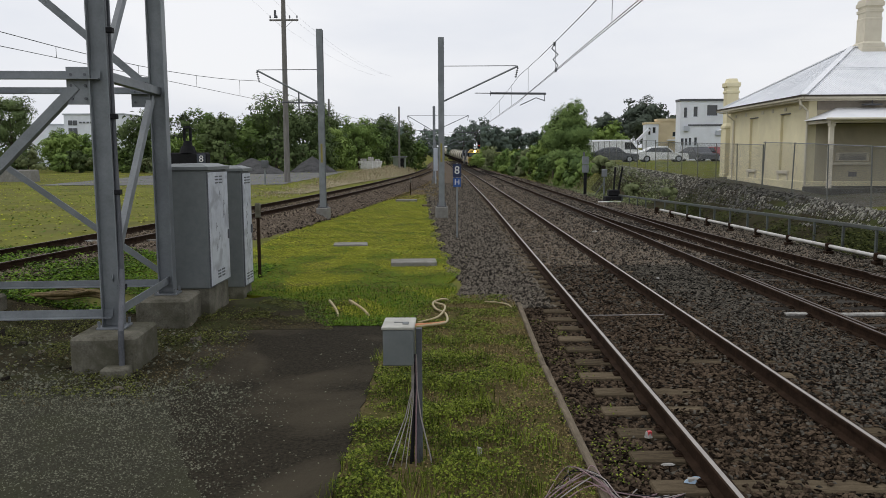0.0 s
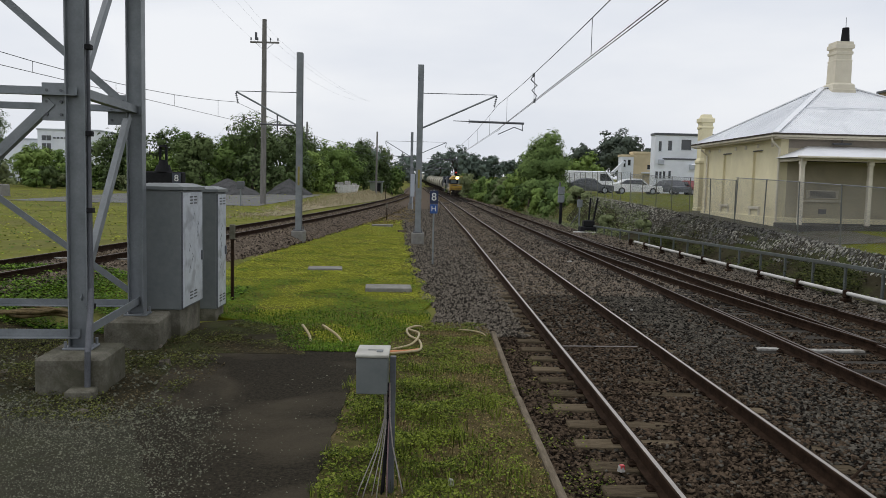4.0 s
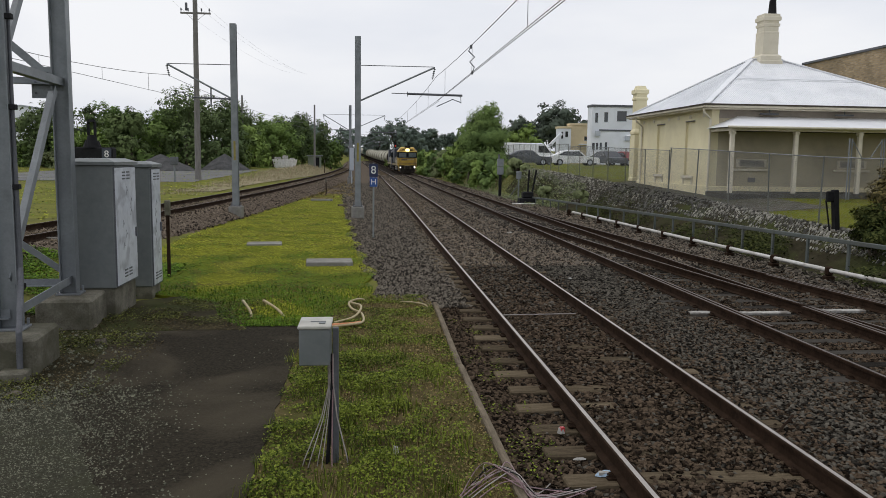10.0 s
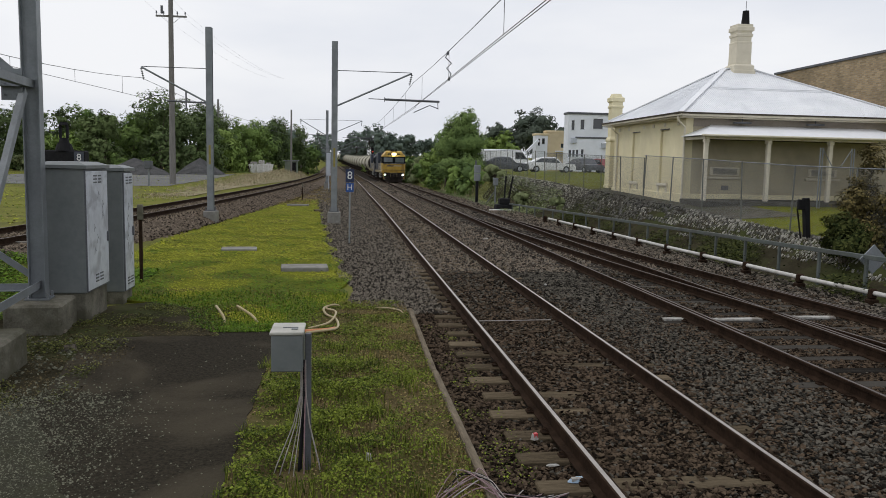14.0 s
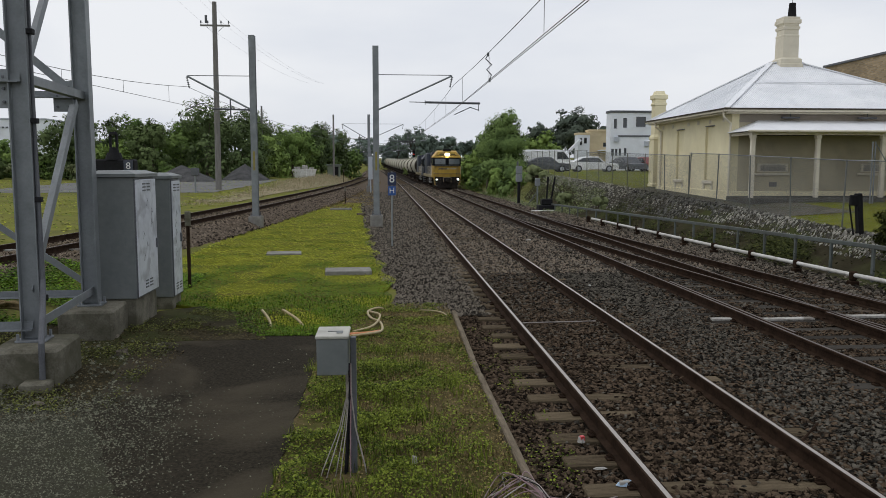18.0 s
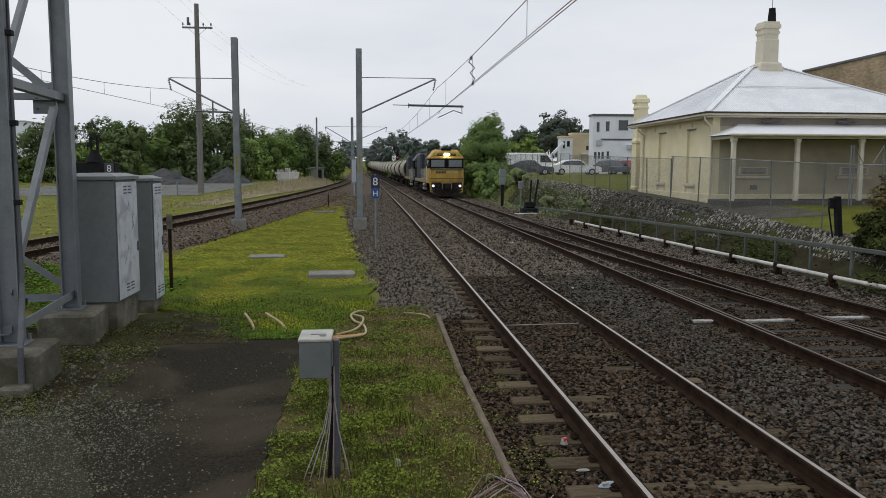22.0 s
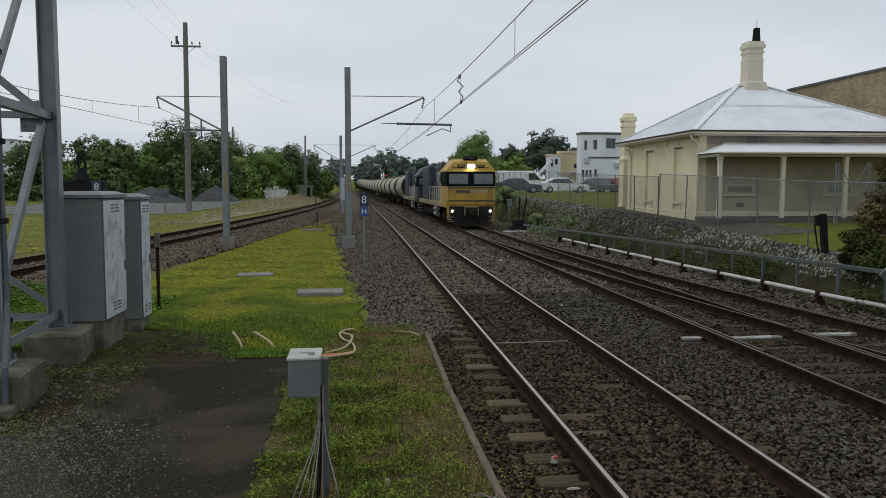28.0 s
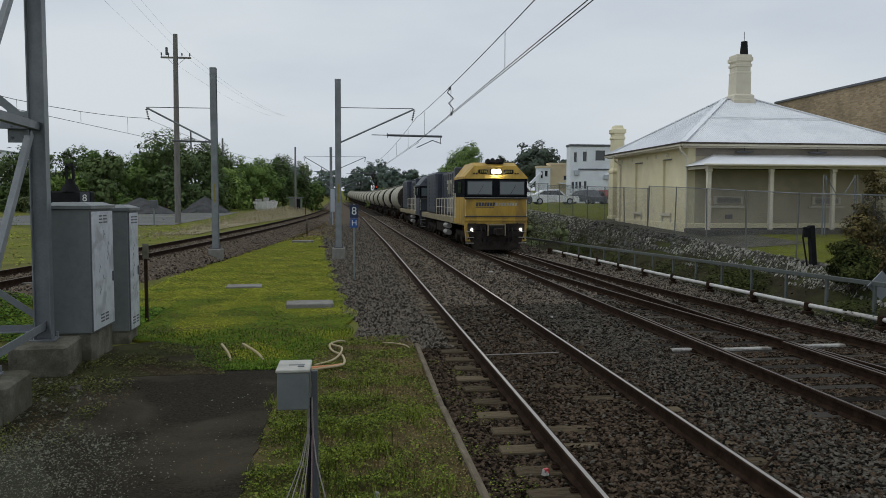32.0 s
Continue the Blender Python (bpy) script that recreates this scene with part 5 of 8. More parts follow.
def station_house():
    t = thing("station_house", 18.1, 35.0, HZ, "cream rendered station house with a white hipped metal roof and veranda", "house")
    ox, oy = -18.1, -35.0
    w = Shape()
    x0, x1, y0, y1 = HX0 + ox, HX1 + ox, HY0 + oy, HY1 + oy
    side = [(31.6, 32.5), (34.9, 35.8)]
    zs, zh = 0.62, 2.85
    turn = pose(0, 0, 0, 0, 0, 90)
    w.panel([y0, y1], [0.25, 3.45], [(a + oy, b + oy, zs, zh) for a, b in side], -x0 - 0.3, -x0, turn)
    part("side_wall", w, "cream", t)
    for a, b in side:
        w = Shape()
        w.box(x0 + 0.10, x0 + 0.16, a + oy, b + oy, zs, zh)
        part("blocked_window", w, "cream", t)
    # the front wall's darker cream carries the shade of the veranda
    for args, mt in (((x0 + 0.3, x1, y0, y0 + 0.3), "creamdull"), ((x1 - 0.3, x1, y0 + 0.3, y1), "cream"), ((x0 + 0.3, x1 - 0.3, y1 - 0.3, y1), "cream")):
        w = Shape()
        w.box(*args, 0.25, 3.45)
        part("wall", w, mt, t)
    p = Shape()
    p.box(x0 - 0.06, x1 + 0.06, y0 - 0.06, y1 + 0.06, -1.0, 0.25, 0.02)
    part("plinth", p, "cream", t)
    for a, b in side:
        s = Shape()
        s.box(x0 - 0.09, x0 + 0.12, a + oy - 0.08, b + oy + 0.08, zs - 0.13, zs, 0.02)
        part("window_sill", s, "creamtrim", t)
        for yb in (a + oy + 0.02, b + oy - 0.02):
            s = Shape()
            s.box(x0 - 0.05, x0 + 0.04, yb - 0.07, yb + 0.07, zs - 0.42, zs - 0.13, 0.015)
            part("sill_bracket", s, "creamtrim", t)
        s = Shape()
        s.box(x0 - 0.012, x0 + 0.05, a + oy - 0.04, b + oy + 0.04, zh, zh + 0.05, 0.01)
        part("drip_mould", s, "wood", t)
    for yy in (30.7, 32.05, 33.3, 34.4, 36.3, 37.6):
        s = Shape()
        s.box(x0 - 0.03, x0 + 0.01, yy + oy - 0.10, yy + oy + 0.10, 2.98, 3.14, 0.01)
        part("wall_vent", s, "creamtrim", t)
    # hipped roof
    e = 0.42
    za, zr = 3.42, 5.85
    rx0, rx1 = -0.75, 0.65
    ex0, ex1, ey0, ey1 = x0 - e, x1 + e, y0 - e, y1 + e
    rf = Shape()
    rf.add([(ex0, ey0, za), (ex1, ey0, za), (ex1, ey1, za), (ex0, ey1, za), (rx0, 0, zr), (rx1, 0, zr)],
           [(0, 1, 5, 4), (1, 2, 5), (2, 3, 4, 5), (3, 0, 4), (0, 3, 2, 1)])
    roof = part("roof", rf, "roofwhite", t, "white painted corrugated roof")
    # sheet ribs on the two slopes that face the line
    rb = Shape()
    for k in range(110):
        f = (k + 0.5) / 110
        x = ex0 + (ex1 - ex0) * f
        top = (0 - ey0) * min(1.0, (x - ex0) / (rx0 - ex0), (ex1 - x) / (ex1 - rx1))
        a = (x, ey0, za + 0.005)
        b = (x, ey0 + top, za + (zr - za) * top / (0 - ey0) + 0.005)
        if top > 0.2:
            rb.beam(a, b, 0.03, 0.016)
    for k in range(110):
        f = (k + 0.5) / 110
        y = ey0 + (ey1 - ey0) * f
        top = (rx0 - ex0) * min(1.0, (y - ey0) / (0 - ey0), (ey1 - y) / (ey1 - 0))
        if top > 0.2:
            rb.beam((ex0, y, za + 0.005), (ex0 + top, y, za + (zr - za) * top / (rx0 - ex0) + 0.005), 0.03, 0.016)
    part("roof_ribs", rb, "roofwhite", roof)
    for a, b in (((ex0, ey0, za), (rx0, 0, zr)), ((ex1, ey0, za), (rx1, 0, zr)), ((ex0, ey1, za), (rx0, 0, zr)), ((ex1, ey1, za), (rx1, 0, zr)), ((rx0, 0, zr), (rx1, 0, zr))):
        h = Shape()
        h.beam(Vector(a) + Vector((0, 0, 0.03)), Vector(b) + Vector((0, 0, 0.03)), 0.22, 0.05)
        part("hip_cap", h, "roofwhite", roof)
    for f in (0.5, 0.53):
        h = Shape()
        xa, xb, yb, zb = ex0 + (rx0 - ex0) * f, ex1 + (rx1 - ex1) * f, ey0 * (1 - f), za + (zr - za) * f + 0.022
        h.beam((xa, yb, zb), (xb, yb, zb), 0.02, 0.02)
        part("sheet_lap", h, "roofwhite", roof)
    g = Shape()
    g.box(ex0 - 0.1, ex0 - 0.004, ey0 - 0.1, ey1 + 0.1, za - 0.13, za - 0.01, 0.02)
    part("gutter", g, "creamtrim", t)
    g = Shape()
    g.box(ex0 - 0.004, ex1 + 0.1, ey0 - 0.1, ey0 - 0.004, za - 0.13, za - 0.01, 0.02)
    part("gutter", g, "creamtrim", t)
    g = Shape()
    g.box(ex0 - 0.11, ex1 + 0.11, ey0 - 0.125, ey0 - 0.10, za - 0.045, za + 0.02)
    g.box(ex0 - 0.125, ex0 - 0.10, ey0 - 0.125, ey1 + 0.11, za - 0.045, za + 0.02)
    part("gutter_lip", g, "darktimber", t)
    f = Shape()
    f.box(ex0, ex1, ey0, ey1, za - 0.18, za - 0.14)
    part("soffit", f, "creamtrim", t)
    # rainwater pipes at the corner and at the far end of the side wall
    for yy in (y0 - 0.06, y1 - 0.6):
        d = Shape()
        d.sweep([(ex0 - 0.05, yy - 0.2, za - 0.1), (ex0 - 0.02, yy - 0.2, za - 0.3), (x0 - 0.07, yy, za - 0.55), (x0 - 0.07, yy, -0.6)], 0.045, 8)
        part("downpipe", d, "creamtrim", t)
    # veranda on the front
    vy = 28.2 + oy
    vx0, vx1 = x0 + 0.05, 21.4 + ox
    v = Shape()
    v.add([(vx0 - .3, vy - .3, 2.50), (vx1 + .3, vy - .3, 2.50), (vx1 + .1, y0 + .0, 3.00), (vx0 + 1.0, y0 + .0, 3.00), (vx0 - .25, y0, 2.50), (vx1 + .3, y0, 2.50)],
          [(0, 1, 2, 3), (0, 3, 4), (1, 5, 2), (0, 4, 5, 1)])
    vr = part("veranda_roof", v, "roofwhite", t)
    b = Shape()
    b.box(vx0 - 0.38, vx1 + 0.34, vy - 0.40, vy - 0.304, 2.45, 2.53, 0.02)
    part("veranda_gutter", b, "creamtrim", vr)
    b = Shape()
    b.box(vx0 - 0.1, vx1 + 0.1, vy - 0.06, vy + 0.06, 2.36, 2.48, 0.01)
    b.box(vx0 - 0.1, vx0 + 0.02, vy + 0.06, y0, 2.36, 2.48, 0.01)
    part("veranda_beam", b, "creamtrim", vr)
    for px in (13.42, 15.9, 18.42, 21.0):
        c = Shape()
        c.box(px + ox - 0.075, px + ox + 0.075, vy - 0.075, vy + 0.075, 0.06, 2.36, 0.012)
        c.box(px + ox - 0.1, px + ox + 0.1, vy - 0.1, vy + 0.1, 2.24, 2.36, 0.01)
        part("veranda_post", c, "creamtrim", t)
    fl = Shape()
    fl.box(vx0 - 0.2, vx1 + 0.2, vy - 0.3, y0 - 0.062, -0.8, 0.06, 0.02)
    part("veranda_floor", fl, "paving", t)
    # unseen dark ceiling, added to cut light bounced onto the front wall
    fl = Shape()
    fl.box(vx0 - 0.05, vx1 + 0.05, vy + 0.07, y0 - 0.005, 2.40, 2.43)
    part("veranda_ceiling", fl, "darktimber", t)
    # grey-brown band on the wall between the eave and the veranda roof
    fl = Shape()
    fl.box(x0 + 0.3, x1, y0 - 0.03, y0 - 0.003, 2.92, 3.24)
    part("frieze_board", fl, "frieze", t)
    for k, px in enumerate((15.1, 19.3)):
        s = Shape()
        s.box(px + ox - 0.62, px + ox + 0.62, y0 - 0.06, y0 - 0.002, 1.0, 1.32, 0.01)
        sh = part("shutter", s, "creamtrim", t, "boarded window with a slatted vent")
        for q in range(7):
            z = 1.05 + q * 0.035
            s2 = Shape()
            s2.box(px + ox - 0.5, px + ox + 0.5, y0 - 0.085, y0 - 0.06, z, z + 0.018)
            part("slat", s2, "wood", sh)
        s = Shape()
        s.box(px + ox - 0.75, px + ox + 0.75, y0 - 0.12, y0 - 0.002, 0.86, 0.95, 0.01)
        part("window_sill", s, "creamtrim", t)
    s = Shape()
    s.box(15.0 + ox, 15.3 + ox, y0 - 0.03, y0 - 0.002, 0.42, 0.6, 0.005)
    part("floor_vent", s, "wood", t)
    for px in (15.6, 18.7):
        s = Shape()
        s.box(px + ox - 0.35, px + ox + 0.35, y0 - 0.36, y0 - 0.2, 3.06, 3.12, 0.01)
        s.cyl((px + ox, y0 - 0.28, 3.1), (px + ox, y0 - 0.28, 3.42), 0.02, n=6)
        part("vent_bracket", s, "galvdark", t)
    # main chimney
    def stack(cx, cy, z, wd, h, name, mat):
        c = Shape()
        c.tower(cx, cy, [(z + h * a, wd * b) for a, b in ((-0.45, 0.76), (0.05, 0.76), (0.06, 0.70), (0.15, 0.69), (0.19, 0.53), (0.60, 0.52), (0.61, 0.53), (0.64, 0.53), (0.65, 0.49), (0.74, 0.49), (0.755, 0.55), (0.80, 0.56), (0.81, 0.5), (0.85, 0.5), (0.87, 0.6), (0.94, 0.6), (0.95, 0.54), (1.0, 0.53))])
        return part(name, c, mat, t, "cream rendered chimney stack with a corbelled top")
    st = stack(-0.05, 0.0, 5.65, 0.69, 2.2, "chimney", "creamtrim")
    pt = Shape()
    pt.cyl((0.12, 0, 7.85), (0.12, 0, 8.5), 0.19, 0.14, n=14)
    pot = part("chimney_pot", pt, "black", st)
    pt = Shape()
    pt.cyl((0.12, 0, 8.5), (0.12, 0, 8.95), 0.012, n=5)
    part("lightning_rod", pt, "galvdark", st)
    return t


station_house()


def rear_wing():
    t = thing("rear_wing", 15.0, 40.9, HZ, "cream rear wing of the station house with its own chimney", "house")
    w = Shape()
    w.box(-0.3, 4.0, -1.9, 2.6, -1.0, 2.6, 0.02)
    part("wall", w, "cream", t)
    c = Shape()
    c.tower(-0.98, -0.75, [(-1.0, 0.36), (0.3, 0.36), (0.36, 0.31), (2.55, 0.31), (2.6, 0.35), (2.7, 0.35), (2.85, 0.27), (4.3, 0.28), (4.34, 0.32), (4.42, 0.32), (4.46, 0.28), (4.6, 0.28), (4.66, 0.35), (4.84, 0.35), (4.88, 0.26), (5.05, 0.2)])
    part("chimney", c, "cream", t)
    r = Shape()
    r.add([(-0.5, -2.0, 2.6), (4.1, -2.0, 2.6), (4.1, 2.7, 2.6), (-0.5, 2.7, 2.6), (0.8, 0.2, 3.3), (3, 0.2, 3.3)], [(0, 1, 5, 4), (1, 2, 5), (2, 3, 4, 5), (3, 0, 4), (0, 3, 2, 1)])
    part("roof", r, "roofwhite", t)
    return t


rear_wing()


# ---- the bank, the fence and the rail beside the siding ----
def handrail():
    t = thing("guard_rail", 9.9, 26.0, -0.3, "long grey steel guard rail beside the siding", "railing")
    def at(y):
        return 9.38 + (41 - y) * 0.040 - 9.9, y - 26.0, 0.24 + (41 - y) * 0.0152 + 0.3
    a, b = at(9.0), at(45.0)
    s = Shape()
    s.beam((a[0], a[1], a[2]), (b[0], b[1], b[2]), 0.06, 0.095, c=0.01)
    part("top_rail", s, "railgrey", t)
    y = 10.0
    while y < 45.2:
        x, yy, z = at(y)
        s = Shape()
        s.box(x - 0.025, x + 0.025, yy - 0.04, yy + 0.04, -0.25, z - 0.03, 0.005)
        part("post", s, "railgrey", t)
        y += 1.5
    x, yy, z = at(14.6)
    s = Shape()
    r = 0.30
    s.add([(x + 0.2, yy - 0.03, z - r - .05), (x + r + .2, yy - 0.03, z - .05), (x + .2, yy - 0.03, z + r - .05), (x - r + .2, yy - 0.03, z - .05),
           (x + .2, yy, z - r - .05), (x + r + .2, yy, z - .05), (x + .2, yy, z + r - .05), (x - r + .2, yy, z - .05)],
          [(0, 1, 2, 3), (4, 7, 6, 5), (0, 1, 5, 4), (1, 2, 6, 5), (2, 3, 7, 6), (3, 0, 4, 7)])
    part("diamond_plate", s, "galv", t, "pale diamond-shaped marker plate")
    return t


handrail()


def point_rodding():
    """White painted pipe on dark stands, along the siding."""
    t = thing("white_pipe", 9.6, 22.0, -0.2, "long white painted pipe on small dark stands", "pipe")
    def at(y):
        return np.interp(y, [9, 14.1, 15.9, 22.35, 31.9, 36], [10.45, 10.05, 9.85, 9.46, 9.08, 8.95]) - 9.6, y - 22.0, 0.24
    ys = np.arange(9, 35, 1.0)
    s = Shape()
    s.sweep([at(y) for y in ys], 0.046, 10)
    part("pipe", s, "pipewhite", t, smooth=True)
    for y in np.arange(9.6, 35, 2.08):
        x, yy, z = at(float(y))
        s = Shape()
        s.box(x - 0.10, x + 0.10, yy - 0.09, yy + 0.09, -0.1, 0.12, 0.02)
        s.box(x - 0.08, x + 0.08, yy - 0.06, yy + 0.06, 0.12, 0.32, 0.03)
        part("stand", s, "railside", t, "rusty dark stand")
    return t


point_rodding()


def bank_stones():
    """Cement-filled bags laid as facing on the slope below the fence."""
    rnd = random.Random(21)
    holder = thing("stone_revetment", 11.4, 30, 0.0, "grey cement-bag facing laid on the slope below the fence", "revetment", kind="structure")
    kinds = {"rubble": [], "rubblepale": []}
    for k in range(10):
        s = Shape()
        n = 6
        w, h, d = rnd.uniform(0.022, 0.032), rnd.uniform(0.062, 0.085), 0.05
        rings = []
        for zz, f in ((-d, 0.95), (0.0, 1.0), (d * 0.7, 0.55)):
            rings.append([(h * f * math.cos(i * 6.283 / n) * rnd.uniform(.9, 1.1), w * f * math.sin(i * 6.283 / n) * rnd.uniform(.9, 1.1), zz * rnd.uniform(0.9, 1.1)) for i in range(n)])
        s.loft(rings)
        mat = ("rubble", "rubblepale")[k % 2]
        kinds[mat].append(s.mesh("facing_bag", mat))
    far = {"rubble": Shape(), "rubblepale": Shape()}
    count = 0
    rows = 15
    for c in range(rows):
        f = 0.30 + 0.66 * c / (rows - 1)
        y = 13.0 + 0.05 * c
        while y < 58:
            x = 10.3 + 2.1 * f
            z = float(land(x, y))
            sl = math.degrees(math.atan2(float(land(x + 0.1, y)) - float(land(x - 0.1, y)), 0.2))
            bare = 0.6 * noise.noise((y * 0.3, c * 0.4, 3.0)) + 1.6 * (f - 0.66) + (0.25 if y > 30 else 0.05)
            if bare > -0.2:
                pale = noise.noise((y * 0.21, c * 0.2, 8.0)) + (0.5 if y < 27 else -0.25 if y < 38 else 0.55) + rnd.uniform(-.3, .3) > 0.12
                mat = "rubblepale" if pale else "rubble"
                m = pose(x + rnd.uniform(-.02, .02) - 11.4, y - 30 + rnd.uniform(-.025, .025), z + 0.05 + rnd.uniform(-.03, .02), rnd.uniform(-14, 14), -sl + rnd.uniform(-14, 14), 34 + rnd.uniform(-14, 14))
                me = kinds[mat][rnd.randrange(5)]
                if 17 < y < 20 and count < 300:
                    part("facing_bag", me, None, holder, at=m)
                    count += 1
                else:
                    far[mat].add([m @ v.co for v in me.vertices], [tuple(p.vertices) for p in me.polygons])
            y += rnd.uniform(0.095, 0.125) * (1.0 if y < 32 else 1.35)
    for mat, sh in far.items():
        o = part("far_facing_bags", sh, mat, holder)
        o["kind"] = "stuff"


bank_stones()
bx, by = np.arange(9.75, 12.3, 0.15), np.arange(8, 57, 0.5)
tagged(part("bank_soil", sheet("bank_soil", bx, by, 0.05, "soil"), None), "dark bare soil on the slope below the fence", kind="structure")


def fence(y0, y1, x, step, h, mesh, label, mat="galv", lean=0.0):
    t = thing("chain_fence", x, (y0 + y1) / 2, 0, label, "fence", "fences")
    ym = (y0 + y1) / 2
    n = max(1, round((y1 - y0) / step))
    rnd = random.Random(int(y0 * 10))
    for k in range(n + 1):
        y = y0 + (y1 - y0) * k / n
        z = float(land(x, y))
        s = Shape()
        s.cyl((0, y - ym, z - 0.2), (rnd.uniform(-.05, .05) + lean, y - ym + rnd.uniform(-.12, .12), z + h), 0.023, n=8)
        part("post", s, "postgrey", t)
    for k in range(n):
        a, b = y0 + (y1 - y0) * k / n, y0 + (y1 - y0) * (k + 1) / n
        za, zb = float(land(x, a)), float(land(x, b))
        s = Shape()
        s.cyl((0, a - ym, za + h - 0.02), (0, b - ym, zb + h - 0.02), 0.014, n=6)
        part("top_rail", s, mat, t)
        # woven wire: two families of slanting strands
        L = b - a
        vs, fs = [], []
        strands = []
        u = -h
        while u < L:
            strands += [(u, 0, u + h, h), (u + h, 0, u, h)]
            u += mesh
        for (p, z0, q, z1) in strands:
            f0, f1 = 0.0, 1.0
            d = q - p
            if d > 0:
                f0, f1 = max(0, -p / d), min(1, (L - p) / d)
            else:
                f0, f1 = max(0, (L - p) / d), min(1, -p / d)
            if f1 - f0 < 0.02:
                continue
            e = []
            for f in (f0, f1):
                yy = p + d * f
                zz = z0 + (z1 - z0) * f
                e.append((0, a + yy - ym, za + (zb - za) * yy / L + zz))
            k0 = len(vs)
            r = 0.0016 if y0 < 40 else 0.0013
            for pt in e:
                vs += [(r, pt[1], pt[2] - r), (-r, pt[1], pt[2] - r), (0, pt[1], pt[2] + r)]
            fs += [(k0, k0 + 1, k0 + 4, k0 + 3), (k0 + 1, k0 + 2, k0 + 5, k0 + 4), (k0 + 2, k0, k0 + 3, k0 + 5)]
        part("wire_mesh", np_mesh("wire_mesh", np.array(vs), np.array(fs), "galv"), None, t)
    return t


fence(15.0, 31.5, 12.35, 2.75, 1.9, 0.06, "sagging grey chain-link fence along the top of the bank")
fence(31.5, 48.0, 12.35, 2.75, 1.8, 0.06, "grey chain-link fence beside the car park grass")
fence(48.0, 76.0, 12.35, 2.4, 1.9, 0.11, "grey mesh fence along the car park")


def braced_posts(xa, xb, y, label):
    """Two taller posts with slanting stays in front of the veranda."""
    t = thing("braced_fence_post", xa, y, float(land(xa, y)), label, "fence post", "braced fence posts")
    for x, d in ((0, 1), (xb - xa, -1)):
        for k in (0, 0.1):
            s = Shape()
            s.cyl((x + d * k, 0, -0.2), (x + d * k, 0, 2.25), 0.025, n=8)
            part("post", s, "galv", t)
        s = Shape()
        s.cyl((x + d * 0.1, 0, 2.2), (x + d * 0.52, 0, 1.55), 0.018, n=6)
        part("stay", s, "galv", t)


braced_posts(17.45, 18.8, 27.3, "tall grey fence posts with slanting stays")


def lever_frame():
    t = thing("point_lever", 8.97, 44.0, -0.2, "black hand lever frame for working the points", "point lever")
    s = Shape()
    s.box(-0.45, 0.45, -0.4, 0.4, 0.0, 0.35, 0.04)
    s.box(-0.25, 0.35, -0.3, 0.3, 0.35, 0.7, 0.05)
    part("base", s, "black", t)
    for x, l in ((0.05, 0.1), (0.3, 0.25)):
        s = Shape()
        s.beam((x, 0, 0.5), (x + l, 0.1, 1.95), 0.08, 0.08, c=0.01)
        part("lever", s, "black", t)
    s = Shape()
    s.box(-0.9, 0.5, -0.75, -0.5, 0.0, 0.09, 0.02)
    part("timber_pad", s, "white", t)
    return t


lever_frame()


def location_case():
    t = thing("signal_post", 8.7, 51.5, -0.15, "black post carrying a pale grey signal case", "signal post")
    s = Shape()
    s.box(-0.09, 0.09, -0.09, 0.09, -0.2, 1.45, 0.01)
    part("post", s, "black", t)
    for z0, z1 in ((1.45, 1.95), (1.98, 2.5)):
        s = Shape()
        s.box(-0.2, 0.2, -0.15, 0.15, z0, z1, 0.03)
        part("case", s, "galv", t)
    s = Shape()
    s.cyl((-0.1, 0, 2.5), (-0.1, 0, 2.8), 0.06, n=8)
    part("cap", s, "galvdark", t)
    s = Shape()
    s.box(-0.5, 0.5, -0.35, 0.35, -0.2, 0.05, 0.02)
    part("footing", s, "concrete", t)
    t2 = thing("short_signal_post", 9.75, 50.5, -0.05, "short grey post with a small case", "signal post")
    s = Shape()
    s.cyl((0, 0, -0.1), (0, 0, 1.3), 0.05, n=8)
    part("post", s, "galv", t2)
    s = Shape()
    s.box(-0.16, 0.16, -0.12, 0.12, 1.1, 1.6, 0.03)
    part("case", s, "galv", t2)
    s = Shape()
    s.beam((-0.6, 0, -0.1), (0, 0, 0.8), 0.05, 0.05)
    part("strut", s, "galvdark", t2)


location_case()


def black_marker():
    x, y = 12.0, 19.3
    t = thing("black_marker_post", x, y, float(land(x, y)), "leaning black painted post with a small arm", "post")
    s = Shape()
    s.beam((0.15, 0, -0.2), (0.02, 0, 1.13), 0.17, 0.13, c=0.01)
    part("post", s, "black", t)
    s = Shape()
    s.box(-0.19, 0.04, -0.05, 0.05, 0.82, 1.09, 0.02)
    part("arm", s, "black", t)
    s = Shape()
    s.beam((0.02, 0.1, 0.0), (-0.14, 0.1, 0.85), 0.03, 0.03)
    part("brace", s, "black", t)
    return t


black_marker()


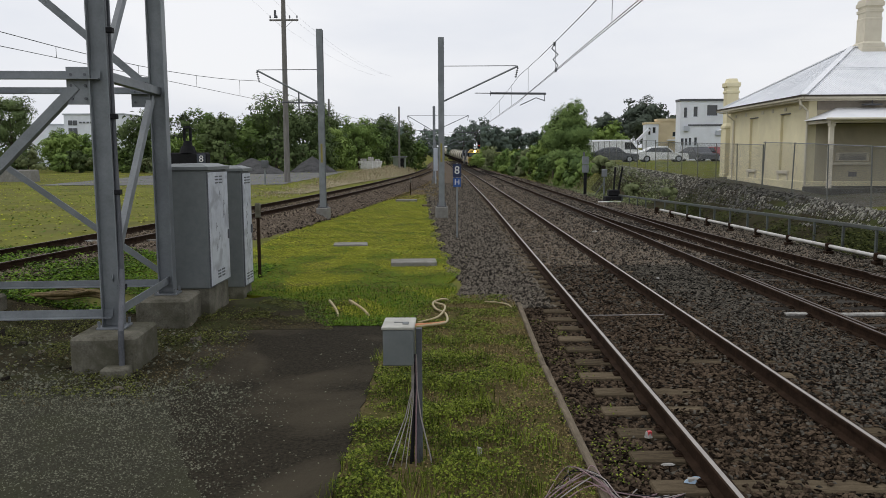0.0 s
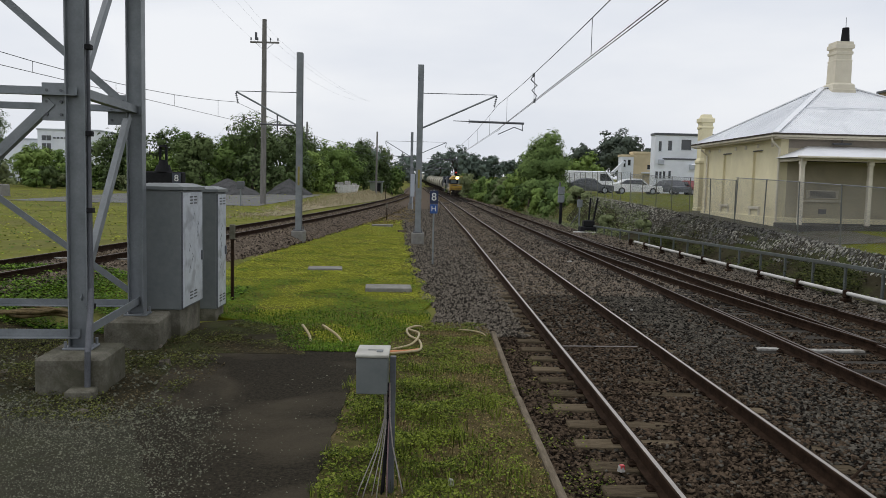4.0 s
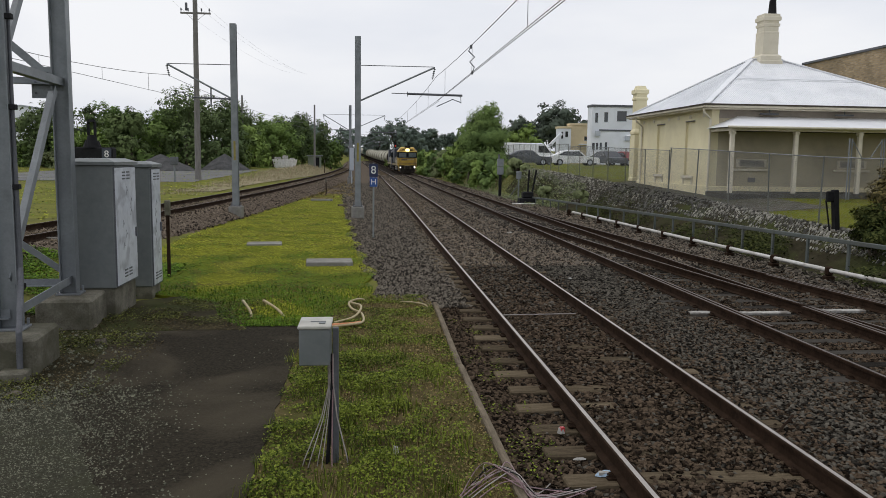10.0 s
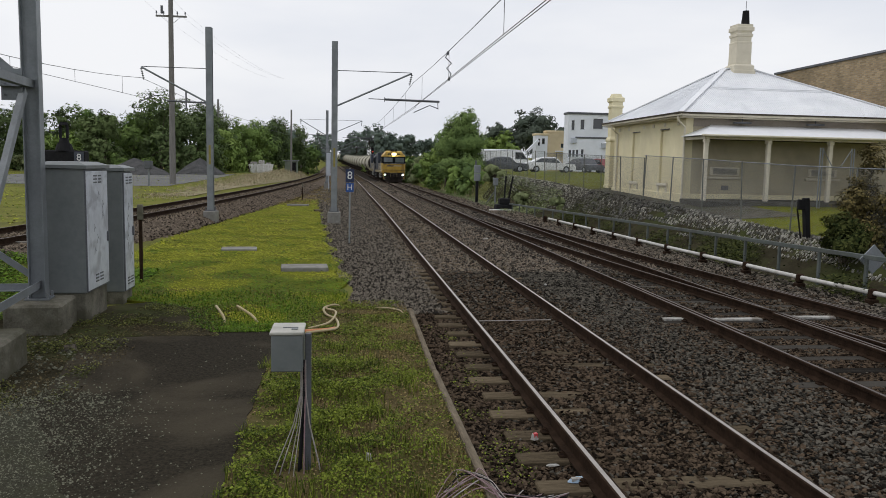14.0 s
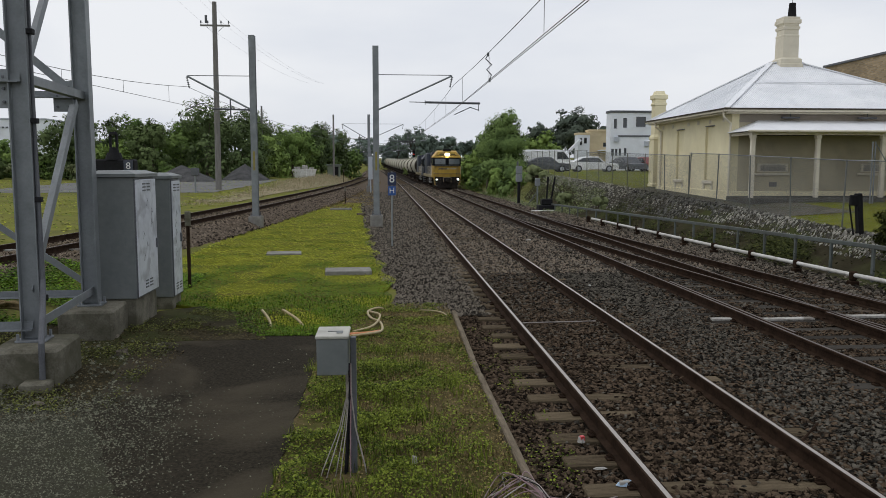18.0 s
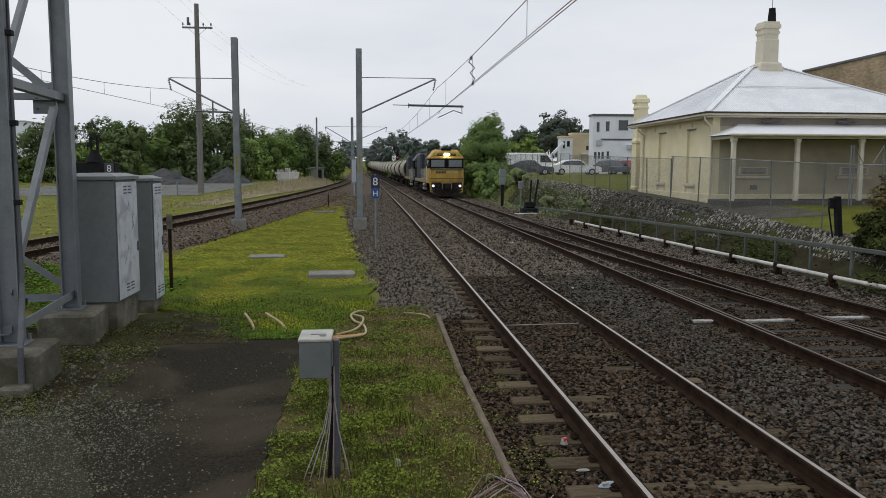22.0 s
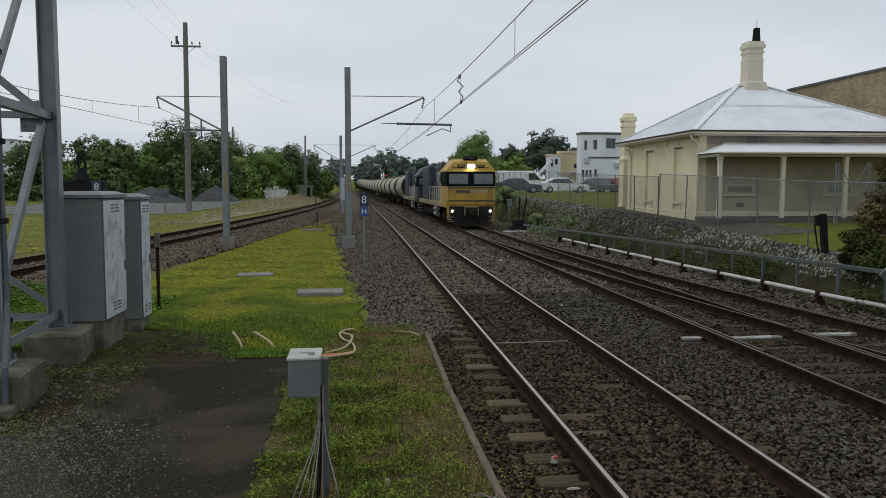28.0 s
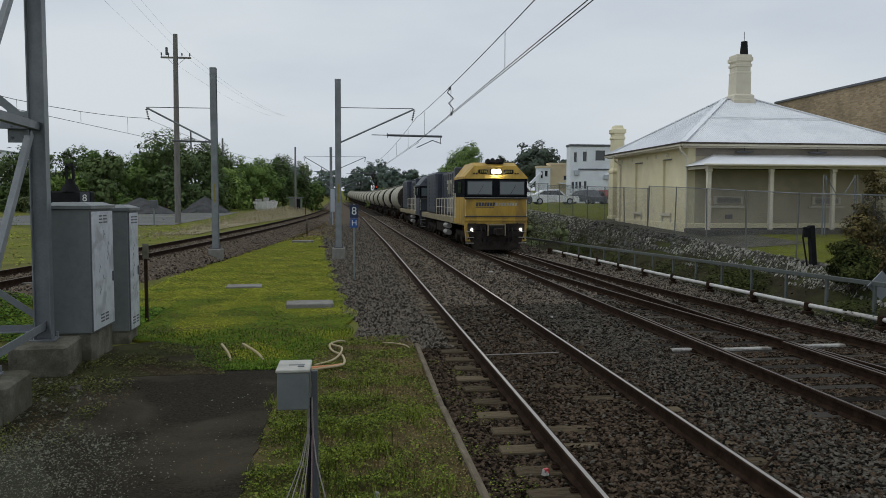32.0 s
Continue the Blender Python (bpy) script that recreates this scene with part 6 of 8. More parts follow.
def car(name, x, y, rz, w, l, h, body, label, van=False):
    z = float(land(x, y))
    t = thing(name, x, y, z, label, "van" if van else "car", "parked cars", rz=rz)
    prof = [(-l / 2, 0.25), (-l / 2, 0.62), (-l / 2 + 0.1, 0.78), (-l * 0.24, 0.86), (-l * 0.10, h - 0.03), (l * 0.05, h), (l * 0.22, h - 0.08), (l * 0.38, 0.98), (l / 2 - 0.05, 0.9), (l / 2, 0.6), (l / 2, 0.25)]
    if van:
        prof = [(-l / 2, 0.3), (-l / 2, 0.85), (-l / 2 + 0.15, 1.0), (-l * 0.37, 1.15), (-l * 0.25, h - 0.1), (-l * 0.18, h), (l / 2 - 0.1, h), (l / 2, h - 0.2), (l / 2, 0.3)]
    s = Shape()
    rings = []
    for sx, k in ((-1, 0.97), (-0.85, 1), (0.85, 1), (1, 0.97)):
        rings.append([(sx * w / 2 * (1 if z2 < 1.0 else 0.9), p, z2 * (k if z2 > 0.5 else 1)) for p, z2 in prof])
    s.loft(rings)
    part("body", s, body, t)
    for sx in (-1, 1):
        s = Shape()
        if van:
            pts = [(-l * 0.34, 1.2), (-l * 0.24, h - 0.25), (-l * 0.12, h - 0.25), (-l * 0.12, 1.2)]
        else:
            pts = [(-l * 0.19, 0.9), (-l * 0.085, h - 0.12), (l * 0.2, h - 0.15), (l * 0.33, 0.95)]
        xx, xt = sx * (w / 2 + 0.004), sx * (w / 2 * 0.93 + 0.004)
        s.add([(xx if z2 < 1.0 and not van else xt, p, z2) for p, z2 in pts] + [((xx if z2 < 1.0 and not van else xt) - sx * 0.06, p, z2) for p, z2 in pts],
              [(0, 1, 2, 3), (4, 5, 6, 7), (0, 1, 5, 4), (1, 2, 6, 5), (2, 3, 7, 6), (3, 0, 4, 7)])
        part("side_window", s, "glassdark", t)
        for py in (-l * 0.31, l * 0.29):
            s = Shape()
            s.cyl((sx * (w / 2 - 0.2), py, 0.31), (sx * (w / 2 + 0.015), py, 0.31), 0.31, n=16)
            wh = part("wheel", s, "tyre", t)
            s = Shape()
            s.cyl((sx * (w / 2 + 0.015), py, 0.31), (sx * (w / 2 + 0.03), py, 0.31), 0.19, 0.16, n=12)
            part("rim", s, "bldgrey", wh)
    for a, b in (((-l / 2 - .01, -l / 2 + .03), 0.66), ((l / 2 - .03, l / 2 + .01), 0.72)):
        for side in (-1, 1):
            s = Shape()
            s.box(*sorted((side * (w / 2 - 0.12), side * (w / 2 - 0.42))), a[0], a[1], b - 0.06, b + 0.06, 0.01)
            part("tail_lamp" if b > 0.7 else "headlamp", s, "canred" if b > 0.7 else "windscreen", t)
    return t


car("parked_van", 16.35, 79, 90, 1.95, 5.7, 2.15, "carwhite", "white delivery van parked behind the mesh fence", True)
car("parked_car", 19.2, 73, 87, 1.8, 4.75, 1.45, "carwhite", "white saloon car parked on the car park")
car("parked_car", 14.6, 72, 90, 1.8, 4.4, 1.4, "cargrey", "dark grey car parked behind the mesh fence")
car("parked_car", 26.5, 79, 20, 1.8, 4.4, 1.45, "carred", "dark red car parked further back")
car("parked_car", 24.2, 78, 15, 1.8, 4.4, 1.45, "cargrey", "dark grey car parked further back")
car("parked_car", 30.0, 80, 60, 1.9, 4.6, 1.65, "carwhite", "white hatchback parked near the pale building")


# ---- buildings behind ----
def block(name, x0, x1, y0, y1, z0, z1, mat, label, wins, cap=None, wallname="wall"):
    """A walled block; wins: openings on the face towards -Y as (x0, x1, z0, z1)."""
    t = thing(name, (x0 + x1) / 2, (y0 + y1) / 2, z0, label, "building")
    ox, oy = (x0 + x1) / 2, (y0 + y1) / 2
    s = Shape()
    s.panel([x0 - ox, x1 - ox], [-1.0, z1 - z0], [(w[0] - ox, w[1] - ox, w[2] - z0, w[3] - z0) for w in wins], y0 - oy, y0 - oy + 0.25)
    part("front_wall", s, mat, t)
    for args in ((x0 - ox, x0 - ox + 0.25, y0 - oy + 0.25, y1 - oy), (x1 - ox - 0.25, x1 - ox, y0 - oy + 0.25, y1 - oy), (x0 - ox, x1 - ox, y1 - oy, y1 - oy + 0.25)):
        s = Shape()
        s.box(*args, -1, z1 - z0)
        part(wallname, s, mat, t)
    s = Shape()
    s.box(x0 - ox - 0.1, x1 - ox + 0.1, y0 - oy - 0.12, y1 - oy + 0.3, z1 - z0, z1 - z0 + 0.25, 0.02)
    part("roof", s, cap or mat, t)
    for w in wins:
        g = Shape()
        g.box(w[0] - ox, w[1] - ox, y0 - oy + 0.12, y0 - oy + 0.16, w[2] - z0, w[3] - z0)
        wd = part("window", g, "glassdark", t)
        f = Shape()
        f.box(w[0] - ox - 0.04, w[1] - ox + 0.04, y0 - oy - 0.03, y0 - oy - 0.002, w[2] - z0 - 0.06, w[2] - z0 - 0.003)
        part("sill", f, "bldgrey", wd)
    return t, ox, oy


ob, ox, oy = block("office_building", 25.8, 38.0, 90, 91.5, 2.0, 8.5, "bldwhite", "pale two-storey office building with dark windows",
      [(26.2, 26.55, 6.7, 7.8), (27.28, 27.74, 6.8, 7.9), (28.8, 29.96, 6.9, 8.05), (25.95, 26.28, 3.6, 4.36), (26.41, 26.7, 3.6, 4.36), (26.84, 27.13, 3.6, 4.4), (27.45, 27.76, 3.6, 4.45), (33, 34, 6.9, 8.0)], "galvdark")
s = Shape()
s.box(26.7 - ox, 38 - ox, 90 - oy - 0.06, 90 - oy - 0.004, 3.72, 3.92)
part("dark_band", s, "galvdark", ob)
for x, z in ((26.5, 5.5), (30.1, 5.0)):
    s = Shape()
    s.box(x - ox - 0.3, x - ox + 0.3, 90 - oy - 0.3, 90 - oy - 0.01, z - 2.0 - 0.35, z - 2.0 + 0.25, 0.03)
    part("air_conditioner", s, "bldgrey", ob)
ob, ox, oy = block("workshop", 24.35, 26.9, 94, 95.2, 2.2, 6.5, "bldtan", "tan rendered workshop beside the office building", [(26.1, 26.5, 4.7, 5.2)], "bldtan")
s = Shape()
s.box(25.4 - ox, 26.9 - ox, 93.0 - oy, 93.99 - oy, 1.95, 2.1, 0.02)
part("awning", s, "bldwhite", ob)
ob, ox, oy = block("pale_annexe", 22.9, 24.33, 93.6, 95, 2.1, 6.1, "bldwhite", "pale rendered annexe with small dark windows", [(23.15, 23.4, 4.9, 5.7), (23.65, 24.0, 5.1, 5.75)], "bldtan")
s = Shape()
s.beam((21.6 - ox, 93.2 - oy, 1.9), (23.1 - ox, 93.2 - oy, 3.4), 0.5, 0.3)
part("outside_stair", s, "bldwhite", ob)


def brick_material():
    m = bpy.data.materials.new("tan_brickwork")
    m.use_nodes = True
    n, l = m.node_tree.nodes, m.node_tree.links
    p = n["Principled BSDF"]
    p.inputs["Roughness"].default_value = 0.9
    co = n.new("ShaderNodeTexCoord")
    mp = n.new("ShaderNodeMapping")
    mp.inputs["Rotation"].default_value = (radians(90), 0, radians(90))
    br = n.new("ShaderNodeTexBrick")
    br.inputs["Color1"].default_value, br.inputs["Color2"].default_value, br.inputs["Mortar"].default_value = (0.34, 0.245, 0.135, 1), (0.58, 0.43, 0.25, 1), (0.38, 0.33, 0.25, 1)
    br.inputs["Scale"].default_value, br.inputs["Brick Width"].default_value, br.inputs["Row Height"].default_value, br.inputs["Mortar Size"].default_value = 1.0, 0.24, 0.086, 0.01
    ns = n.new("ShaderNodeTexNoise")
    ns.inputs["Scale"].default_value, ns.inputs["Detail"].default_value = 0.9, 8
    mx = n.new("ShaderNodeMix")
    mx.data_type, mx.blend_type = "RGBA", "MULTIPLY"
    mx.inputs["Factor"].default_value = 0.75
    l.new(co.outputs["Object"], mp.inputs["Vector"])
    sep = n.new("ShaderNodeSeparateXYZ")
    cmb = n.new("ShaderNodeCombineXYZ")
    l.new(co.outputs["Object"], sep.inputs[0])
    l.new(sep.outputs["Y"], cmb.inputs["X"])
    l.new(sep.outputs["Z"], cmb.inputs["Y"])
    l.new(cmb.outputs[0], br.inputs["Vector"])
    l.new(co.outputs["Object"], ns.inputs["Vector"])
    l.new(br.outputs["Color"], mx.inputs["A"])
    l.new(ns.outputs["Fac"], mx.inputs["B"])
    l.new(mx.outputs["Result"], p.inputs["Base Color"])
    return m


M["brickwork"] = brick_material()


def brick_building():
    t = thing("brick_building", 31, 34, 1.2, "tan brick building with a flat metal-capped parapet", "building")
    s = Shape()
    s.box(-6.0, -5.7, -14.0, 10.0, -1.0, 6.75)
    part("side_wall", s, "brickwork", t)
    s = Shape()
    s.box(-5.7, 8.0, 9.7, 10.0, -1.0, 6.75)
    part("end_wall", s, "brickwork", t)
    s = Shape()
    s.box(-5.7, 8.0, -14.0, -13.7, -1.0, 6.75)
    part("end_wall", s, "brickwork", t)
    s = Shape()
    s.box(7.7, 8.0, -13.7, 9.7, -1.0, 6.75)
    part("side_wall", s, "brickwork", t)
    s = Shape()
    s.box(-6.08, -5.62, -14.1, 10.1, 6.75, 6.87, 0.01)
    part("parapet_cap", s, "galvdark", t)
    s = Shape()
    s.box(-5.7, 7.7, -13.7, 9.7, 6.2, 6.4)
    part("roof", s, "galv", t)
    return t


brick_building()


# ---- across the yard ----
def heap(name, x, y, rx, ry, h, label):
    t = Shape()
    rnd = random.Random(int(x))
    rings = []
    for k in range(7):
        f = k / 6
        rings.append([(x + rx * (1 - f) * math.cos(a) * rnd.uniform(.9, 1.1), y + ry * (1 - f) * math.sin(a) * rnd.uniform(.9, 1.1), float(land(x, y)) - 0.3 + (h + .3) * (f ** 0.85)) for a in [i * 6.283 / 22 for i in range(22)]])
    t.loft(rings)
    return solid(name, t, "heap", label, "gravel heap", "gravel heaps")


heap("gravel_mound", -21.3, 84, 3.9, 3.4, 1.7, "grey gravel heap in the yard")
heap("gravel_mound", -15.7, 89, 2.9, 3.2, 1.8, "dark gravel heap in front of the trees")
yx, yy_ = np.arange(-30, -11.5, 1.5), np.arange(56, 92, 1.5)
tagged(part("gravel_yard", sheet("gravel_yard", yx, yy_, 0.03, "yard"), None), "pale grey gravel yard", kind="structure")


def skip():
    x, y = -10.6, 103
    t = thing("white_skip", x, y, float(land(x, y)), "white steel waste skip filled with rubbish", "skip")
    s = Shape()
    s.loft([[(-1.2, -0.9, 0.0), (1.2, -0.9, 0.0), (1.2, 0.9, 0.0), (-1.2, 0.9, 0.0)], [(-1.5, -1.0, 1.1), (1.5, -1.0, 1.1), (1.5, 1.0, 1.1), (-1.5, 1.0, 1.1)]])
    part("body", s, "white", t)
    for x2 in (-1.1, -0.4, 0.3, 1.0):
        s = Shape()
        s.box(x2 - 0.05, x2 + 0.05, -1.05, -0.93, 0.15, 1.1, 0.01)
        part("rib", s, "white", t)
    s = Shape()
    s.box(-1.3, -0.5, -0.5, 0.5, 1.0, 1.4, 0.1)
    s.box(-0.3, 0.4, -0.6, 0.4, 0.95, 1.6, 0.1)
    s.box(0.6, 1.2, -0.5, 0.5, 1.0, 1.3, 0.08)
    part("rubbish", s, "boardpale", t)
    return t


skip()


def hut():
    x, y = -7.8, 118
    t = thing("lineside_hut", x, y, float(land(x, y)), "small grey-green lineside hut", "hut")
    s = Shape()
    s.box(-0.9, 0.9, -0.8, 0.8, -0.2, 1.6, 0.02)
    part("wall", s, "hutgreen", t)
    s = Shape()
    s.box(-1.1, 1.1, -1.0, 1.0, 1.6, 1.72, 0.02)
    part("roof", s, "galv", t)
    s = Shape()
    s.box(0.1, 0.7, -0.84, -0.804, 0.0, 1.4)
    part("door", s, "black", t)


hut()


def factory():
    t = thing("white_factory", -76, 156, 2.0, "large white factory shed with dark lettering, behind the trees", "building")
    s = Shape()
    s.box(2.4, 13.8, -6, 20, -2, 8.7, 0.05)
    part("wall", s, "bldwhite", t)
    s = Shape()
    s.box(2.25, 13.95, -6.2, 20.2, 8.7, 8.95, 0.02)
    part("roof", s, "bldgrey", t)
    s = Shape()
    s.box(-9.0, 2.3, -4, 20, -2, 6.9, 0.05)
    an = part("annexe", s, "bldwhite", t)
    s = Shape()
    s.box(-9.1, 2.35, -4.2, 20, 6.9, 7.1)
    part("annexe_roof", s, "bldgrey", an)
    s = Shape()
    s.box(-0.5, 3.6, -9.5, -6.1, 1.2, 3.4, 0.1)
    part("low_lean_to", s, "bldwhite", t)
    for zc, hh in ((7.2, 0.45), (5.6, 0.6)):
        for xx in (3.65, 4.55):
            s = Shape()
            s.box(xx - 0.38, xx + 0.38, -6.1, -6.004, zc - hh, zc + hh)
            part("letter_bar", s, "galvdark", t)
    for xx in (5.6, 6.3, 7.0, 7.7, 8.4):
        s = Shape()
        s.box(xx - 0.22, xx + 0.22, -6.1, -6.004, 7.1, 7.4)
        part("letter_bar", s, "galvdark", t)
    return t


factory()

def meter_post(x, y, label):
    t = thing("meter_post", x, y, float(land(x, y)), label, "post", "yard posts")
    s = Shape()
    s.cyl((0, 0, -0.2), (0, 0, 1.3), 0.06, n=8)
    part("post", s, "galv", t)
    s = Shape()
    s.box(-0.25, 0.25, -0.18, 0.18, 1.2, 1.75, 0.03)
    part("case", s, "galvdark", t)


meter_post(-13.3, 56.0, "grey meter case on a short post")


# ---- the freight train ----
def bogie(name, y, axles, parent, wb=1.85):
    """A bogie: side frames, springs and wheels on axles."""
    s = Shape()
    L = wb * (axles - 1) / 2
    for x in (-1.0, 1.0):
        s.box(x - 0.07, x + 0.07, y - L - 0.55, y + L + 0.55, 0.52, 0.82, 0.03)
        for k in range(axles):
            yy = y - L + wb * k
            s.box(x - 0.11, x + 0.11, yy - 0.19, yy + 0.19, 0.33, 0.66, 0.03)
            s.cyl((x, yy + wb * 0.3, 0.34), (x, yy + wb * 0.3, 0.6), 0.11, n=8)
    s.box(-1.0, 1.0, y - 0.25, y + 0.25, 0.55, 0.9, 0.02)
    b = part(name, s, "underside", parent)
    for k in range(axles):
        yy = y - L + wb * k
        w = Shape()
        for x in (-0.78, 0.66):
            w.cyl((x, yy, 0.49), (x + 0.12, yy, 0.49), 0.49, n=20)
        w.cyl((-0.9, yy, 0.49), (0.9, yy, 0.49), 0.08, n=8)
        part("wheelset", w, "railside", b)
    return b


def locomotive(label, lit, coat="yellow"):
    """Cab end at -Y; the origin is the front buffer beam at rail level."""
    t = thing("diesel_locomotive", 0, 0, 0, label, "locomotive", "locomotives")
    L = 22.0
    # frame and footplate
    s = Shape()
    s.box(-1.42, 1.42, 0.5, L - 0.5, 1.18, 1.52, 0.02)
    part("underframe", s, "sill", t, "cream grime-streaked frame sill")
    # cab: raked windscreen, chamfered roof
    def ring(y, w, zb, zs, wt, zt):
        return [(-w, y, zb), (w, y, zb), (w, y, zs), (wt, y, zt), (-wt, y, zt), (-w, y, zs)]
    s = Shape()
    s.loft([ring(0.32, 1.43, 1.25, 2.5, 1.43, 2.52), ring(0.55, 1.47, 1.25, 2.5, 1.47, 2.55), ring(3.6, 1.47, 1.25, 2.5, 1.47, 2.55)])
    nose = part("nose", s, coat, t, "grimy painted lower front")
    s = Shape()
    s.loft([ring(0.36, 1.43, 2.52, 3.42, 1.43, 3.44), ring(3.6, 1.47, 2.52, 3.42, 1.47, 3.44)])
    cabw = part("cab_band", s, "cabblack", t, "black window band")
    s = Shape()
    s.loft([[(-1.44, 0.32, 3.43), (1.44, 0.32, 3.43), (1.44, 0.32, 3.5), (0.98, 0.50, 4.05), (-0.98, 0.50, 4.05), (-1.44, 0.32, 3.5)],
            [(-1.47, 0.9, 3.43), (1.47, 0.9, 3.43), (1.47, 0.9, 3.55), (0.95, 1.0, 4.22), (-0.95, 1.0, 4.22), (-1.47, 0.9, 3.55)],
            [(-1.47, 3.6, 3.43), (1.47, 3.6, 3.43), (1.47, 3.6, 3.55), (0.95, 3.6, 4.22), (-0.95, 3.6, 4.22), (-1.47, 3.6, 3.55)]])
    roof = part("cab_roof", s, coat, t, "painted sloping cab roof")
    for x in (-0.74, 0.74):
        g = Shape()
        g.box(x - 0.56, x + 0.56, 0.325, 0.352, 2.68, 3.3, 0.008)
        wd = part("windscreen", g, "windscreen", t)
        f = Shape()
        for a in ((x - 0.60, x - 0.56, 2.62, 3.36), (x + 0.56, x + 0.60, 2.62, 3.36)):
            f.box(a[0], a[1], 0.31, 0.358, a[2], a[3], 0.006)
        f.box(x - 0.56, x + 0.56, 0.31, 0.358, 3.3, 3.36, 0.006)
        f.box(x - 0.56, x + 0.56, 0.31, 0.358, 2.62, 2.68, 0.006)
        part("window_frame", f, "black", wd)
        f = Shape()
        f.beam((x - 0.1, 0.318, 2.66), (x + 0.18, 0.318, 3.15), 0.02, 0.012)
        part("wiper", f, "black", wd)
    for x in (-1.475, 1.475):
        g = Shape()
        g.box(x - 0.006, x + 0.006, 1.1, 2.2, 2.75, 3.3)
        part("side_window", g, "glassdark", t)
    # rail below the windows, front step lines
    # shadow below the pale lip put into the ledge's colour
    g = Shape()
    g.box(-1.44, 1.44, 0.20, 0.32, 2.47, 2.50, 0.008)
    part("front_ledge", g, "underside", nose, "ledge coloured dark for the shadow under its lip")
    g = Shape()
    g.box(-1.44, 1.44, 0.19, 0.215, 2.50, 2.535, 0.006)
    part("ledge_lip", g, "locogrey", nose)
    for x in (-1.39, 1.39):
        g = Shape()
        g.sweep([(x, 0.30, 1.62), (x, 0.22, 1.68), (x, 0.22, 2.36), (x, 0.30, 2.42)], 0.018, 6)
        part("corner_handrail", g, "creamtrim", nose)
    for z in (1.42, 1.62):
        g = Shape()
        g.box(-1.44, 1.44, 0.255, 0.318, z, z + 0.05, 0.01)
        part("front_ridge", g, "navy" if z > 1.5 else coat, nose)
    # operator's mark as plain shapes
    g = Shape()
    for k in range(7):
        x = -0.92 + 0.125 * k
        g.add([(x, 0.312, 2.12), (x + 0.10, 0.312, 2.12), (x + 0.13, 0.312, 2.30), (x + 0.03, 0.312, 2.30), (x, 0.32, 2.12), (x + 0.10, 0.32, 2.12), (x + 0.13, 0.32, 2.30), (x + 0.03, 0.32, 2.30)],
              [(0, 1, 2, 3), (0, 1, 5, 4), (1, 2, 6, 5), (2, 3, 7, 6), (3, 0, 4, 7)])
    g.box(-0.93, -0.08, 0.312, 0.32, 2.06, 2.085)
    part("dark_mark", g, "navy", nose)
    g = Shape()
    for k in range(8):
        x = -0.02 + 0.125 * k
        g.add([(x, 0.312, 2.14), (x + 0.09, 0.312, 2.14), (x + 0.12, 0.312, 2.29), (x + 0.03, 0.312, 2.29), (x, 0.32, 2.14), (x + 0.09, 0.32, 2.14), (x + 0.12, 0.32, 2.29), (x + 0.03, 0.32, 2.29)],
              [(0, 1, 2, 3), (0, 1, 5, 4), (1, 2, 6, 5), (2, 3, 7, 6), (3, 0, 4, 7)])
    part("pale_mark", g, "tank", nose)
    # headlight cluster and number boxes on the roof front
    h = Shape()
    h.box(-0.27, 0.27, 0.30, 0.42, 3.64, 3.90, 0.03)
    hb = part("headlight_box", h, "black", roof)
    for x in (-0.11, 0.11):
        h = Shape()
        h.cyl((x, 0.30, 3.77), (x, 0.262, 3.77), 0.105, 0.095, n=16)
        part("headlight", h, "lamp" if lit else "windscreen", hb)
    for x in (-0.58, 0.58):
        h = Shape()
        h.box(x - 0.22, x + 0.22, 0.31, 0.46, 3.67, 3.87, 0.04)
        nb = part("number_box", h, "black", roof)
        h = Shape()
        for q in range(4):
            h.box(x - 0.15 + q * 0.08, x - 0.10 + q * 0.08, 0.303, 0.31, 3.72, 3.82)
        part("number_bar", h, "dullyellow", nb)
    for x in (-1.02, -0.9, 0.9, 1.02):
        h = Shape()
        h.cyl((x * 0.98, 0.40, 3.68), (x * 0.98, 0.31, 3.68), 0.035, n=8)
        part("marker_light", h, "black", roof)
    # ditch lights, low on the pilot
    for x in (-1.12, 1.12):
        h = Shape()
        h.cyl((x, 0.34, 1.02), (x, 0.2, 1.02), 0.085, n=12)
        dl = part("ditch_light_case", h, "black", t)
        h = Shape()
        h.cyl((x, 0.2, 1.02), (x, 0.185, 1.02), 0.05, n=12)
        part("ditch_light", h, "lamp" if lit else "windscreen", dl)
    # pilot plate, coupler, steps
    s = Shape()
    s.add([(-1.3, 0.22, 0.95), (1.3, 0.22, 0.95), (1.05, 0.16, 0.06), (-1.05, 0.16, 0.06), (-1.3, 0.5, 0.95), (1.3, 0.5, 0.95), (1.05, 0.4, 0.06), (-1.05, 0.4, 0.06)],
          [(0, 1, 2, 3), (4, 5, 6, 7), (0, 1, 5, 4), (1, 2, 6, 5), (2, 3, 7, 6), (3, 0, 4, 7)])
    part("pilot_plate", s, "underside", t)
    for sx in (-1, 1):
        s = Shape()
        s.add([(sx * 1.43, 0.3, 1.3), (sx * 0.62, 0.26, 1.3), (sx * 1.0, 0.2, 0.45), (sx * 1.36, 0.22, 0.45), (sx * 1.43, 0.6, 1.3), (sx * 0.62, 0.55, 1.3), (sx * 1.0, 0.5, 0.45), (sx * 1.36, 0.5, 0.45)],
              [(0, 1, 2, 3), (4, 5, 6, 7), (0, 1, 5, 4), (1, 2, 6, 5), (2, 3, 7, 6), (3, 0, 4, 7)])
        plate = part("front_step_plate", s, coat, t)
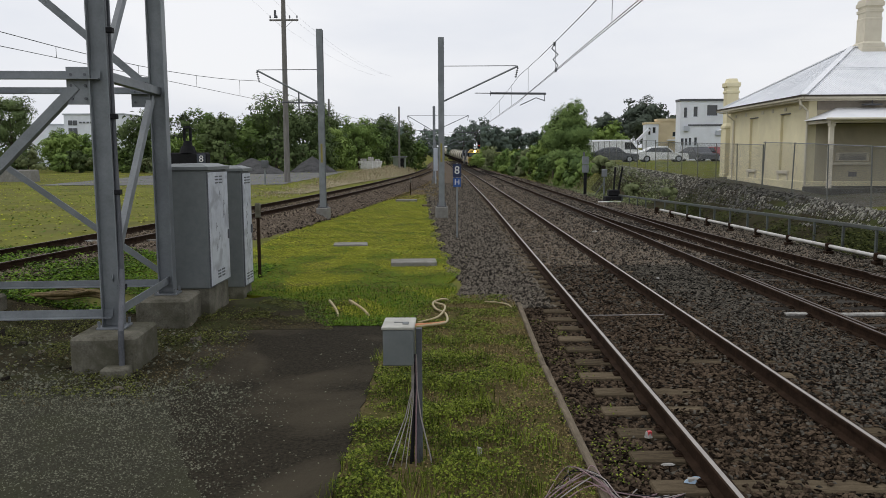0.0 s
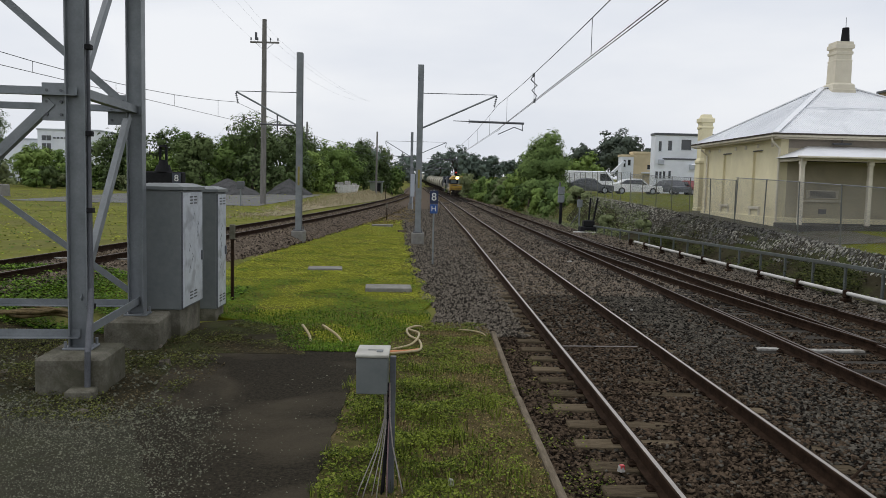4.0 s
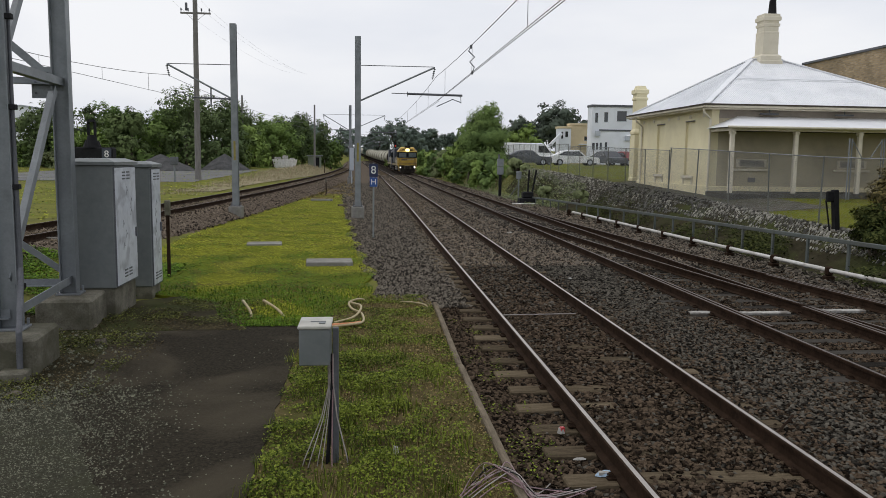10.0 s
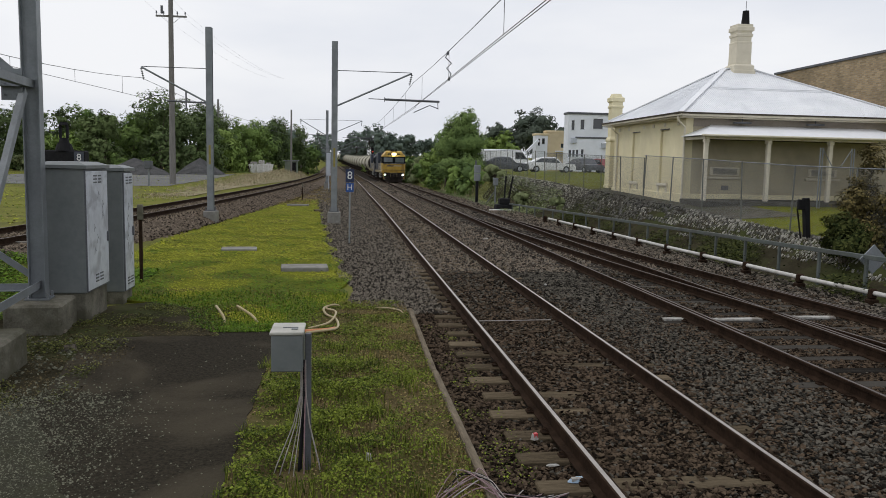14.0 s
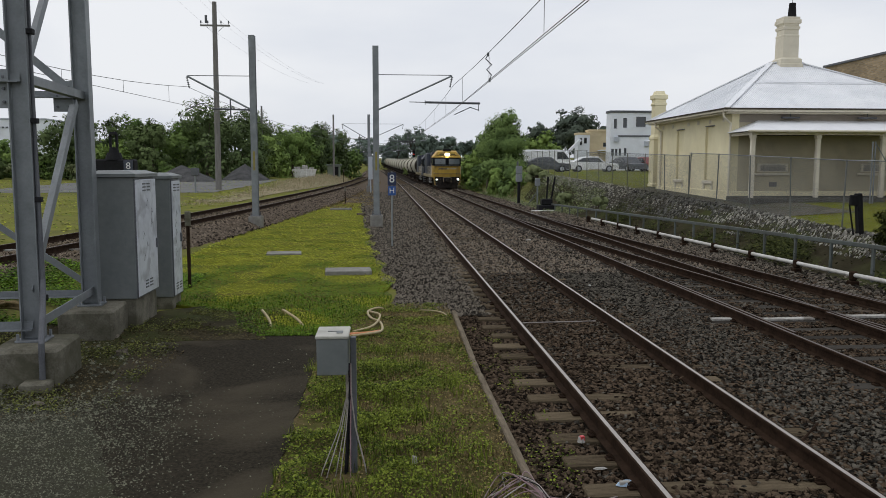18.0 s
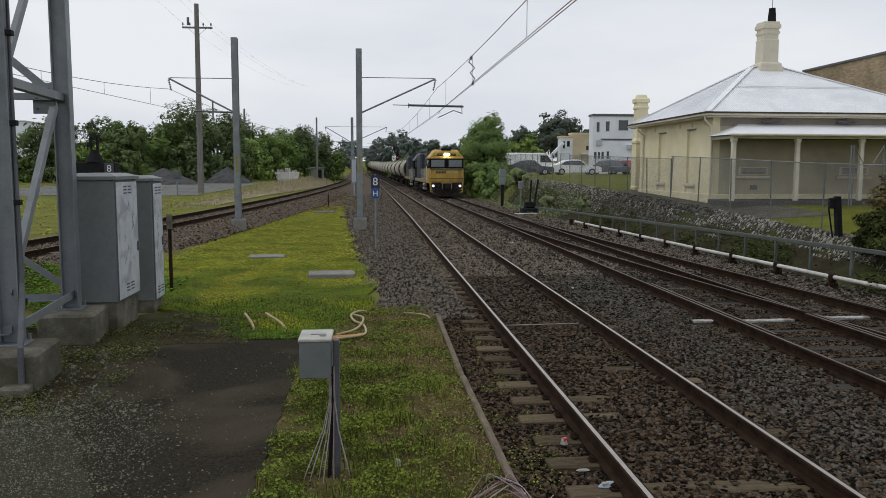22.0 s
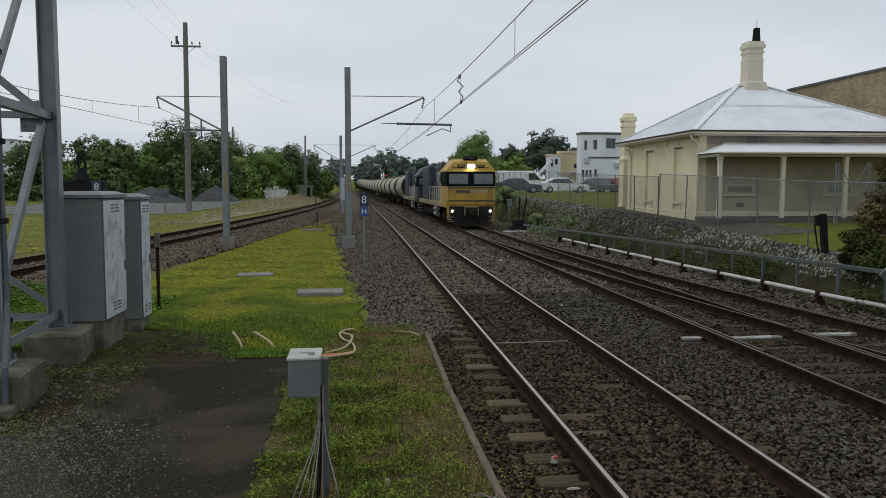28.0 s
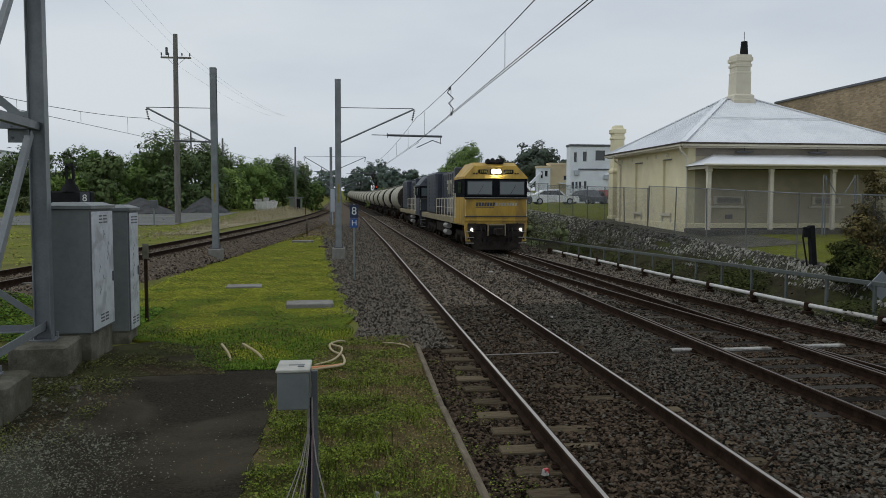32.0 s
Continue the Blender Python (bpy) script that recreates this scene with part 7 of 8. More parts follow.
        for k in range(3):
            q = Shape()
            zz, xx = 0.5 + 0.27 * k, sx * (1.3 - 0.07 * k)
            q.add([(xx, 0.215, zz), (xx - sx * 0.22, 0.215, zz + 0.2), (xx - sx * 0.22, 0.215, zz + 0.31), (xx, 0.215, zz + 0.11), (xx, 0.235, zz), (xx - sx * 0.22, 0.235, zz + 0.2), (xx - sx * 0.22, 0.235, zz + 0.31), (xx, 0.235, zz + 0.11)],
                  [(0, 1, 2, 3), (4, 5, 6, 7), (0, 1, 5, 4), (1, 2, 6, 5), (2, 3, 7, 6), (3, 0, 4, 7)])
            part("warning_stripe", q, "black", plate)
        for k in range(3):
            q = Shape()
            q.box(sx * 1.2 - 0.18, sx * 1.2 + 0.18, 0.14, 0.3, 0.35 + 0.27 * k, 0.39 + 0.27 * k, 0.006)
            part("step", q, "locogrey", t)
    s = Shape()
    s.box(-0.42, 0.42, 0.1, 0.5, 0.72, 1.28, 0.03)
    bb = part("buffer_block", s, "underside", t)
    for xa, xb, za, zb in ((-0.42, 0.42, 1.22, 1.28), (-0.42, -0.36, 0.72, 1.22), (0.36, 0.42, 0.72, 1.22)):
        s = Shape()
        s.box(xa, xb, 0.085, 0.11, za, zb, 0.008)
        part("block_rim", s, "sill", bb)
    s = Shape()
    s.box(-0.3, 0.3, 0.07, 0.11, 0.78, 1.16, 0.02)
    part("coupler_pocket", s, "black", bb)
    for x0, x1 in ((-1.3, -0.45), (0.45, 1.3)):
        s = Shape()
        s.box(x0, x1, 0.2, 0.5, 0.95, 1.3, 0.03)
        part("pilot_beam", s, "underside", t)
    s = Shape()
    s.box(-0.16, 0.16, -0.35, 0.2, 0.78, 1.08, 0.05)
    s.box(-0.1, 0.2, -0.5, -0.3, 0.74, 1.12, 0.04)
    part("coupler", s, "underside", t)
    for x in (-0.7, -0.52, 0.52, 0.7):
        s = Shape()
        s.sweep([(x, 0.22, 1.15), (x, 0.02, 0.95), (x * 0.95, 0.0, 0.6), (x * 0.9, 0.1, 0.45)], 0.03, 6)
        part("brake_hose", s, "black", t)
    # hoods behind the cab
    s = Shape()
    s.box(-1.08, 1.08, 4.35, 12.2, 1.52, 4.0, 0.09)
    part("engine_hood", s, "navy", t, "dark blue engine hood")
    s = Shape()
    s.box(-1.42, 1.42, 3.62, 4.3, 1.52, 4.1, 0.06)
    part("equipment_locker", s, "navy", t)
    s = Shape()
    s.box(-1.1, 1.1, 4.9, 6.6, 2.6, 3.3, 0.02)
    part("grey_panel", s, "locogrey", t)
    s = Shape()
    s.box(-1.44, 1.44, 12.25, 17.4, 1.53, 4.15, 0.12)
    part("radiator_hood", s, "navy", t)
    s = Shape()
    s.box(-0.97, 0.97, 17.5, 21.2, 1.53, 3.9, 0.08)
    part("rear_hood", s, "navy", t)
    for k in range(5):
        for x in (-1.095, 1.095):
            s = Shape()
            s.box(x - 0.012, x + 0.012, 5.0 + k * 1.45, 6.2 + k * 1.45, 1.7, 2.55, 0.008)
            part("hood_door", s, "locogrey" if k in (1, 2) else "navy", t)
    for sx in (-1, 1):
        for k in range(9):
            s = Shape()
            s.box(*sorted((sx * 1.082, sx * 1.098)), 4.7 + 0.83 * k, 4.73 + 0.83 * k, 2.6, 3.9)
            part("hood_seam", s, "underside", t)
        for k in range(3):
            s = Shape()
            for q in range(7):
                s.box(*sorted((sx * 1.442, sx * 1.462)), 12.7 + 1.5 * k, 13.8 + 1.5 * k, 2.0 + 0.24 * q, 2.12 + 0.24 * q)
            part("radiator_louvre", s, "navy", t)
        # paler grey strip along the top edge of the hood
        s = Shape()
        s.box(*sorted((sx * 0.90, sx * 1.04)), 4.4, 12.1, 3.985, 4.02)
        part("hood_edge", s, "locogrey", t, "paler grey hood edge")
        s = Shape()
        for q, (ya, yb, za, zb) in enumerate(((7.2, 7.5, 2.75, 3.55), (7.5, 8.1, 3.35, 3.55), (8.1, 8.4, 2.75, 3.55), (8.8, 9.1, 2.75, 3.55), (9.1, 9.6, 3.35, 3.55), (9.1, 9.6, 3.0, 3.15))):
            s.box(*sorted((sx * 1.083, sx * 1.092)), ya, yb, za, zb)
        part("hood_mark", s, "tank", t, "pale worn block mark")
    for y in (6.5, 9.0, 15.0):
        s = Shape()
        s.cyl((0, y, 3.9), (0, y, 4.18), 0.55, n=18)
        part("roof_fan", s, "underside", t)
    s = Shape()
    s.box(-0.4, 0.42, 0.75, 1.15, 4.08, 4.32, 0.05)
    for k in range(4):
        s.cyl((-0.33 + 0.22 * k, 0.62, 4.3 + 0.03 * (k % 2)), (-0.33 + 0.22 * k, 1.15, 4.3), 0.1, 0.05, n=10)
    part("horn_cluster", s, "black", roof)
    for x in (-1.43, 1.43):
        s = Shape()
        s.box(x - 0.012, x + 0.012, 3.7, 4.25, 2.5, 3.2, 0.004)
        part("pale_panel", s, "tank", t, "pale lettered panel")
        for zb in (2.62, 2.8, 2.98):
            b = Shape()
            b.box(x * 1.009 - 0.006, x * 1.009 + 0.006, 3.78, 4.17, zb, zb + 0.07)
            part("letter_bar", b, "navy", t)
        s = Shape()
        s.box(x - 0.014, x + 0.014, 0.7, 3.5, 1.26, 1.5, 0.004)
        part("grime_sill", s, "sill", nose)
        s = Shape()
        s.sweep([(x * 1.03, 2.9, 1.5), (x * 1.05, 2.9, 2.75), (x * 1.05, 3.35, 2.75), (x * 1.03, 3.35, 1.5)], 0.02, 6)
        part("door_handrail", s, "creamtrim", nose)
    # handrails along the walkway
    for x in (-1.38, 1.38):
        r = Shape()
        for y in [4.4 + 1.3 * k for k in range(7)]:
            r.cyl((x, y, 1.5), (x, y, 2.5), 0.018, n=6)
        r.cyl((x, 4.4, 2.5), (x, 12.2, 2.5), 0.018, n=6)
        r.cyl((x, 4.4, 2.0), (x, 12.2, 2.0), 0.014, n=6)
        part("handrail", r, "creamtrim", t, "pale handrail")
        for y in (3.75, 4.2):
            r = Shape()
            r.cyl((x + 0.06 * (1 if x > 0 else -1), y, 1.3), (x + 0.06 * (1 if x > 0 else -1), y, 2.8), 0.02, n=6)
            part("grab_rail", r, "creamtrim", t)
    s = Shape()
    s.cyl((0, 8.2, 0.72), (0, 13.4, 0.72), 0.55, n=16)
    s.box(-1.25, 1.25, 8.2, 13.4, 0.45, 1.15, 0.12)
    part("fuel_tank", s, "underside", t)
    for z in (0.62, 0.98):
        s = Shape()
        s.cyl((-1.33, 6.6, z), (-1.33, 8.1, z), 0.15, n=12)
        part("air_tank", s, "locogrey", t)
    bogie("bogie", 3.6, 3, t)
    bogie("bogie", 17.8, 3, t)
    return t


def hopper_wagon():
    """A bulk cement wagon: a ribbed barrel with hopper bottoms on two bogies."""
    L = 16.1
    t = thing("tank_wagon", 0, 0, 0, "pale grimy bulk tank wagon with ribbed barrel", "tank wagon", "tank wagons")
    s = Shape()
    n = 20
    def rg(y, r, zc, k=1.0):
        return [(r * math.sin(2 * math.pi * i / n), y, zc + k * r * math.cos(2 * math.pi * i / n)) for i in range(n)]
    s.loft([rg(2.4, 1.44, 2.58), rg(2.9, 1.48, 2.56), rg(L / 2, 1.5, 2.55), rg(L - 2.7, 1.48, 2.56), rg(L - 2.2, 1.44, 2.58)])
    barrel = part("barrel", s, "tank", t, smooth=True)
    # near-black ends: the shade in the gap between wagons put into their colour
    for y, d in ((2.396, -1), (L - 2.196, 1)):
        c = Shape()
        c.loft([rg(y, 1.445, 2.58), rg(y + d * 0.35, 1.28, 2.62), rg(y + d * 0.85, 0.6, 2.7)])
        part("end_cap", c, "underside", barrel, "barrel end darkened for the shaded gap", smooth=True)
    for k, y in enumerate((3.2, 6.4, 9.8, 13.0)):
        r = Shape()
        r.loft([rg(y - 0.05, 1.515, 2.555), rg(y + 0.05, 1.515, 2.555)], cap=True)
        part("rib", r, "tank", barrel)
    s = Shape()
    for x in (-0.55, 0.55):
        s.box(x - 0.1, x + 0.1, 0.5, L - 0.5, 1.02, 1.3, 0.02)
    s.box(-1.35, 1.35, 0.4, 0.7, 1.0, 1.35, 0.02)
    s.box(-1.35, 1.35, L - 0.7, L - 0.4, 1.0, 1.35, 0.02)
    part("underframe", s, "underside", t)
    for y in (5.3, 8.05, 10.8):
        h = Shape()
        h.loft([[(-1.0, y - 0.95, 1.7), (1.0, y - 0.95, 1.7), (1.0, y + 0.95, 1.7), (-1.0, y + 0.95, 1.7)], [(-0.25, y - 0.25, 0.62), (0.25, y - 0.25, 0.62), (0.25, y + 0.25, 0.62), (-0.25, y + 0.25, 0.62)]])
        part("hopper", h, "tank", t)
    # struts coloured dark too, so that the gap stays shaded
    for y in (0.62, L - 0.62):
        for x in (-1.25, 1.25):
            h = Shape()
            h.beam((x, y, 1.3), (x * 0.8, y + (0.5 if y < 5 else -0.5), 2.4), 0.1, 0.1)
            part("end_strut", h, "underside", t)
    c = Shape()
    c.box(-0.45, 0.45, 2.0, L - 2.0, 4.06, 4.10)
    part("roof_walkway", c, "galvdark", t)
    for y in (4.2, 8.05, 11.9):
        c = Shape()
        c.cyl((0, y, 3.95), (0, y, 4.2), 0.32, n=12)
        part("hatch", c, "tank", t)
    s = Shape()
    s.box(-0.14, 0.14, -0.1, 0.5, 0.78, 1.05, 0.03)
    s.box(-0.14, 0.14, L - 0.5, L + 0.1, 0.78, 1.05, 0.03)
    part("coupler", s, "underside", t)
    bogie("bogie", 2.4, 2, t)
    bogie("bogie", L - 2.4, 2, t)
    return t


SIZE = 0.94
PITCH = 16.5 * SIZE
loco_front = locomotive("yellow and dark blue diesel locomotive with lit headlights", True)
loco_rear = locomotive("second dark blue diesel locomotive behind the leading one", False, "navy")
first_wagon = hopper_wagon()
for me in {c.data.name: c.data for v in (loco_front, loco_rear, first_wagon) for c in v.children_recursive}.values():
    me.transform(Matrix.Diagonal((SIZE * 1.06, SIZE, SIZE, 1)))
wagons = [first_wagon] + [copy_thing(first_wagon, pose(0, 0, 0)) for _ in range(14)]


def motions():
    """The train rolls towards the camera, slowing down; each vehicle follows the line."""
    for ob, off, length in [(loco_front, 0.0, 22.0 * SIZE), (loco_rear, 22.6 * SIZE, 22.0 * SIZE)] + [(w, 45.4 * SIZE + PITCH * k, 16.1 * SIZE) for k, w in enumerate(wagons)]:
        rows = []
        for k in range(33):
            y = np.polyval(SPEED, k) + off
            xa, xb = float(train_line(y + 3)), float(train_line(y + length - 3))
            za, zb = float(climb(y + 3)), float(climb(y + length - 3))
            turn = math.degrees(math.atan2(xa - xb, length - 6))
            rise = math.degrees(math.atan2(zb - za, length - 6))
            x0 = xa + (xa - xb) / (length - 6) * 3
            m = pose(x0 + 0.14, y, za - (zb - za) / (length - 6) * 3, rise, 0, turn)
            rows.append((float(k), m))
        walk(ob, rows)


SPEED = np.polyfit([0, 2, 6, 10, 13, 17, 21, 25, 28, 29.5, 32], [174, 162, 141, 119, 105, 85.5, 69, 55.2, 45.4, 40.9, 34.2], 3)


# ---- trees ----
def tree(name, x, y, lobes, leaf, count, mat, label, trunk=0.2, z0=None, droop=0.0, group=""):
    """Trunk with limbs, and a crown of leaf clumps in uneven lobes."""
    zg = float(land(x, y)) if z0 is None else z0
    t = thing(name, x, y, zg, label, "tree", group)
    top = max(l[2] for l in lobes)
    s = Shape()
    s.cyl((0, 0, -0.3), (0.1, 0, top * 0.45), trunk, trunk * 0.7, n=8)
    rnd = random.Random(int(x * 7 + y))
    for l in lobes[:8]:
        s.cyl((0.1 * rnd.random(), 0, top * rnd.uniform(0.25, 0.42)), (l[0] * 0.85, l[1] * 0.85, l[2]), trunk * 0.45, trunk * 0.12, n=6)
    part("trunk", s, "bark", t)
    part("crown", crown("crown", lobes, count, leaf, mat, droop), None, t)
    return t


def lobes_for(seed, rx, ry, h, n, low=0.25):
    rnd = random.Random(seed)
    out = []
    for k in range(n):
        a, q = rnd.uniform(0, 6.283), rnd.uniform(0.1, 1) ** 0.6
        z = h * rnd.uniform(low, 0.9)
        k2 = 1 - 0.55 * max(0, (z / h - 0.55) / 0.45)
        s = rnd.uniform(0.28, 0.45)
        out.append((rx * 0.7 * q * math.cos(a) * k2, ry * 0.7 * q * math.sin(a) * k2, z, rx * s, ry * s, h * s * 0.6))
    return out


# the bank beside the main line
tree("tree", 10.6, 70, [(0.2, 0, 5.3, 0.95, 1.2, 0.9), (-0.3, 0.2, 4.3, 1.45, 1.6, 1.1), (0.4, -0.2, 3.2, 1.4, 1.9, 1.2), (-1.1, 0.3, 2.9, 1.5, 1.8, 1.2), (0.6, 0, 2.1, 1.1, 1.4, 1.1), (0.0, -1.2, 1.2, 1.5, 1.5, 1.0), (-1.3, -1.0, 0.9, 1.3, 1.6, 1.0)], 0.10, 26000, "leafbank", "tall bushy green tree on the bank", 0.25)
for k, (x, y, r, h) in enumerate(((9.7, 76, 1.8, 5.3), (9.6, 82, 1.9, 4.7), (9.7, 89, 2.0, 4.0), (9.6, 97, 2.0, 3.3), (9.4, 107, 2.2, 3.2), (9.2, 119, 2.4, 3.4), (8.6, 132, 2.6, 3.8), (7.9, 147, 2.8, 4.2), (10.3, 64.5, 1.3, 1.8), (9.6, 67.5, 1.2, 2.1), (10.4, 60.5, 1.0, 1.2), (10.9, 57.0, 0.9, 1.0), (9.5, 62.5, 0.8, 1.1), (6.6, 168, 3.2, 4.8))):
    tree("shrub_tree", x, y, lobes_for(k + 40, r, r * 1.5, h, 14, 0.08), 0.122, 7600, ("leafbank", "leafbright", "leafmid", "leafolive")[k % 4], "dense green shrubby tree along the railway bank", 0.12, group="bank trees")

# the wood across the yard: x, y, spread, height, kind
WOOD = ((-62, 104, 5, 9.5, 0), (-56, 100, 4, 9.0, 0), (-52, 108, 3.5, 5.5, 1), (-47, 96, 3.2, 4.6, 2), (-44, 100, 3, 3.2, 1), (-41, 98, 2.8, 2.6, 0), (-38.5, 97, 2.6, 3.0, 1),
        (-36, 92, 3.0, 6.6, 0), (-33, 94, 3.2, 6.8, 0), (-30.5, 88, 3.0, 5.2, 2), (-28.5, 95, 3.0, 6.4, 1), (-26, 90, 3.0, 6.0, 0), (-23.5, 94, 3.4, 6.6, 1), (-20.5, 92, 4.6, 8.4, 0), (-17.5, 96, 3.6, 7.0, 0),
        (-15.2, 100, 3.4, 5.2, 2), (-16.2, 124, 3.0, 6.6, 2), (-13.2, 127, 3.2, 6.8, 1), (-10.6, 130, 3.0, 7.6, 1), (-8.4, 134, 2.8, 7.4, 0), (-6.4, 139, 2.6, 6.2, 1), (-20, 120, 5, 8.5, 0), (-30, 122, 5, 7.5, 0), (-12, 128, 4.5, 8.0, 0), (-27, 106, 4.6, 8.4, 0), (-22.5, 108, 4.6, 8.8, 0), (-18, 110, 4.4, 8.4, 0), (-13.2, 112, 3.6, 6.8, 1), (-33, 108, 4.6, 8.0, 0))
for k, (x, y, r, h, kind) in enumerate(WOOD):
    mat = ("leafdark", "leafmid", "leafbright", "leafolive")[kind]
    tree("tree", x, y, lobes_for(k * 3 + 1, r * 1.15, r, h, 26, 0.08), 0.145, 8000, mat, "leafy %s tree in the wood across the yard" % ("dark green", "mid green", "bright green", "olive green")[kind], 0.2, group="wood across the yard")
# low scrub at the foot of the wood
for k in range(22):
    rnd = random.Random(k + 500)
    x, y = -60 + 2.4 * k, 90 + rnd.uniform(-2, 4)
    if x < -15:
        tree("scrub", x, y, lobes_for(k + 300, 2.2, 1.6, rnd.uniform(1.6, 2.8), 9, 0.1), 0.13, 3400, ("leafmid", "leafdark", "leafolive")[k % 3], "low green scrub at the foot of the wood", 0.06, group="scrub below the wood")

# far trees at the end of the line
for k, (x, y, r, h) in enumerate(((-1, 320, 6, 9.0), (4.5, 318, 6, 12.4), (11, 322, 7, 13.6), (16.5, 330, 6, 11.6), (21, 325, 6, 8.8), (27, 330, 6, 9.6), (38, 340, 7, 9), (-10, 310, 7, 11), (-20, 290, 8, 11), (-31, 285, 8, 11.5), (52, 330, 8, 12), (64, 320, 9, 14), (77, 320, 12, 19), (95, 330, 9, 15))):
    tree("far_tree", x, y, lobes_for(k + 70, r, r, h, 22 if x < 50 else 34, 0.12 if x < 50 else 0.3), 0.36 if x < 50 else 0.55, 5800 if x < 50 else 9500, "leafhazed" if x < 50 else "leafgum", "distant dark gum tree", 0.4, group="far trees")
for k, (x, y, h) in enumerate(((14.5, 96, 4.6), (17.5, 97, 4.2), (20, 98, 4.8))):
    tree("shrub_tree", x, y, lobes_for(k + 620, 2.2, 2.0, h, 12, 0.2), 0.15, 4500, "leafbright", "bright green feathery shrub behind the car park", 0.1, group="car park shrubs")


# ---- loose stones and grass ----
def scatter(n, x0, x1, y0, y1, near=1.0):
    """Random places, denser towards y0."""
    y = y0 + (y1 - y0) * RNG.uniform(0, 1, n) ** near
    return np.c_[RNG.uniform(x0, x1, n), y]


def off_rails(p, z_ok=0.075):
    keep = np.ones(len(p), bool)
    for line in (near_line, train_line, siding):
        for o in (-0.7525, 0.7525):
            keep &= np.abs(p[:, 0] - line(p[:, 1]) - o) > z_ok
    return p[keep]


def stones_thing(name, p, z, size, mat, label):
    return tagged(part(name, stones(name, p, z, size, mat), None), label, kind="stuff")


def grit_thing(name, p, z, size, mat, label):
    return tagged(part(name, grit(name, p, z, size, mat), None), label, kind="stuff")


def grass_thing(name, p, z, h, w, mat, label, lean=0.6):
    return tagged(part(name, blades(name, p, z, h, w, mat, lean), None), label, kind="stuff")


def clumped(p, f, cut, ox=0.0):
    v = np.array([noise.noise((a * f + ox, b * f, 1.7)) for a, b in p]) + RNG.normal(0, 0.12, len(p))
    return p[v > cut]


def leaf_thing(name, p, z, h, size, mat, label, lay=0.45):
    return tagged(part(name, clover(name, p, z, h, size, mat, lay), None), label, kind="stuff")


def on_bearer(p):
    """True where a stone would lie on top of a bared sleeper."""
    out, over = np.zeros(len(p), bool), np.zeros(len(p), bool)
    patch = np.array([noise.noise((a * 0.9, b * 0.7, 12.0)) for a, b in p]) + RNG.normal(0, 0.08, len(p))
    for name, line, half in (("near_track", near_line, 1.22), ("main_track", train_line, 1.22), ("siding_track", lambda y: siding(y) + 0.35, 1.5)):
        ys = np.array(BEARERS[name])
        k = np.clip(np.searchsorted(ys, p[:, 1]), 1, len(ys) - 1)
        d = np.minimum(np.abs(p[:, 1] - ys[k]), np.abs(p[:, 1] - ys[k - 1]))
        dx = p[:, 0] - line(p[:, 1])
        on = (d < 0.125) & (np.abs(dx) < half)
        if name == "near_track":
            bare = np.where(dx < -0.75, 0.5, np.where(np.abs(dx) < 0.75, 0.10 - 0.28 * np.clip(p[:, 1] - 5.6, 0, 1.6), -0.2))
        else:
            bare = np.where(np.abs(dx) < 0.75, 0.30, 0.12)
        out |= on & (patch < bare)
        over |= on & (patch >= bare)
    return out, over


def bed_stones(p, z, size, label, low=0.35):
    """Brown stones in the tracks, greyer ones between them, mixed without a border."""
    gone, over = on_bearer(p)
    z = (z + 0.016 * over - 0.035 * (p[:, 0] < near_line(p[:, 1]) - 0.8))[~gone]
    p = p[~gone]
    brown = 0.9 - low * np.exp(-((p[:, 0] - 4.65) / 0.85) ** 2) * 1.9 - 0.55 * smooth(9.5, 20, p[:, 1])
    pick = RNG.uniform(size=len(p)) < brown
    for q, zq, mat in ((p[pick], z[pick], "stone"), (p[~pick], z[~pick], "stonegrey")):
        stones_thing("ballast_stones", q, zq + RNG.uniform(-.4, .3, len(q)) * size, size, mat, label)


def packed(x0, x1, y0, y1, gap):
    """Closely packed places: a shaken grid, with every other row set over."""
    xs, ys = np.arange(x0, x1, gap), np.arange(y0, y1, gap * 0.85)
    X, Y = np.meshgrid(xs, ys)
    X = X + (np.arange(len(ys)) % 2)[:, None] * gap / 2
    return np.c_[X.ravel(), Y.ravel()] + RNG.uniform(-0.33, 0.33, (X.size, 2)) * gap


p = packed(1.62, 8.8, 3.9, 13, 0.0365)
bed_stones(off_rails(p[p[:, 0] < 0.75 * p[:, 1] + 0.4]), -0.160, 0.0245, "broken ballast stones between the rails")
bed_stones(off_rails(packed(1.7, 9.6, 13, 18, 0.052)), -0.163, 0.032, "grey-brown broken ballast stones between the tracks")
p = off_rails(packed(1.7, 9.6, 18, 26, 0.062))
gone, over = on_bearer(p)
p = p[~gone]
k = RNG.uniform(size=len(p)) < 0.5
for q, mt in ((p[k], "stonebrown"), (p[~k], "stonepale")):
    grit_thing("ballast_stones", q, -0.160 + RNG.uniform(-.016, .012, len(q)), 0.042, mt, "grey-brown ballast stones between the tracks")
p = off_rails(packed(0.6, 9.6, 26, 62, 0.098))
gone, over = on_bearer(p)
p = p[~gone]
k = RNG.uniform(size=len(p)) < 0.45
for q, mt in ((p[k], "stonebrown"), (p[~k], "stonepale")):
    tagged(part("ballast_stones", grit("ballast_stones", q, -0.165 + RNG.uniform(-.02, .012, len(q)), 0.048, mt), None), "ballast stones further up the line", kind="stuff")
p = off_rails(packed(0.4, 8.6, 62, 112, 0.17))
p[:, 0] += bend(p[:, 1])
k = RNG.uniform(size=len(p)) < 0.45
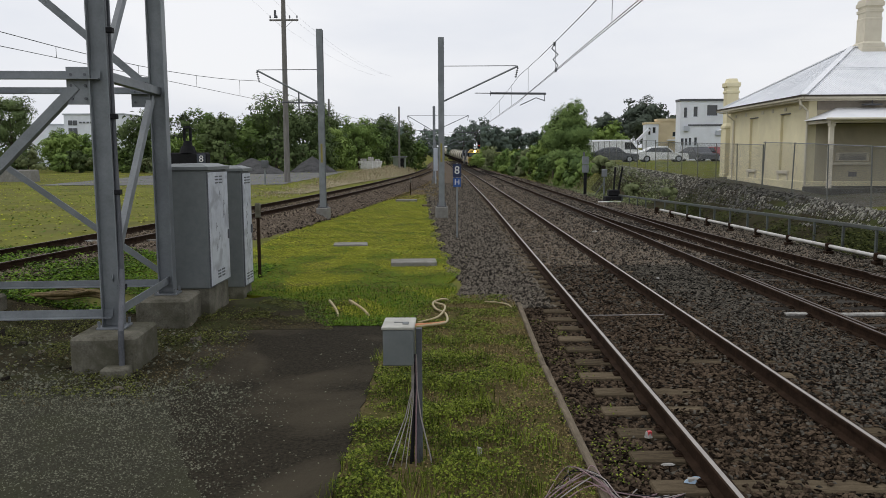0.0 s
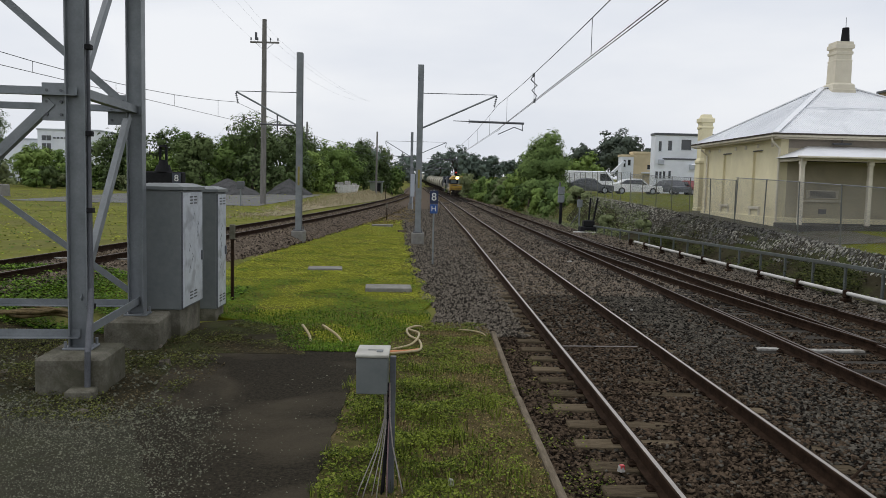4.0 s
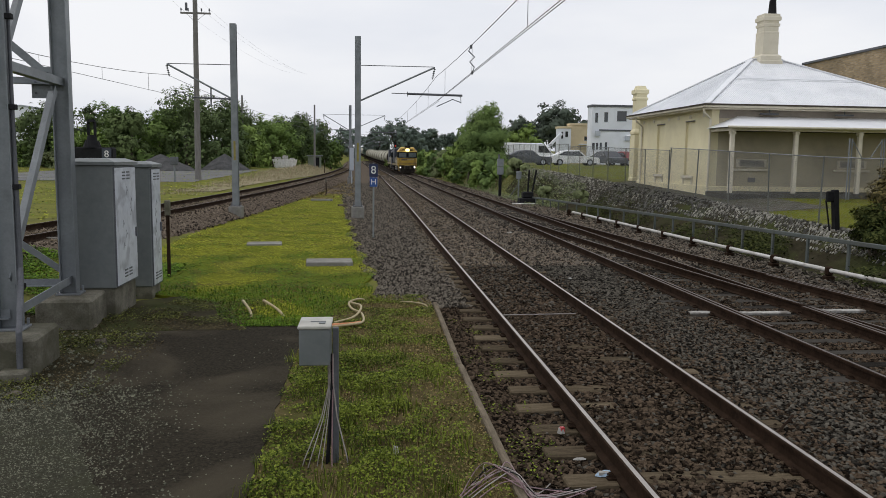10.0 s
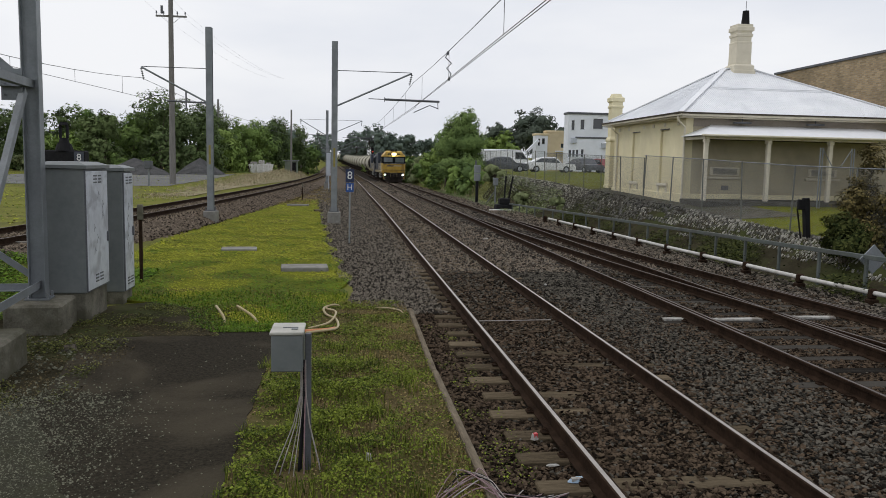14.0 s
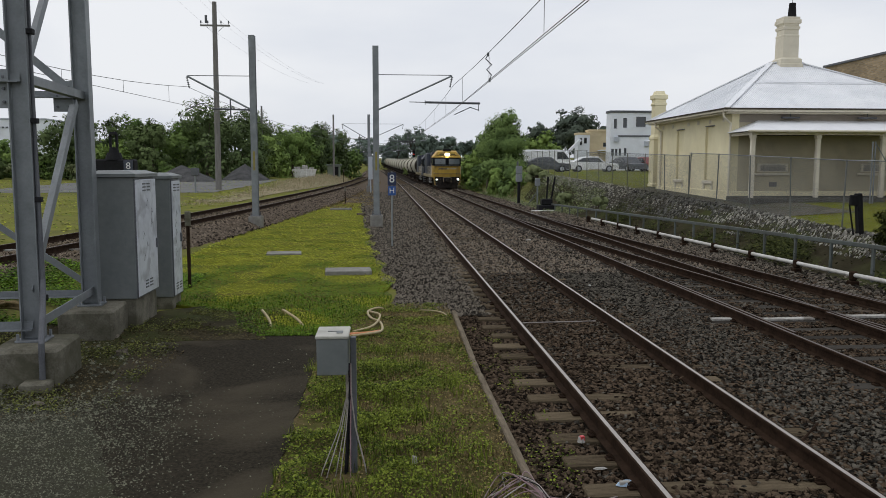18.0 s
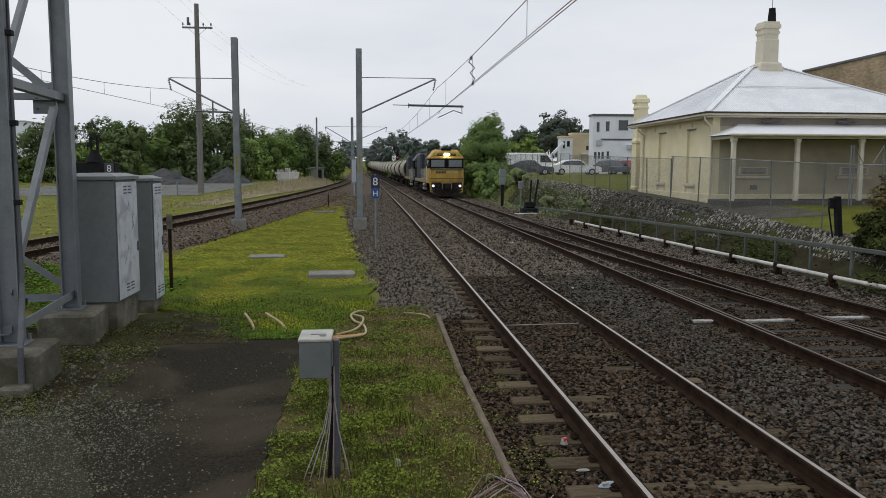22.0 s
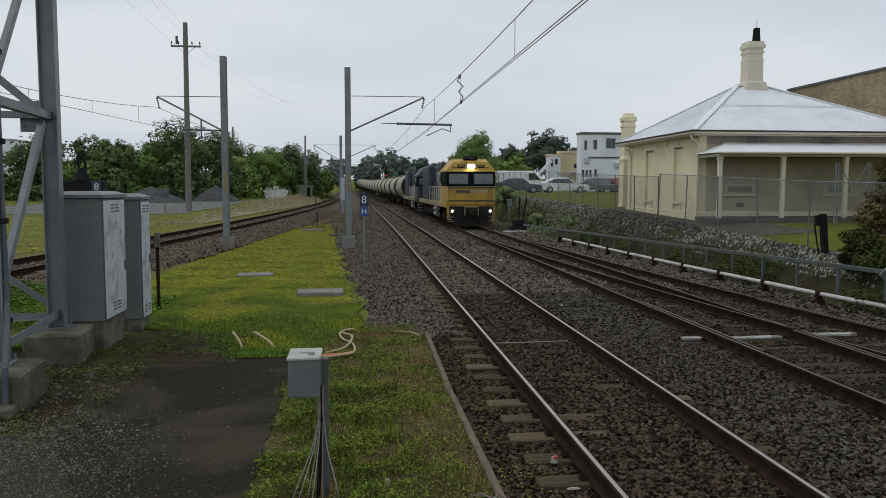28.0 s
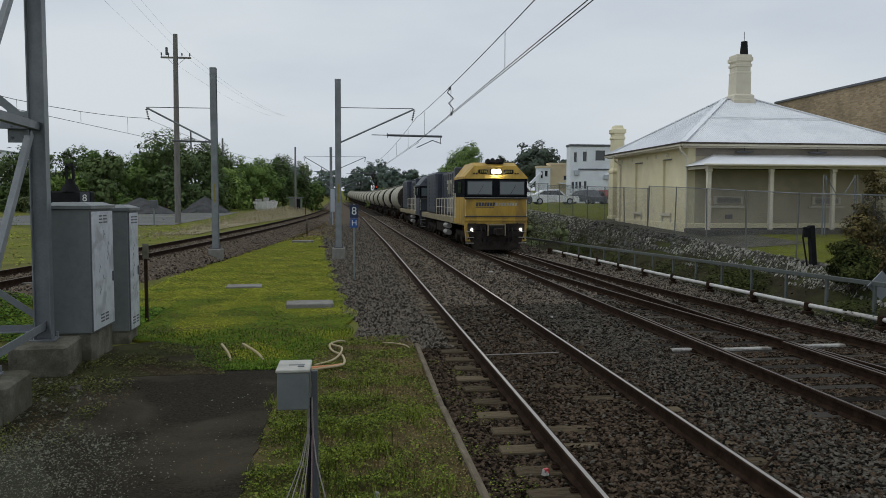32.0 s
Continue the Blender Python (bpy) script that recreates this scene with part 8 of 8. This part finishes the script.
for q, mt in ((p[k], "stonebrown"), (p[~k], "stonepale")):
    grit_thing("ballast_stones", q, -0.165 + RNG.uniform(-.03, .012, len(q)), 0.085, mt, "ballast stones far up the line")
p = packed(1.14, 1.66, 3.8, 14, 0.036)
stones_thing("ballast_stones", p, -0.2 + RNG.uniform(-.012, .012, len(p)), 0.024, "stone", "ballast stones along the timber edging")
p = scatter(30000, -0.9, 1.7, 13.0, 33, 1.3)
p = p[p[:, 0] > np.interp(p[:, 1], [13, 13.8, 16, 22, 32], [0.95, 0.25, 0.05, -0.45, -0.9]) + 0.12 * np.sin(p[:, 1] * 1.7)]
grit_thing("ballast_stones", p, -0.172 + RNG.uniform(-.012, .012, len(p)), 0.040, "stonepale", "grey ballast spread beside the near track")
p = scatter(22000, -2.2, 1.7, 32, 76, 1.5)
p = p[p[:, 0] > np.interp(p[:, 1], [32, 47, 64], [-0.9, -1.5, -2.2])]
grit_thing("ballast_stones", p, -0.155 + RNG.uniform(-.012, .012, len(p)), 0.05, "stonepale", "grey ballast beside the near track further up")
p = scatter(5500, 8.8, 10.4, 9, 32, 1.4)
stones_thing("ballast_stones", p, -0.17 + RNG.uniform(-.012, .012, len(p)), 0.046, "stonepale", "ballast stones beside the siding")
p = scatter(38000, -2.25, 2.35, 12, 80, 1.6)
zz = np.where(np.abs(p[:, 0]) < 1.5, 0.255, 0.255 - 0.46 * (np.abs(p[:, 0]) - 1.5))
p[:, 0] += left_line(p[:, 1])
grit_thing("ballast_stones", p, zz, 0.042, "stonebrown", "brown ballast stones of the curving track")


def patchy(p, f, seed, jitter=0.1):
    return np.array([noise.noise((a * f, b * f, seed)) for a, b in p]) + RNG.normal(0, jitter, len(p))


p = scatter(140000, -6.6, -1.0, 3.6, 9.0)
lean_in = np.clip((-0.85 - p[:, 0] - 0.24 * (p[:, 1] - 4.5)) / 1.7, 0, 3)
p = p[RNG.uniform(size=len(p)) < np.clip(lean_in ** 1.4 * 0.9 + 0.012, 0, 1) * np.clip((8.8 - p[:, 1]) / 1.0, 0.05, 1) * np.clip(0.75 + 1.1 * patchy(p, 0.9, 5.5), 0.15, 1)]
grit_thing("gravel_stones", p, -0.1425, RNG.uniform(0.005, 0.0105, len(p)), "gritstone", "fine grey gravel")
p = scatter(2600, -5.4, -2.2, 6.9, 9.0)
grit_thing("gravel_stones", p[patchy(p, 1.3, 2.2) > -0.1], -0.1415, 0.014, "gritstone", "coarser pale gravel along the edge of the soil")
p = scatter(420, -3.6, -0.95, 4.0, 11.4)
grit_thing("loose_stones", p, -0.144, 0.009, "gritstone", "few pale stones strewn on the asphalt")
p = scatter(1500, -7.5, -2.9, 7.6, 11.2)
grit_thing("field_stones", p, np.maximum(-0.145, land(p[:, 0], p[:, 1]) + 0.05), 0.024, "gritstone", "rough pale stones in the weeds by the tower")
p = scatter(46, -8.0, -3.3, 8.2, 11.6)
stones_thing("rubble_stones", p, np.maximum(-0.14, land(p[:, 0], p[:, 1]) + 0.05), RNG.uniform(0.03, 0.11, len(p)), "stonepale", "half-buried pale rubble stones by the tower")
p = clumped(scatter(26000, -8.2, -2.7, 7.6, 12.4), 1.1, -0.1, 2.0)
leaf_thing("leaf_litter", p, np.maximum(-0.152, land(p[:, 0], p[:, 1]) + 0.045), 0.02, 0.013, "litter", "brown dead leaves round the tower footings")


def edge_fade(p, x0, x1, y1):
    """Thins the cover out towards ragged edges."""
    w = 0.16 * np.sin(p[:, 1] * 3.1) + 0.10 * np.sin(p[:, 1] * 7.7 + 1)
    return p[(p[:, 0] > x0 + w) & (p[:, 0] < x1 + 0.5 * w) & (p[:, 1] < y1 + w)]


def verge_weeds(n, x0, x1, y0, y1, top, size, cut):
    """Broad-leaved weeds in uneven mounds that creep over the edge of the path."""
    p = scatter(n, x0, x1, y0, y1, 1.15)
    lump = patchy(p, 2.1, 4.0, 0.05) + 0.5 * patchy(p, 5.5, 9.0, 0.0)
    edge = -0.90 + 0.05 * np.sin(p[:, 1] * 5.3) + 0.04 * np.sin(p[:, 1] * 13.0 + 1) + 0.10 * patchy(p, 3.0, 1.0, 0.0)
    fade = smooth(0.0, 0.12, p[:, 0] - edge) * smooth(10.2, 8.8, p[:, 1]) * (1 - 0.8 * smooth(0.08, 0.65, p[:, 0]))
    keep = (RNG.uniform(size=len(p)) < np.clip(0.75 + 1.5 * (lump - cut), 0.02, 1) * fade) & (p[:, 0] > edge)
    p, lump = p[keep], lump[keep]
    high = top * np.clip(0.25 + 1.3 * lump + 0.3 * RNG.uniform(0, 1, len(p)), 0.08, 1.3)
    return leaf_thing("weeds", p, -0.158 + high * RNG.uniform(0.2, 1, len(p)) ** 0.5, 0.02, size, "blade", "lush green clover and weeds round the junction box", 0.55)


verge_weeds(108000, -1.05, 1.06, 3.6, 10.2, 0.11, 0.0115, 0.0)
verge_weeds(16000, -1.05, 0.9, 3.6, 9.6, 0.15, 0.0155, 0.1)
p = edge_fade(clumped(scatter(9000, -1.0, 0.9, 3.6, 10.5, 1.1), 2.4, 0.1), -0.85, 0.8, 10.4)
grass_thing("weeds", p, -0.155, 0.13, 0.007, "blade", "green grass blades among the weeds", 0.9)
p = scatter(36000, -0.9, 1.06, 8.6, 14, 1.0)
leaf_thing("weeds", clumped(p, 1.8, 0.0, 3.0), -0.155, 0.035, 0.015, "blade", "thin low weeds beside the path end")
p = scatter(16000, -0.3, 1.07, 3.6, 14, 1.0)
grass_thing("dry_grass", clumped(p, 1.5, -0.15, 9.0), -0.155, 0.03, 0.007, "deadgrass", "short yellowing grass beside the timber edging", 0.9)

p = clumped(scatter(2600, 1.16, 1.62, 5.2, 12.5, 1.2), 2.2, 0.12, 6.0)
leaf_thing("weeds", p, -0.19, 0.05, 0.012, "blade", "sparse green weeds in the ballast by the edging")
p = scatter(40000, -0.9, 1.07, 3.6, 13.6, 1.0)
p = p[RNG.uniform(size=len(p)) < np.clip(0.17 + 0.55 * smooth(0.25, 0.95, p[:, 0]) + 0.3 * smooth(7.5, 9.5, p[:, 1]) * smooth(13.5, 11.0, p[:, 1]), 0, 1)]
leaf_thing("dead_grass", p, -0.155, 0.035, 0.0115, "deadgrass", "patchy brown dead grass and moss beside the edging")


def on_lawn(p):
    lo = np.interp(p[:, 1], [11.45, 12.0, 13.3, 14.8, 19, 23, 28, 35, 40, 49, 53], [-1.9, -2.25, -2.6, -4.6, -5.5, -5.75, -5.45, -5.0, -4.5, -3.7, -2.4])
    hi = np.interp(p[:, 1], [11.45, 12.5, 13.5, 16, 22, 32, 47], [-0.75, -0.50, -0.12, 0.15, -0.3, -0.8, -1.5]) + 0.12 * np.sin(p[:, 1] * 2.3)
    return p[(p[:, 0] > lo) & (p[:, 0] < hi)]


p = on_lawn(scatter(105000, -5.9, 1.0, 11.4, 22, 1.4))
dens = np.array([noise.noise((a * 0.9, b * 0.6, 6.0)) * 1.7 for a, b in p]) - 0.14 * (p[:, 1] - 16.6) + RNG.normal(0, 0.16, len(p))
leaf_thing("lawn_grass", p[dens > -0.1], -0.155, 0.035, 0.017, "lawngreen", "lush green lawn weeds", 0.25)
leaf_thing("lawn_grass", p[dens <= -0.1], -0.155, 0.018, 0.017, "bladeyellow", "yellow-green lawn moss and grass", 0.15)
grass_thing("lawn_grass", p[p[:, 1] < 15][::4], -0.155, 0.055, 0.009, "lawngreen", "green lawn grass", 0.8)
p = on_lawn(scatter(90000, -5.9, 0.5, 19, 53, 1.4))
p = p[RNG.uniform(size=len(p)) < smooth(18.8, 23, p[:, 1])]
leaf_thing("lawn_grass", p, -0.155, 0.02, 0.03, "bladeyellow", "yellow-green lawn further up", 0.12)
p = p[np.array([noise.noise((a * 0.8, b * 0.8, 2.0)) for a, b in p]) > 0.15]
leaf_thing("lawn_grass", p[::2], -0.15, 0.025, 0.024, "lawngreen", "green tufts in the lawn", 0.2)
p = clumped(scatter(60000, -9.0, -2.85, 7.9, 12.8), 1.3, 0.02)
leaf_thing("weeds", p, np.maximum(-0.152, land(p[:, 0], p[:, 1]) + 0.045), 0.055, 0.0145, "weeddark", "low green weeds round the tower footings")
p = clumped(scatter(9000, -3.3, -1.75, 11.15, 13.6), 1.9, 0.05, 5.0)
leaf_thing("weeds", p, -0.148, 0.035, 0.014, "weeddark", "thin green weeds creeping over the bare apron")
p = clumped(scatter(7000, -3.4, -1.8, 11.15, 13.4), 1.4, -0.05, 8.0)
leaf_thing("leaf_litter", p, -0.147, 0.015, 0.012, "litter", "brown dead leaves on the bare apron")
p = clumped(scatter(60000, -10.5, -4.0, 12.4, 18, 1.1), 0.9, -0.08, 4.0)
leaf_thing("weeds", p, land(p[:, 0], p[:, 1]) + 0.03, 0.10, 0.03, "lawngreen", "green grass behind the tower", 0.3)


def beside(p, lo, hi):
    """Keeps places that lie between lo and hi metres to the left of the curving track."""
    d = left_line(p[:, 1]) - p[:, 0]
    return p[(d > lo) & (d < hi)]


p = beside(scatter(52000, -60, -9, 12, 88, 1.5), 2.2, 99)
mix = patchy(p, 0.22, 3.0, 0.15) + 0.5 * patchy(p, 0.9, 7.0, 0.0)
for q, mt, lb in ((p[mix > 0.12], "lawngreen", "green rough grass across the curving track"), (p[(mix <= 0.12) & (mix > -0.38)], "bladeyellow", "yellow-green rough grass across the curving track"), (p[mix <= -0.38], "deadgrass", "thin brown grass across the curving track")):
    leaf_thing("field_grass", q, land(q[:, 0], q[:, 1]) + 0.01, 0.05, 0.055, mt, lb, 0.18)
v_off, v_y = np.meshgrid(np.linspace(-6.8, -1.9, 9), np.arange(44, 132, 2.0))
v_x = left_line(v_y) - 1.9 + (v_off + 1.9) * np.interp(v_y, [44, 70, 100], [0.35, 0.5, 1.0]) + 0.35 * np.sin(v_y * 0.7 + v_off) * (v_off < -6)
i = (np.arange(v_y.shape[0] - 1)[:, None] * 9 + np.arange(8)[None]).ravel()
tagged(part("dry_verge", np_mesh("dry_verge", np.stack([v_x, v_y, land(v_x, v_y) + 0.035], -1).reshape(-1, 3), np.stack([i, i + 1, i + 10, i + 9], -1), "straw", True), None), "straw-covered verge beside the curving track", kind="structure")
p = beside(scatter(100000, -17, -3.0, 40, 128, 1.1), 1.9, 7.5)
p = p[left_line(p[:, 1]) - p[:, 0] < np.interp(p[:, 1], [40, 70, 100], [4.0, 5.0, 7.5]) + 0.5 * np.sin(p[:, 1] * 1.3)]
p = p[patchy(p, 0.35, 11.0, 0.3) + 0.5 * smooth(42, 70, p[:, 1]) > 0.1]
p = p[(p[:, 1] < 56) | (p[:, 0] > np.interp(p[:, 1], [56, 100], [-12.2, -9.5]))]
high = np.where(p[:, 1] < 58, 0.22, 0.42) * (0.6 + 0.8 * np.clip(patchy(p, 0.5, 3.3, 0.0) + 0.4, 0, 1))
grass_thing("tall_dry_grass", p[::4], land(p[::4, 0], p[::4, 1]), high[::4], 0.022, "drygrass", "tall straw-coloured grass along the yard", 1.2)
for q, hq, mt, lb in ((p[1::4], high[1::4], "leafolive", "olive weeds among the dry grass along the yard"), (p[2::4], high[2::4], "drygrass", "straw-coloured grass tufts along the curving track"), (p[3::4], high[3::4], "drygrass", "pale dry grass heads along the yard")):
    leaf_thing("tall_dry_grass", q, land(q[:, 0], q[:, 1]), hq * 0.9, 0.036, mt, lb, 1.3)
p = scatter(26000, -4.6, -0.9, 46, 125, 1.2)
p = p[(p[:, 0] > left_line(p[:, 1]) + 1.9) & (p[:, 0] < near_line(p[:, 1]) - 2.6)]
p = p[patchy(p, 0.5, 6.0, 0.2) > 0.05]
leaf_thing("dead_grass", p, -0.17 + climb(p[:, 1]), 0.10, 0.045, "deadgrass", "brown dead grass on the gravel between the tracks", 0.4)
p = scatter(13500, 0, 1, 59, 132)
p[:, 0] = 9.35 + bend(p[:, 1]) + 2.6 * p[:, 0]
leaf_thing("bank_brush", p[::2], land(p[::2, 0], p[::2, 1]) + 0.02, 0.65, 0.085, "leafmid", "long green brush along the foot of the bank", 0.8)
grass_thing("bank_brush", p[1::5], land(p[1::5, 0], p[1::5, 1]), 0.5, 0.05, "drygrass", "tall dry grass along the foot of the bank", 0.8)
px_, py_ = np.arange(12.5, 27, 0.5), np.arange(16, 73, 0.5)
tagged(part("house_lawn", sheet("house_lawn", px_, py_, 0.015, "lawn"), None), "mown green lawn round the station house", kind="structure")
p = scatter(26000, 12.6, 26, 17, 72)
p = p[(p[:, 0] > 15.0 + 0.3 * np.sin(p[:, 1] * 2)) | (p[:, 1] < 24 + 0.3 * np.sin(p[:, 0] * 4)) | (p[:, 1] > 40)]
leaf_thing("plot_grass", p, land(p[:, 0], p[:, 1]), 0.02, 0.07, "lawngreen", "mown grass round the station house", 0.1)
p = scatter(26000, 9.9, 11.3, 10, 37)
p = clumped(p, 0.7, 0.05)
leaf_thing("bank_weeds", p, land(p[:, 0], p[:, 1]) + 0.04, 0.4, 0.035, "bankweed", "dark weeds at the foot of the stone facing")
p = clumped(scatter(30000, 8.7, 11.7, 41, 75), 0.5, -0.25)
leaf_thing("bank_grass", p, land(p[:, 0], p[:, 1]) + 0.04, 0.24, 0.045, "leafolive", "long olive grass on the bank below the trees")


def bush(x, y, rx, ry, h, mat, label, seed, leaf=0.07, count=6000):
    z = float(land(x, y))
    t = thing("bush", x, y, z, label, "bush", "bushes")
    lob = lobes_for(seed, rx, ry, h, 9, 0.1)
    s = Shape()
    for l in lob:
        s.cyl((0, 0, -0.1), (l[0], l[1], l[2]), 0.03, 0.01, n=5)
    part("stems", s, "bark", t)
    part("leaves", crown("leaves", lob, count, leaf, mat), None, t)


tagged(part("bare_earth", sheet("bare_earth", np.arange(12.2, 15.0, 0.2), np.arange(24, 40, 0.4), 0.03, "dirt"), None), "bare grey-brown earth between the fence and the house", kind="structure")
for x, y, w in ((-38.3, 64.6, 2.5), (-35.4, 64.1, 2.9)):
    s = Shape()
    s.loft([[(-w / 2, -0.6, -0.3), (w / 2, -0.6, -0.3), (w / 2, 0.6, -0.3), (-w / 2, 0.6, -0.3)], [(-w / 2 + 0.05, -0.55, 0.9), (w / 2 - 0.05, -0.55, 0.9), (w / 2 - 0.05, 0.55, 0.9), (-w / 2 + 0.05, 0.55, 0.9)], [(-w / 2 + 0.12, -0.48, 0.98), (w / 2 - 0.12, -0.48, 0.98), (w / 2 - 0.12, 0.48, 0.98), (-w / 2 + 0.12, 0.48, 0.98)]])
    o = solid("concrete_block", s, "slabgrey", "weathered concrete barrier block on the grass", "block", "barrier blocks")
    o.matrix_basis = pose(x, y, float(land(x, y)), 0, 0, -4)
bush(12.5, 17.5, 0.85, 1.0, 2.35, "leafbrown", "tall brown-green shrub at the end of the fence", 31, 0.034, 13000)
bush(12.5, 16.4, 1.1, 1.3, 1.6, "leafbrown", "brown-green shrub with pale berries", 32, 0.034, 13000)
bush(11.4, 16.6, 0.8, 1.2, 1.15, "bankweed", "low dark shrub behind the guard rail", 33, 0.035, 8000)
p = np.c_[RNG.normal(12.3, 0.45, 160), RNG.normal(16.6, 0.55, 160)]
leaf_thing("berries", p, land(p[:, 0], p[:, 1]) + RNG.uniform(0.5, 1.5, 160), 0.2, 0.014, "flower", "pale yellow berries on the brown shrub", 1.0)
bush(10.6, 46.5, 0.6, 1.0, 0.8, "leafolive", "olive shrub on the bank by the lever", 34, 0.09, 3000)
bush(10.9, 39.5, 0.5, 0.7, 0.7, "leafolive", "green shrub growing out of the stone facing", 35, 0.08, 2000)

motions()
